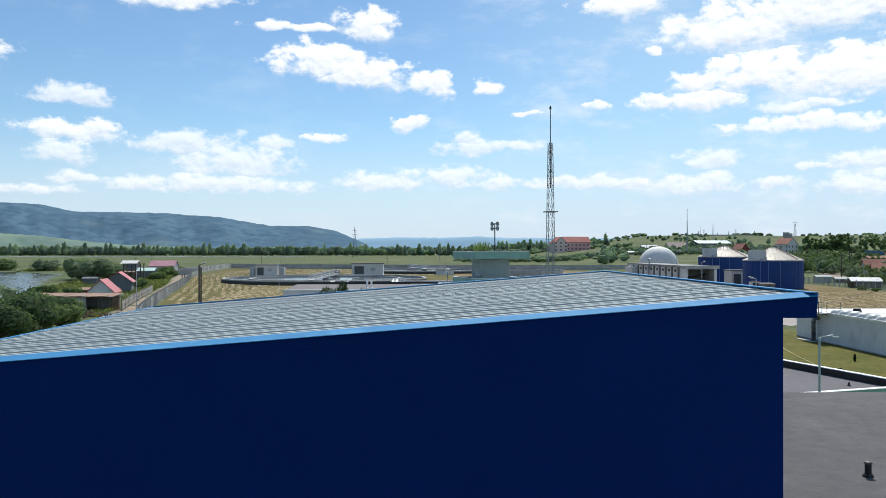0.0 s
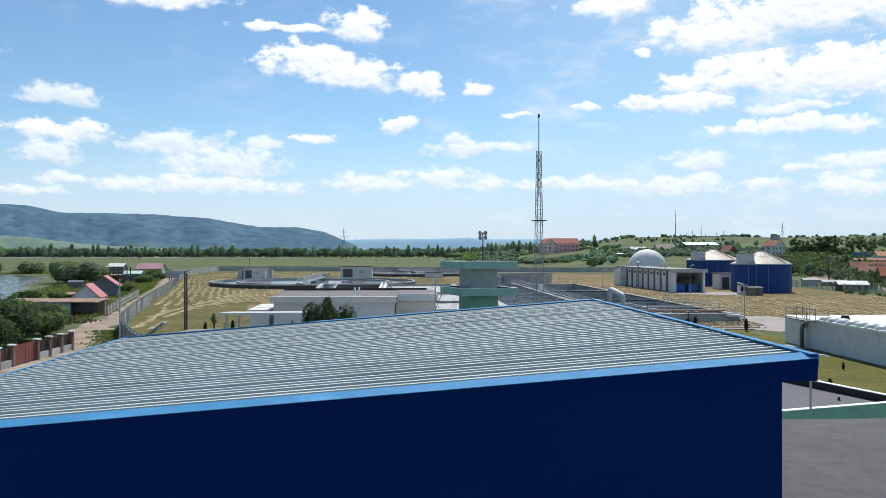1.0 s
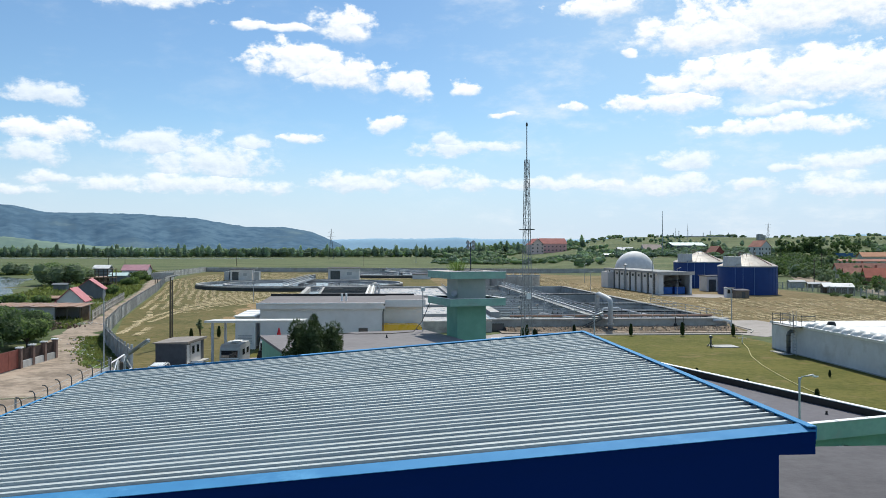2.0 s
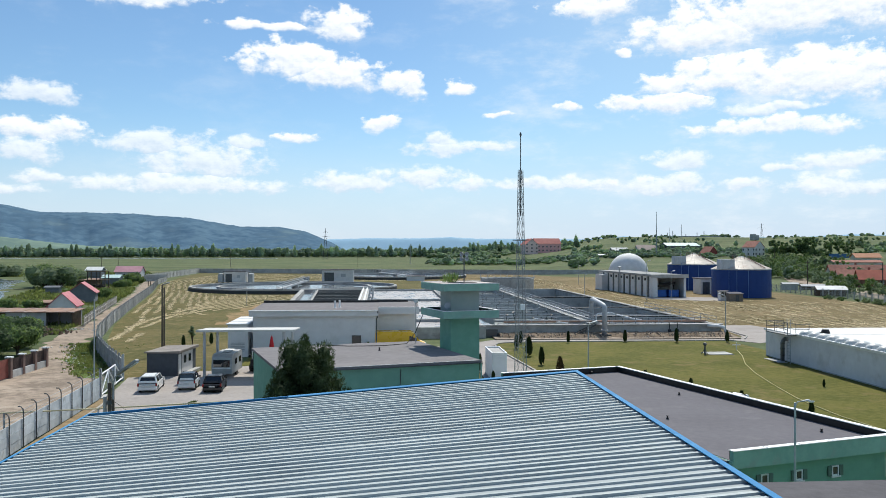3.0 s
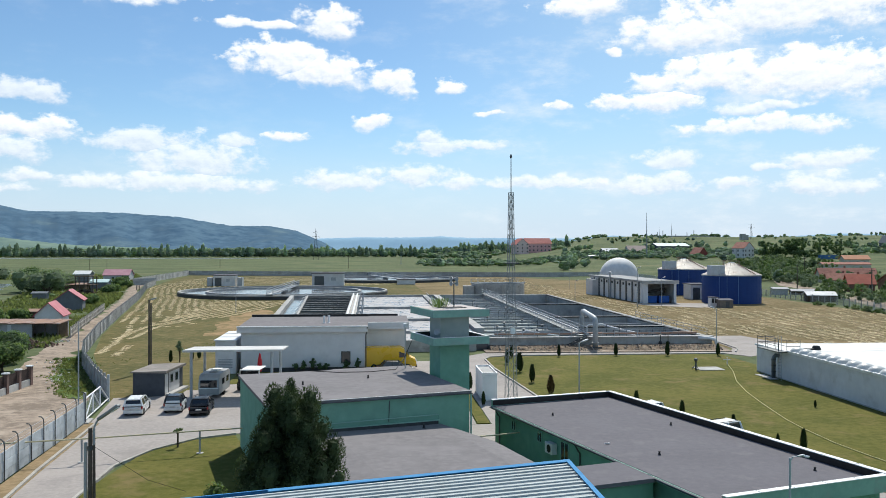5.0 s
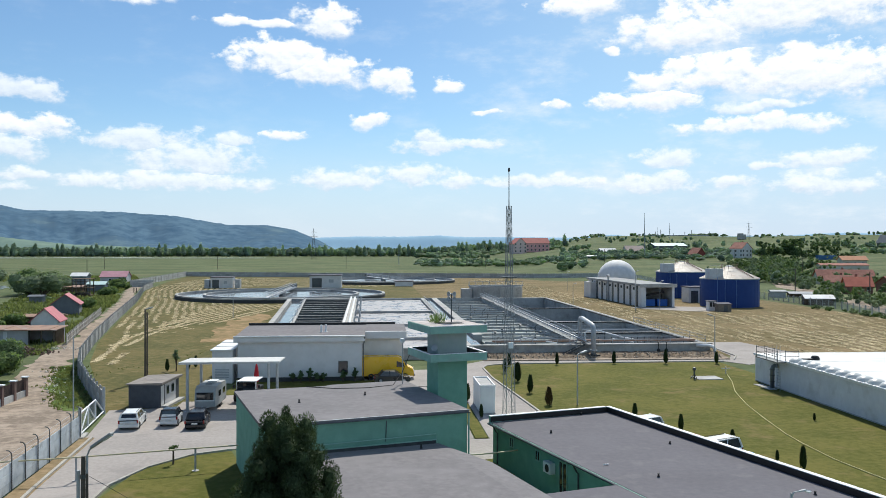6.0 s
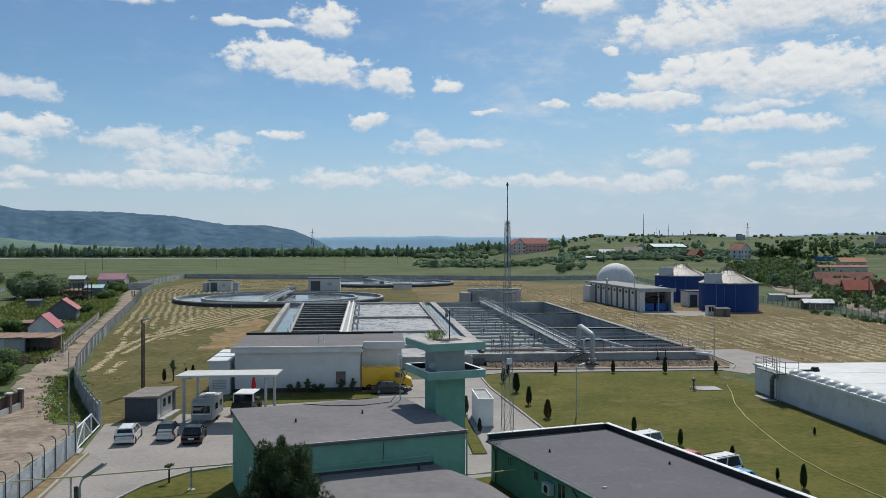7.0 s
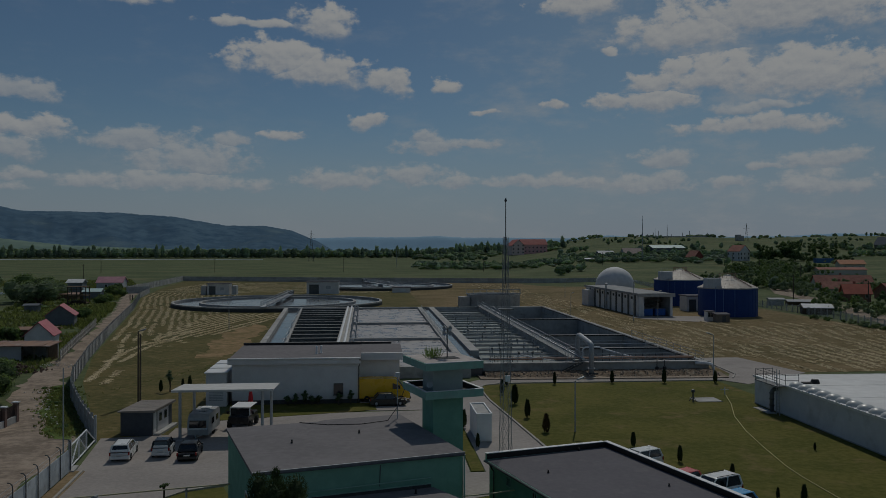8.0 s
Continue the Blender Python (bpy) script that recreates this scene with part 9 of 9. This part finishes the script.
BRIGHT = mat("bright_tile", (0.46, 0.12, 0.075), (0.36, 0.09, 0.06), 0.8, s1=0.8)
house("village_house", "brick house with a bright red tiled roof", at_land(143.5, 236, 72), 6, 7, 2.6, 2.4, M_REDBRICK, BRIGHT, 0.5, [("l", y, 1.1, 1.1, 1.2) for y in (-2.4, 0.6)], chimney=True)
house("village_house", "long village house with a red tiled roof", at_land(178, 300, 76), 7, 20, 2.8, 2.6, M_CREAM, M_BRICKRED, 0.5, [("l", y, 1.1, 1.2, 1.2) for y in (-8, -4, 0, 4, 8)], chimney=True)
house("village_house", "low house with a brownish tiled roof", at_land(158, 268, 70), 6, 11, 2.4, 2.0, M_CREAM, M_BRICKRED, 0.5, chimney=True)
house("village_house", "brick farm house with a faded tiled roof", at_land(164, 246, 100), 7, 12, 2.6, 2.2, M_REDBRICK, M_BRICKRED, 0.5, chimney=True)
house("village_house", "wide house with an orange tiled roof", at_land(264, 434, 80), 8, 13, 4.4, 2.0, M_CREAM, mat("orange_tile", (0.48, 0.22, 0.12), (0.4, 0.18, 0.1), 0.8, s1=0.6), 0.7, [("l", y, 1.5, 1.3, 1.5) for y in (-4, 0, 4)])
house("village_house", "low annex with a reddish roof", at_land(240, 404, 82), 7, 24, 2.6, 1.0, M_CREAM, M_BRICKRED, 0.4)
house("village_house", "white three storey house with a red roof", at_land(286, 618, 24), 11, 12, 7.6, 4.6, M_WHITE, M_BRICKRED, 0.4, [("f", x, z, 1.4, 1.7) for x in (-4, 0, 4) for z in (1.4, 4.8)] + [("l", x, z, 1.4, 1.7) for x in (-5, 0, 5) for z in (1.4, 4.8)], chimney=True)
house("village_house", "dark red wooden house with a red roof", at_land(256, 632, 20), 9, 10, 3.2, 4.8, mat("dark_red_boards", (0.22, 0.055, 0.045), (0.16, 0.04, 0.035), 0.8), M_BRICKRED, 0.4)
house("village_house", "white house with a pale pinkish roof", at_land(231, 714, 94), 11, 17, 4.0, 4.5, M_PALEWALL, mat("pale_pink_tile", (0.5, 0.38, 0.33), (0.42, 0.32, 0.28), 0.8, s1=0.4), 0.4)
M_GUESTROOF = mat("guest_red_roof", (0.42, 0.13, 0.11), (0.34, 0.1, 0.09), 0.8, s1=0.1)
M_PALEPINK = mat("pale_pink_render", (0.75, 0.58, 0.55), (0.66, 0.5, 0.48), 0.9, s1=0.1)
house("guest_house", "large pink guest house with a steep red roof", at_land(256, 1290, 98), 22, 42, 15, 8, M_PINKWALL, M_GUESTROOF, 1.0, [("l", y, z, 2.6, 2.6) for y in (-17, -10.5, -4, 2.5, 9, 15.5) for z in (2.5, 8.5)])
house("guest_house", "pink wing of the guest house with its gable forward", at_land(228, 1288, 8), 20, 28, 16, 9, M_PALEPINK, M_GUESTROOF, 1.0, [("f", y, z, 2.6, 2.6) for y in (-8, 0, 8) for z in (3, 8.5, 14)])
house("warehouse", "wide warehouse with a pale green roof", at_land(322, 876, 98), 18, 38, 5, 3.0, M_GREYBOARD, M_TEALROOF, 1.0, category="warehouse")
house("shelter", "white roofed shelter on the slope", at_land(213, 735, 96), 10, 15, 3, 3.0, M_GREYBOARD, M_MEMBRANE, 0.5, category="shed")
house("shelter", "low white roofed shed in the meadow", at_land(176, 640, 92), 8, 16, 1.6, 0.8, M_GREYBOARD, M_MEMBRANE, 0.5, category="shed")
house("barn", "dark steep roofed barn on the hill", at_land(590, 892, 20), 14, 18, 6, 8, M_GREYBOARD, M_GREYBOARD, 0.8)
house("shed", "shed with a bright white sheet roof", at_land(106, 192, 76), 4, 6.2, 1.6, 0.7, M_BROWNBOARD, M_MEMBRANE, 0.4, category="shed")
house("shed", "grey roofed shed behind the wire fence", at_land(118, 222, 76), 3.5, 6, 1.0, 0.4, M_BROWNBOARD, M_PALEWALL, 0.4, category="shed")
house("shed", "small pale shed behind the fence", at_land(111.4, 222, 76), 3, 3.8, 1.6, 0.3, M_PALEWALL, M_PALEWALL, 0.3, category="shed")
single("freight_container", Geo().box(-7, -1.5, 0, 7, 1.5, 3.2), mat("container_blue", (0.04, 0.13, 0.3), rough=0.6), "blue freight container among the trees", "container", m=at_land(322, 560, 5))
flat("village_lane", [(100, 150), (109, 176), (123, 222), (134, 252), (139, 276), (164, 330), (186, 372), (214, 440), (228, 452), (224, 436), (197, 372), (173, 330), (146, 276), (140, 250), (129, 218), (115, 172), (107, 150)], 0.06, M_DIRT, "pale dusty village lane", "lane", 0.4)


def wire_fence():
    t = thing("wire_fence", "pale post and mesh fence along the lane", "fence")
    post = mesh_of("post", Geo().box(-0.08, -0.08, 0, 0.08, 0.08, 1.9), M_FENCE)
    pts = stretch([(96.5, 140), (99.5, 156), (102.5, 176), (103.6, 214), (106, 260), (118, 372)], 2.8)
    for p, q, deg, ln in pts:
        ob = part("post", post, None, t)
        ob.matrix_basis = pose(p.x, p.y, 0, 0, 0, deg)
        g = Geo()
        for k in range(14):
            g.tube([(0.1 + k * (ln - 0.2) / 13, 0, 0.1), (0.1 + k * (ln - 0.2) / 13, 0, 1.7)], 0.016, 3, False)
        for z in (0.1, 0.9, 1.7):
            g.tube([(0.08, 0, z), (ln - 0.08, 0, z)], 0.02, 3, False)
        ob = part("mesh_panel", g, M_GALV, t)
        ob.matrix_basis = pose(p.x, p.y, 0, 0, 0, deg)


wire_fence()


def pylon(x, y, h, arms, label, name="pylon", w=0.08):
    t = thing(name, label, "pylon", pose(x, y, land(x, y)))
    r = h * (0.003 if name == "pylon" else 0.0022) + 0.06
    steel = M_DARKSTEEL if name == "pylon" else M_GALV
    b = h * w
    for sx in (-1, 1):
        for sy in (-1, 1):
            part("leg", Geo().tube([(sx * b, sy * b, 0), (sx * b * 0.25, sy * b * 0.25, h * 0.7), (0, 0, h)], r, 4), steel, t)
    n = 8
    for k in range(n):
        z0, z1 = h * 0.9 * k / n, h * 0.9 * (k + 1) / n
        f0, f1 = b * (1 - 0.8 * z0 / h), b * (1 - 0.8 * z1 / h)
        part("brace", Geo().tube([(-f0, 0, z0), (f1, 0, z1)], r * 0.7, 4).tube([(f0, 0, z0), (-f1, 0, z1)], r * 0.7, 4), steel, t)
    for z, half in arms:
        part("cross_arm", Geo().tube([(-half, 0, h * z), (0, 0, h * z + h * 0.02), (half, 0, h * z)], r, 4), steel, t)


pylon(-78, 1040, 40, [(0.72, 5), (0.86, 3.5)], "lattice power pylon beyond the meadow")
pylon(676, 1420, 32, [(0.7, 7), (0.9, 5)], "lattice power pylon on the skyline")
pylon(20, 700, 17, [], "slim steel mast in the meadow", "slim_mast", 0.02)
pylon(216, 640, 36, [], "slim lattice mast behind the dome", "slim_mast", 0.012)
pylon(569, 1530, 34, [(0.6, 1.5), (0.8, 1.5)], "antenna mast on the far hill", "slim_mast", 0.03)
pylon(545, 1530, 26, [], "thin mast on the far hill", "slim_mast", 0.01)
for x, y, h in ((-180, 560, 9), (-106, 560, 9), (-20, 560, 9), (76, 560, 9), (160, 560, 9), (-143, 420, 8), (122, 232, 8), (118, 190, 8), (178, 330, 9), (205, 420, 9), (236, 520, 9)):
    t = thing("utility_pole", "dark wooden utility pole with a cross bar", "utility pole", at_land(x, y), group="utility poles")
    part("pole", Geo().tube([(0, 0, 0), (0, 0, h)], [0.16, 0.11], 8), M_WOODPOLE, t)
    part("cross_bar", Geo().box(-0.7, -0.06, h - 0.6, 0.7, 0.06, h - 0.48), M_WOODPOLE, t)
t = thing("grain_silo_block", "grey silo block on the skyline", "silo", at_land(672, 1440))
part("block", Geo().box(-6, -6, 0, 6, 6, 9), M_CONCRETE, t)
part("head_house", Geo().box(-6, -5, 9.003, 1, 5, 11), M_CONCRETE, t)
t = thing("works_skyline", "old works with chimneys on the skyline", "factory", at_land(712, 1780))
part("hall", Geo().box(-90, -10, 0, 50, 10, 3), M_CONCRETE, t)
for k, x in enumerate((-96, -82, -70, -40, -14, 2, 22, 44)):
    part("chimney", Geo().tube([(x, 0, 0), (x, 0, 7 + 4 * (k % 3))], 0.8, 8), M_CONCRETE, t)


# ---------------------------------------------------------------- from plan units to metres
# The plan above is drawn in units of 1.22 m; the hills beyond already stand in metres.
UNIT = 1.22
for ob in list(scene.objects):
    if ob.parent is None and ob.type in {"MESH", "EMPTY"} and ob.name not in {"mountain_ridge", "far_hills", "foothills"}:
        ob.matrix_basis = Matrix.Scale(UNIT, 4) @ ob.matrix_basis
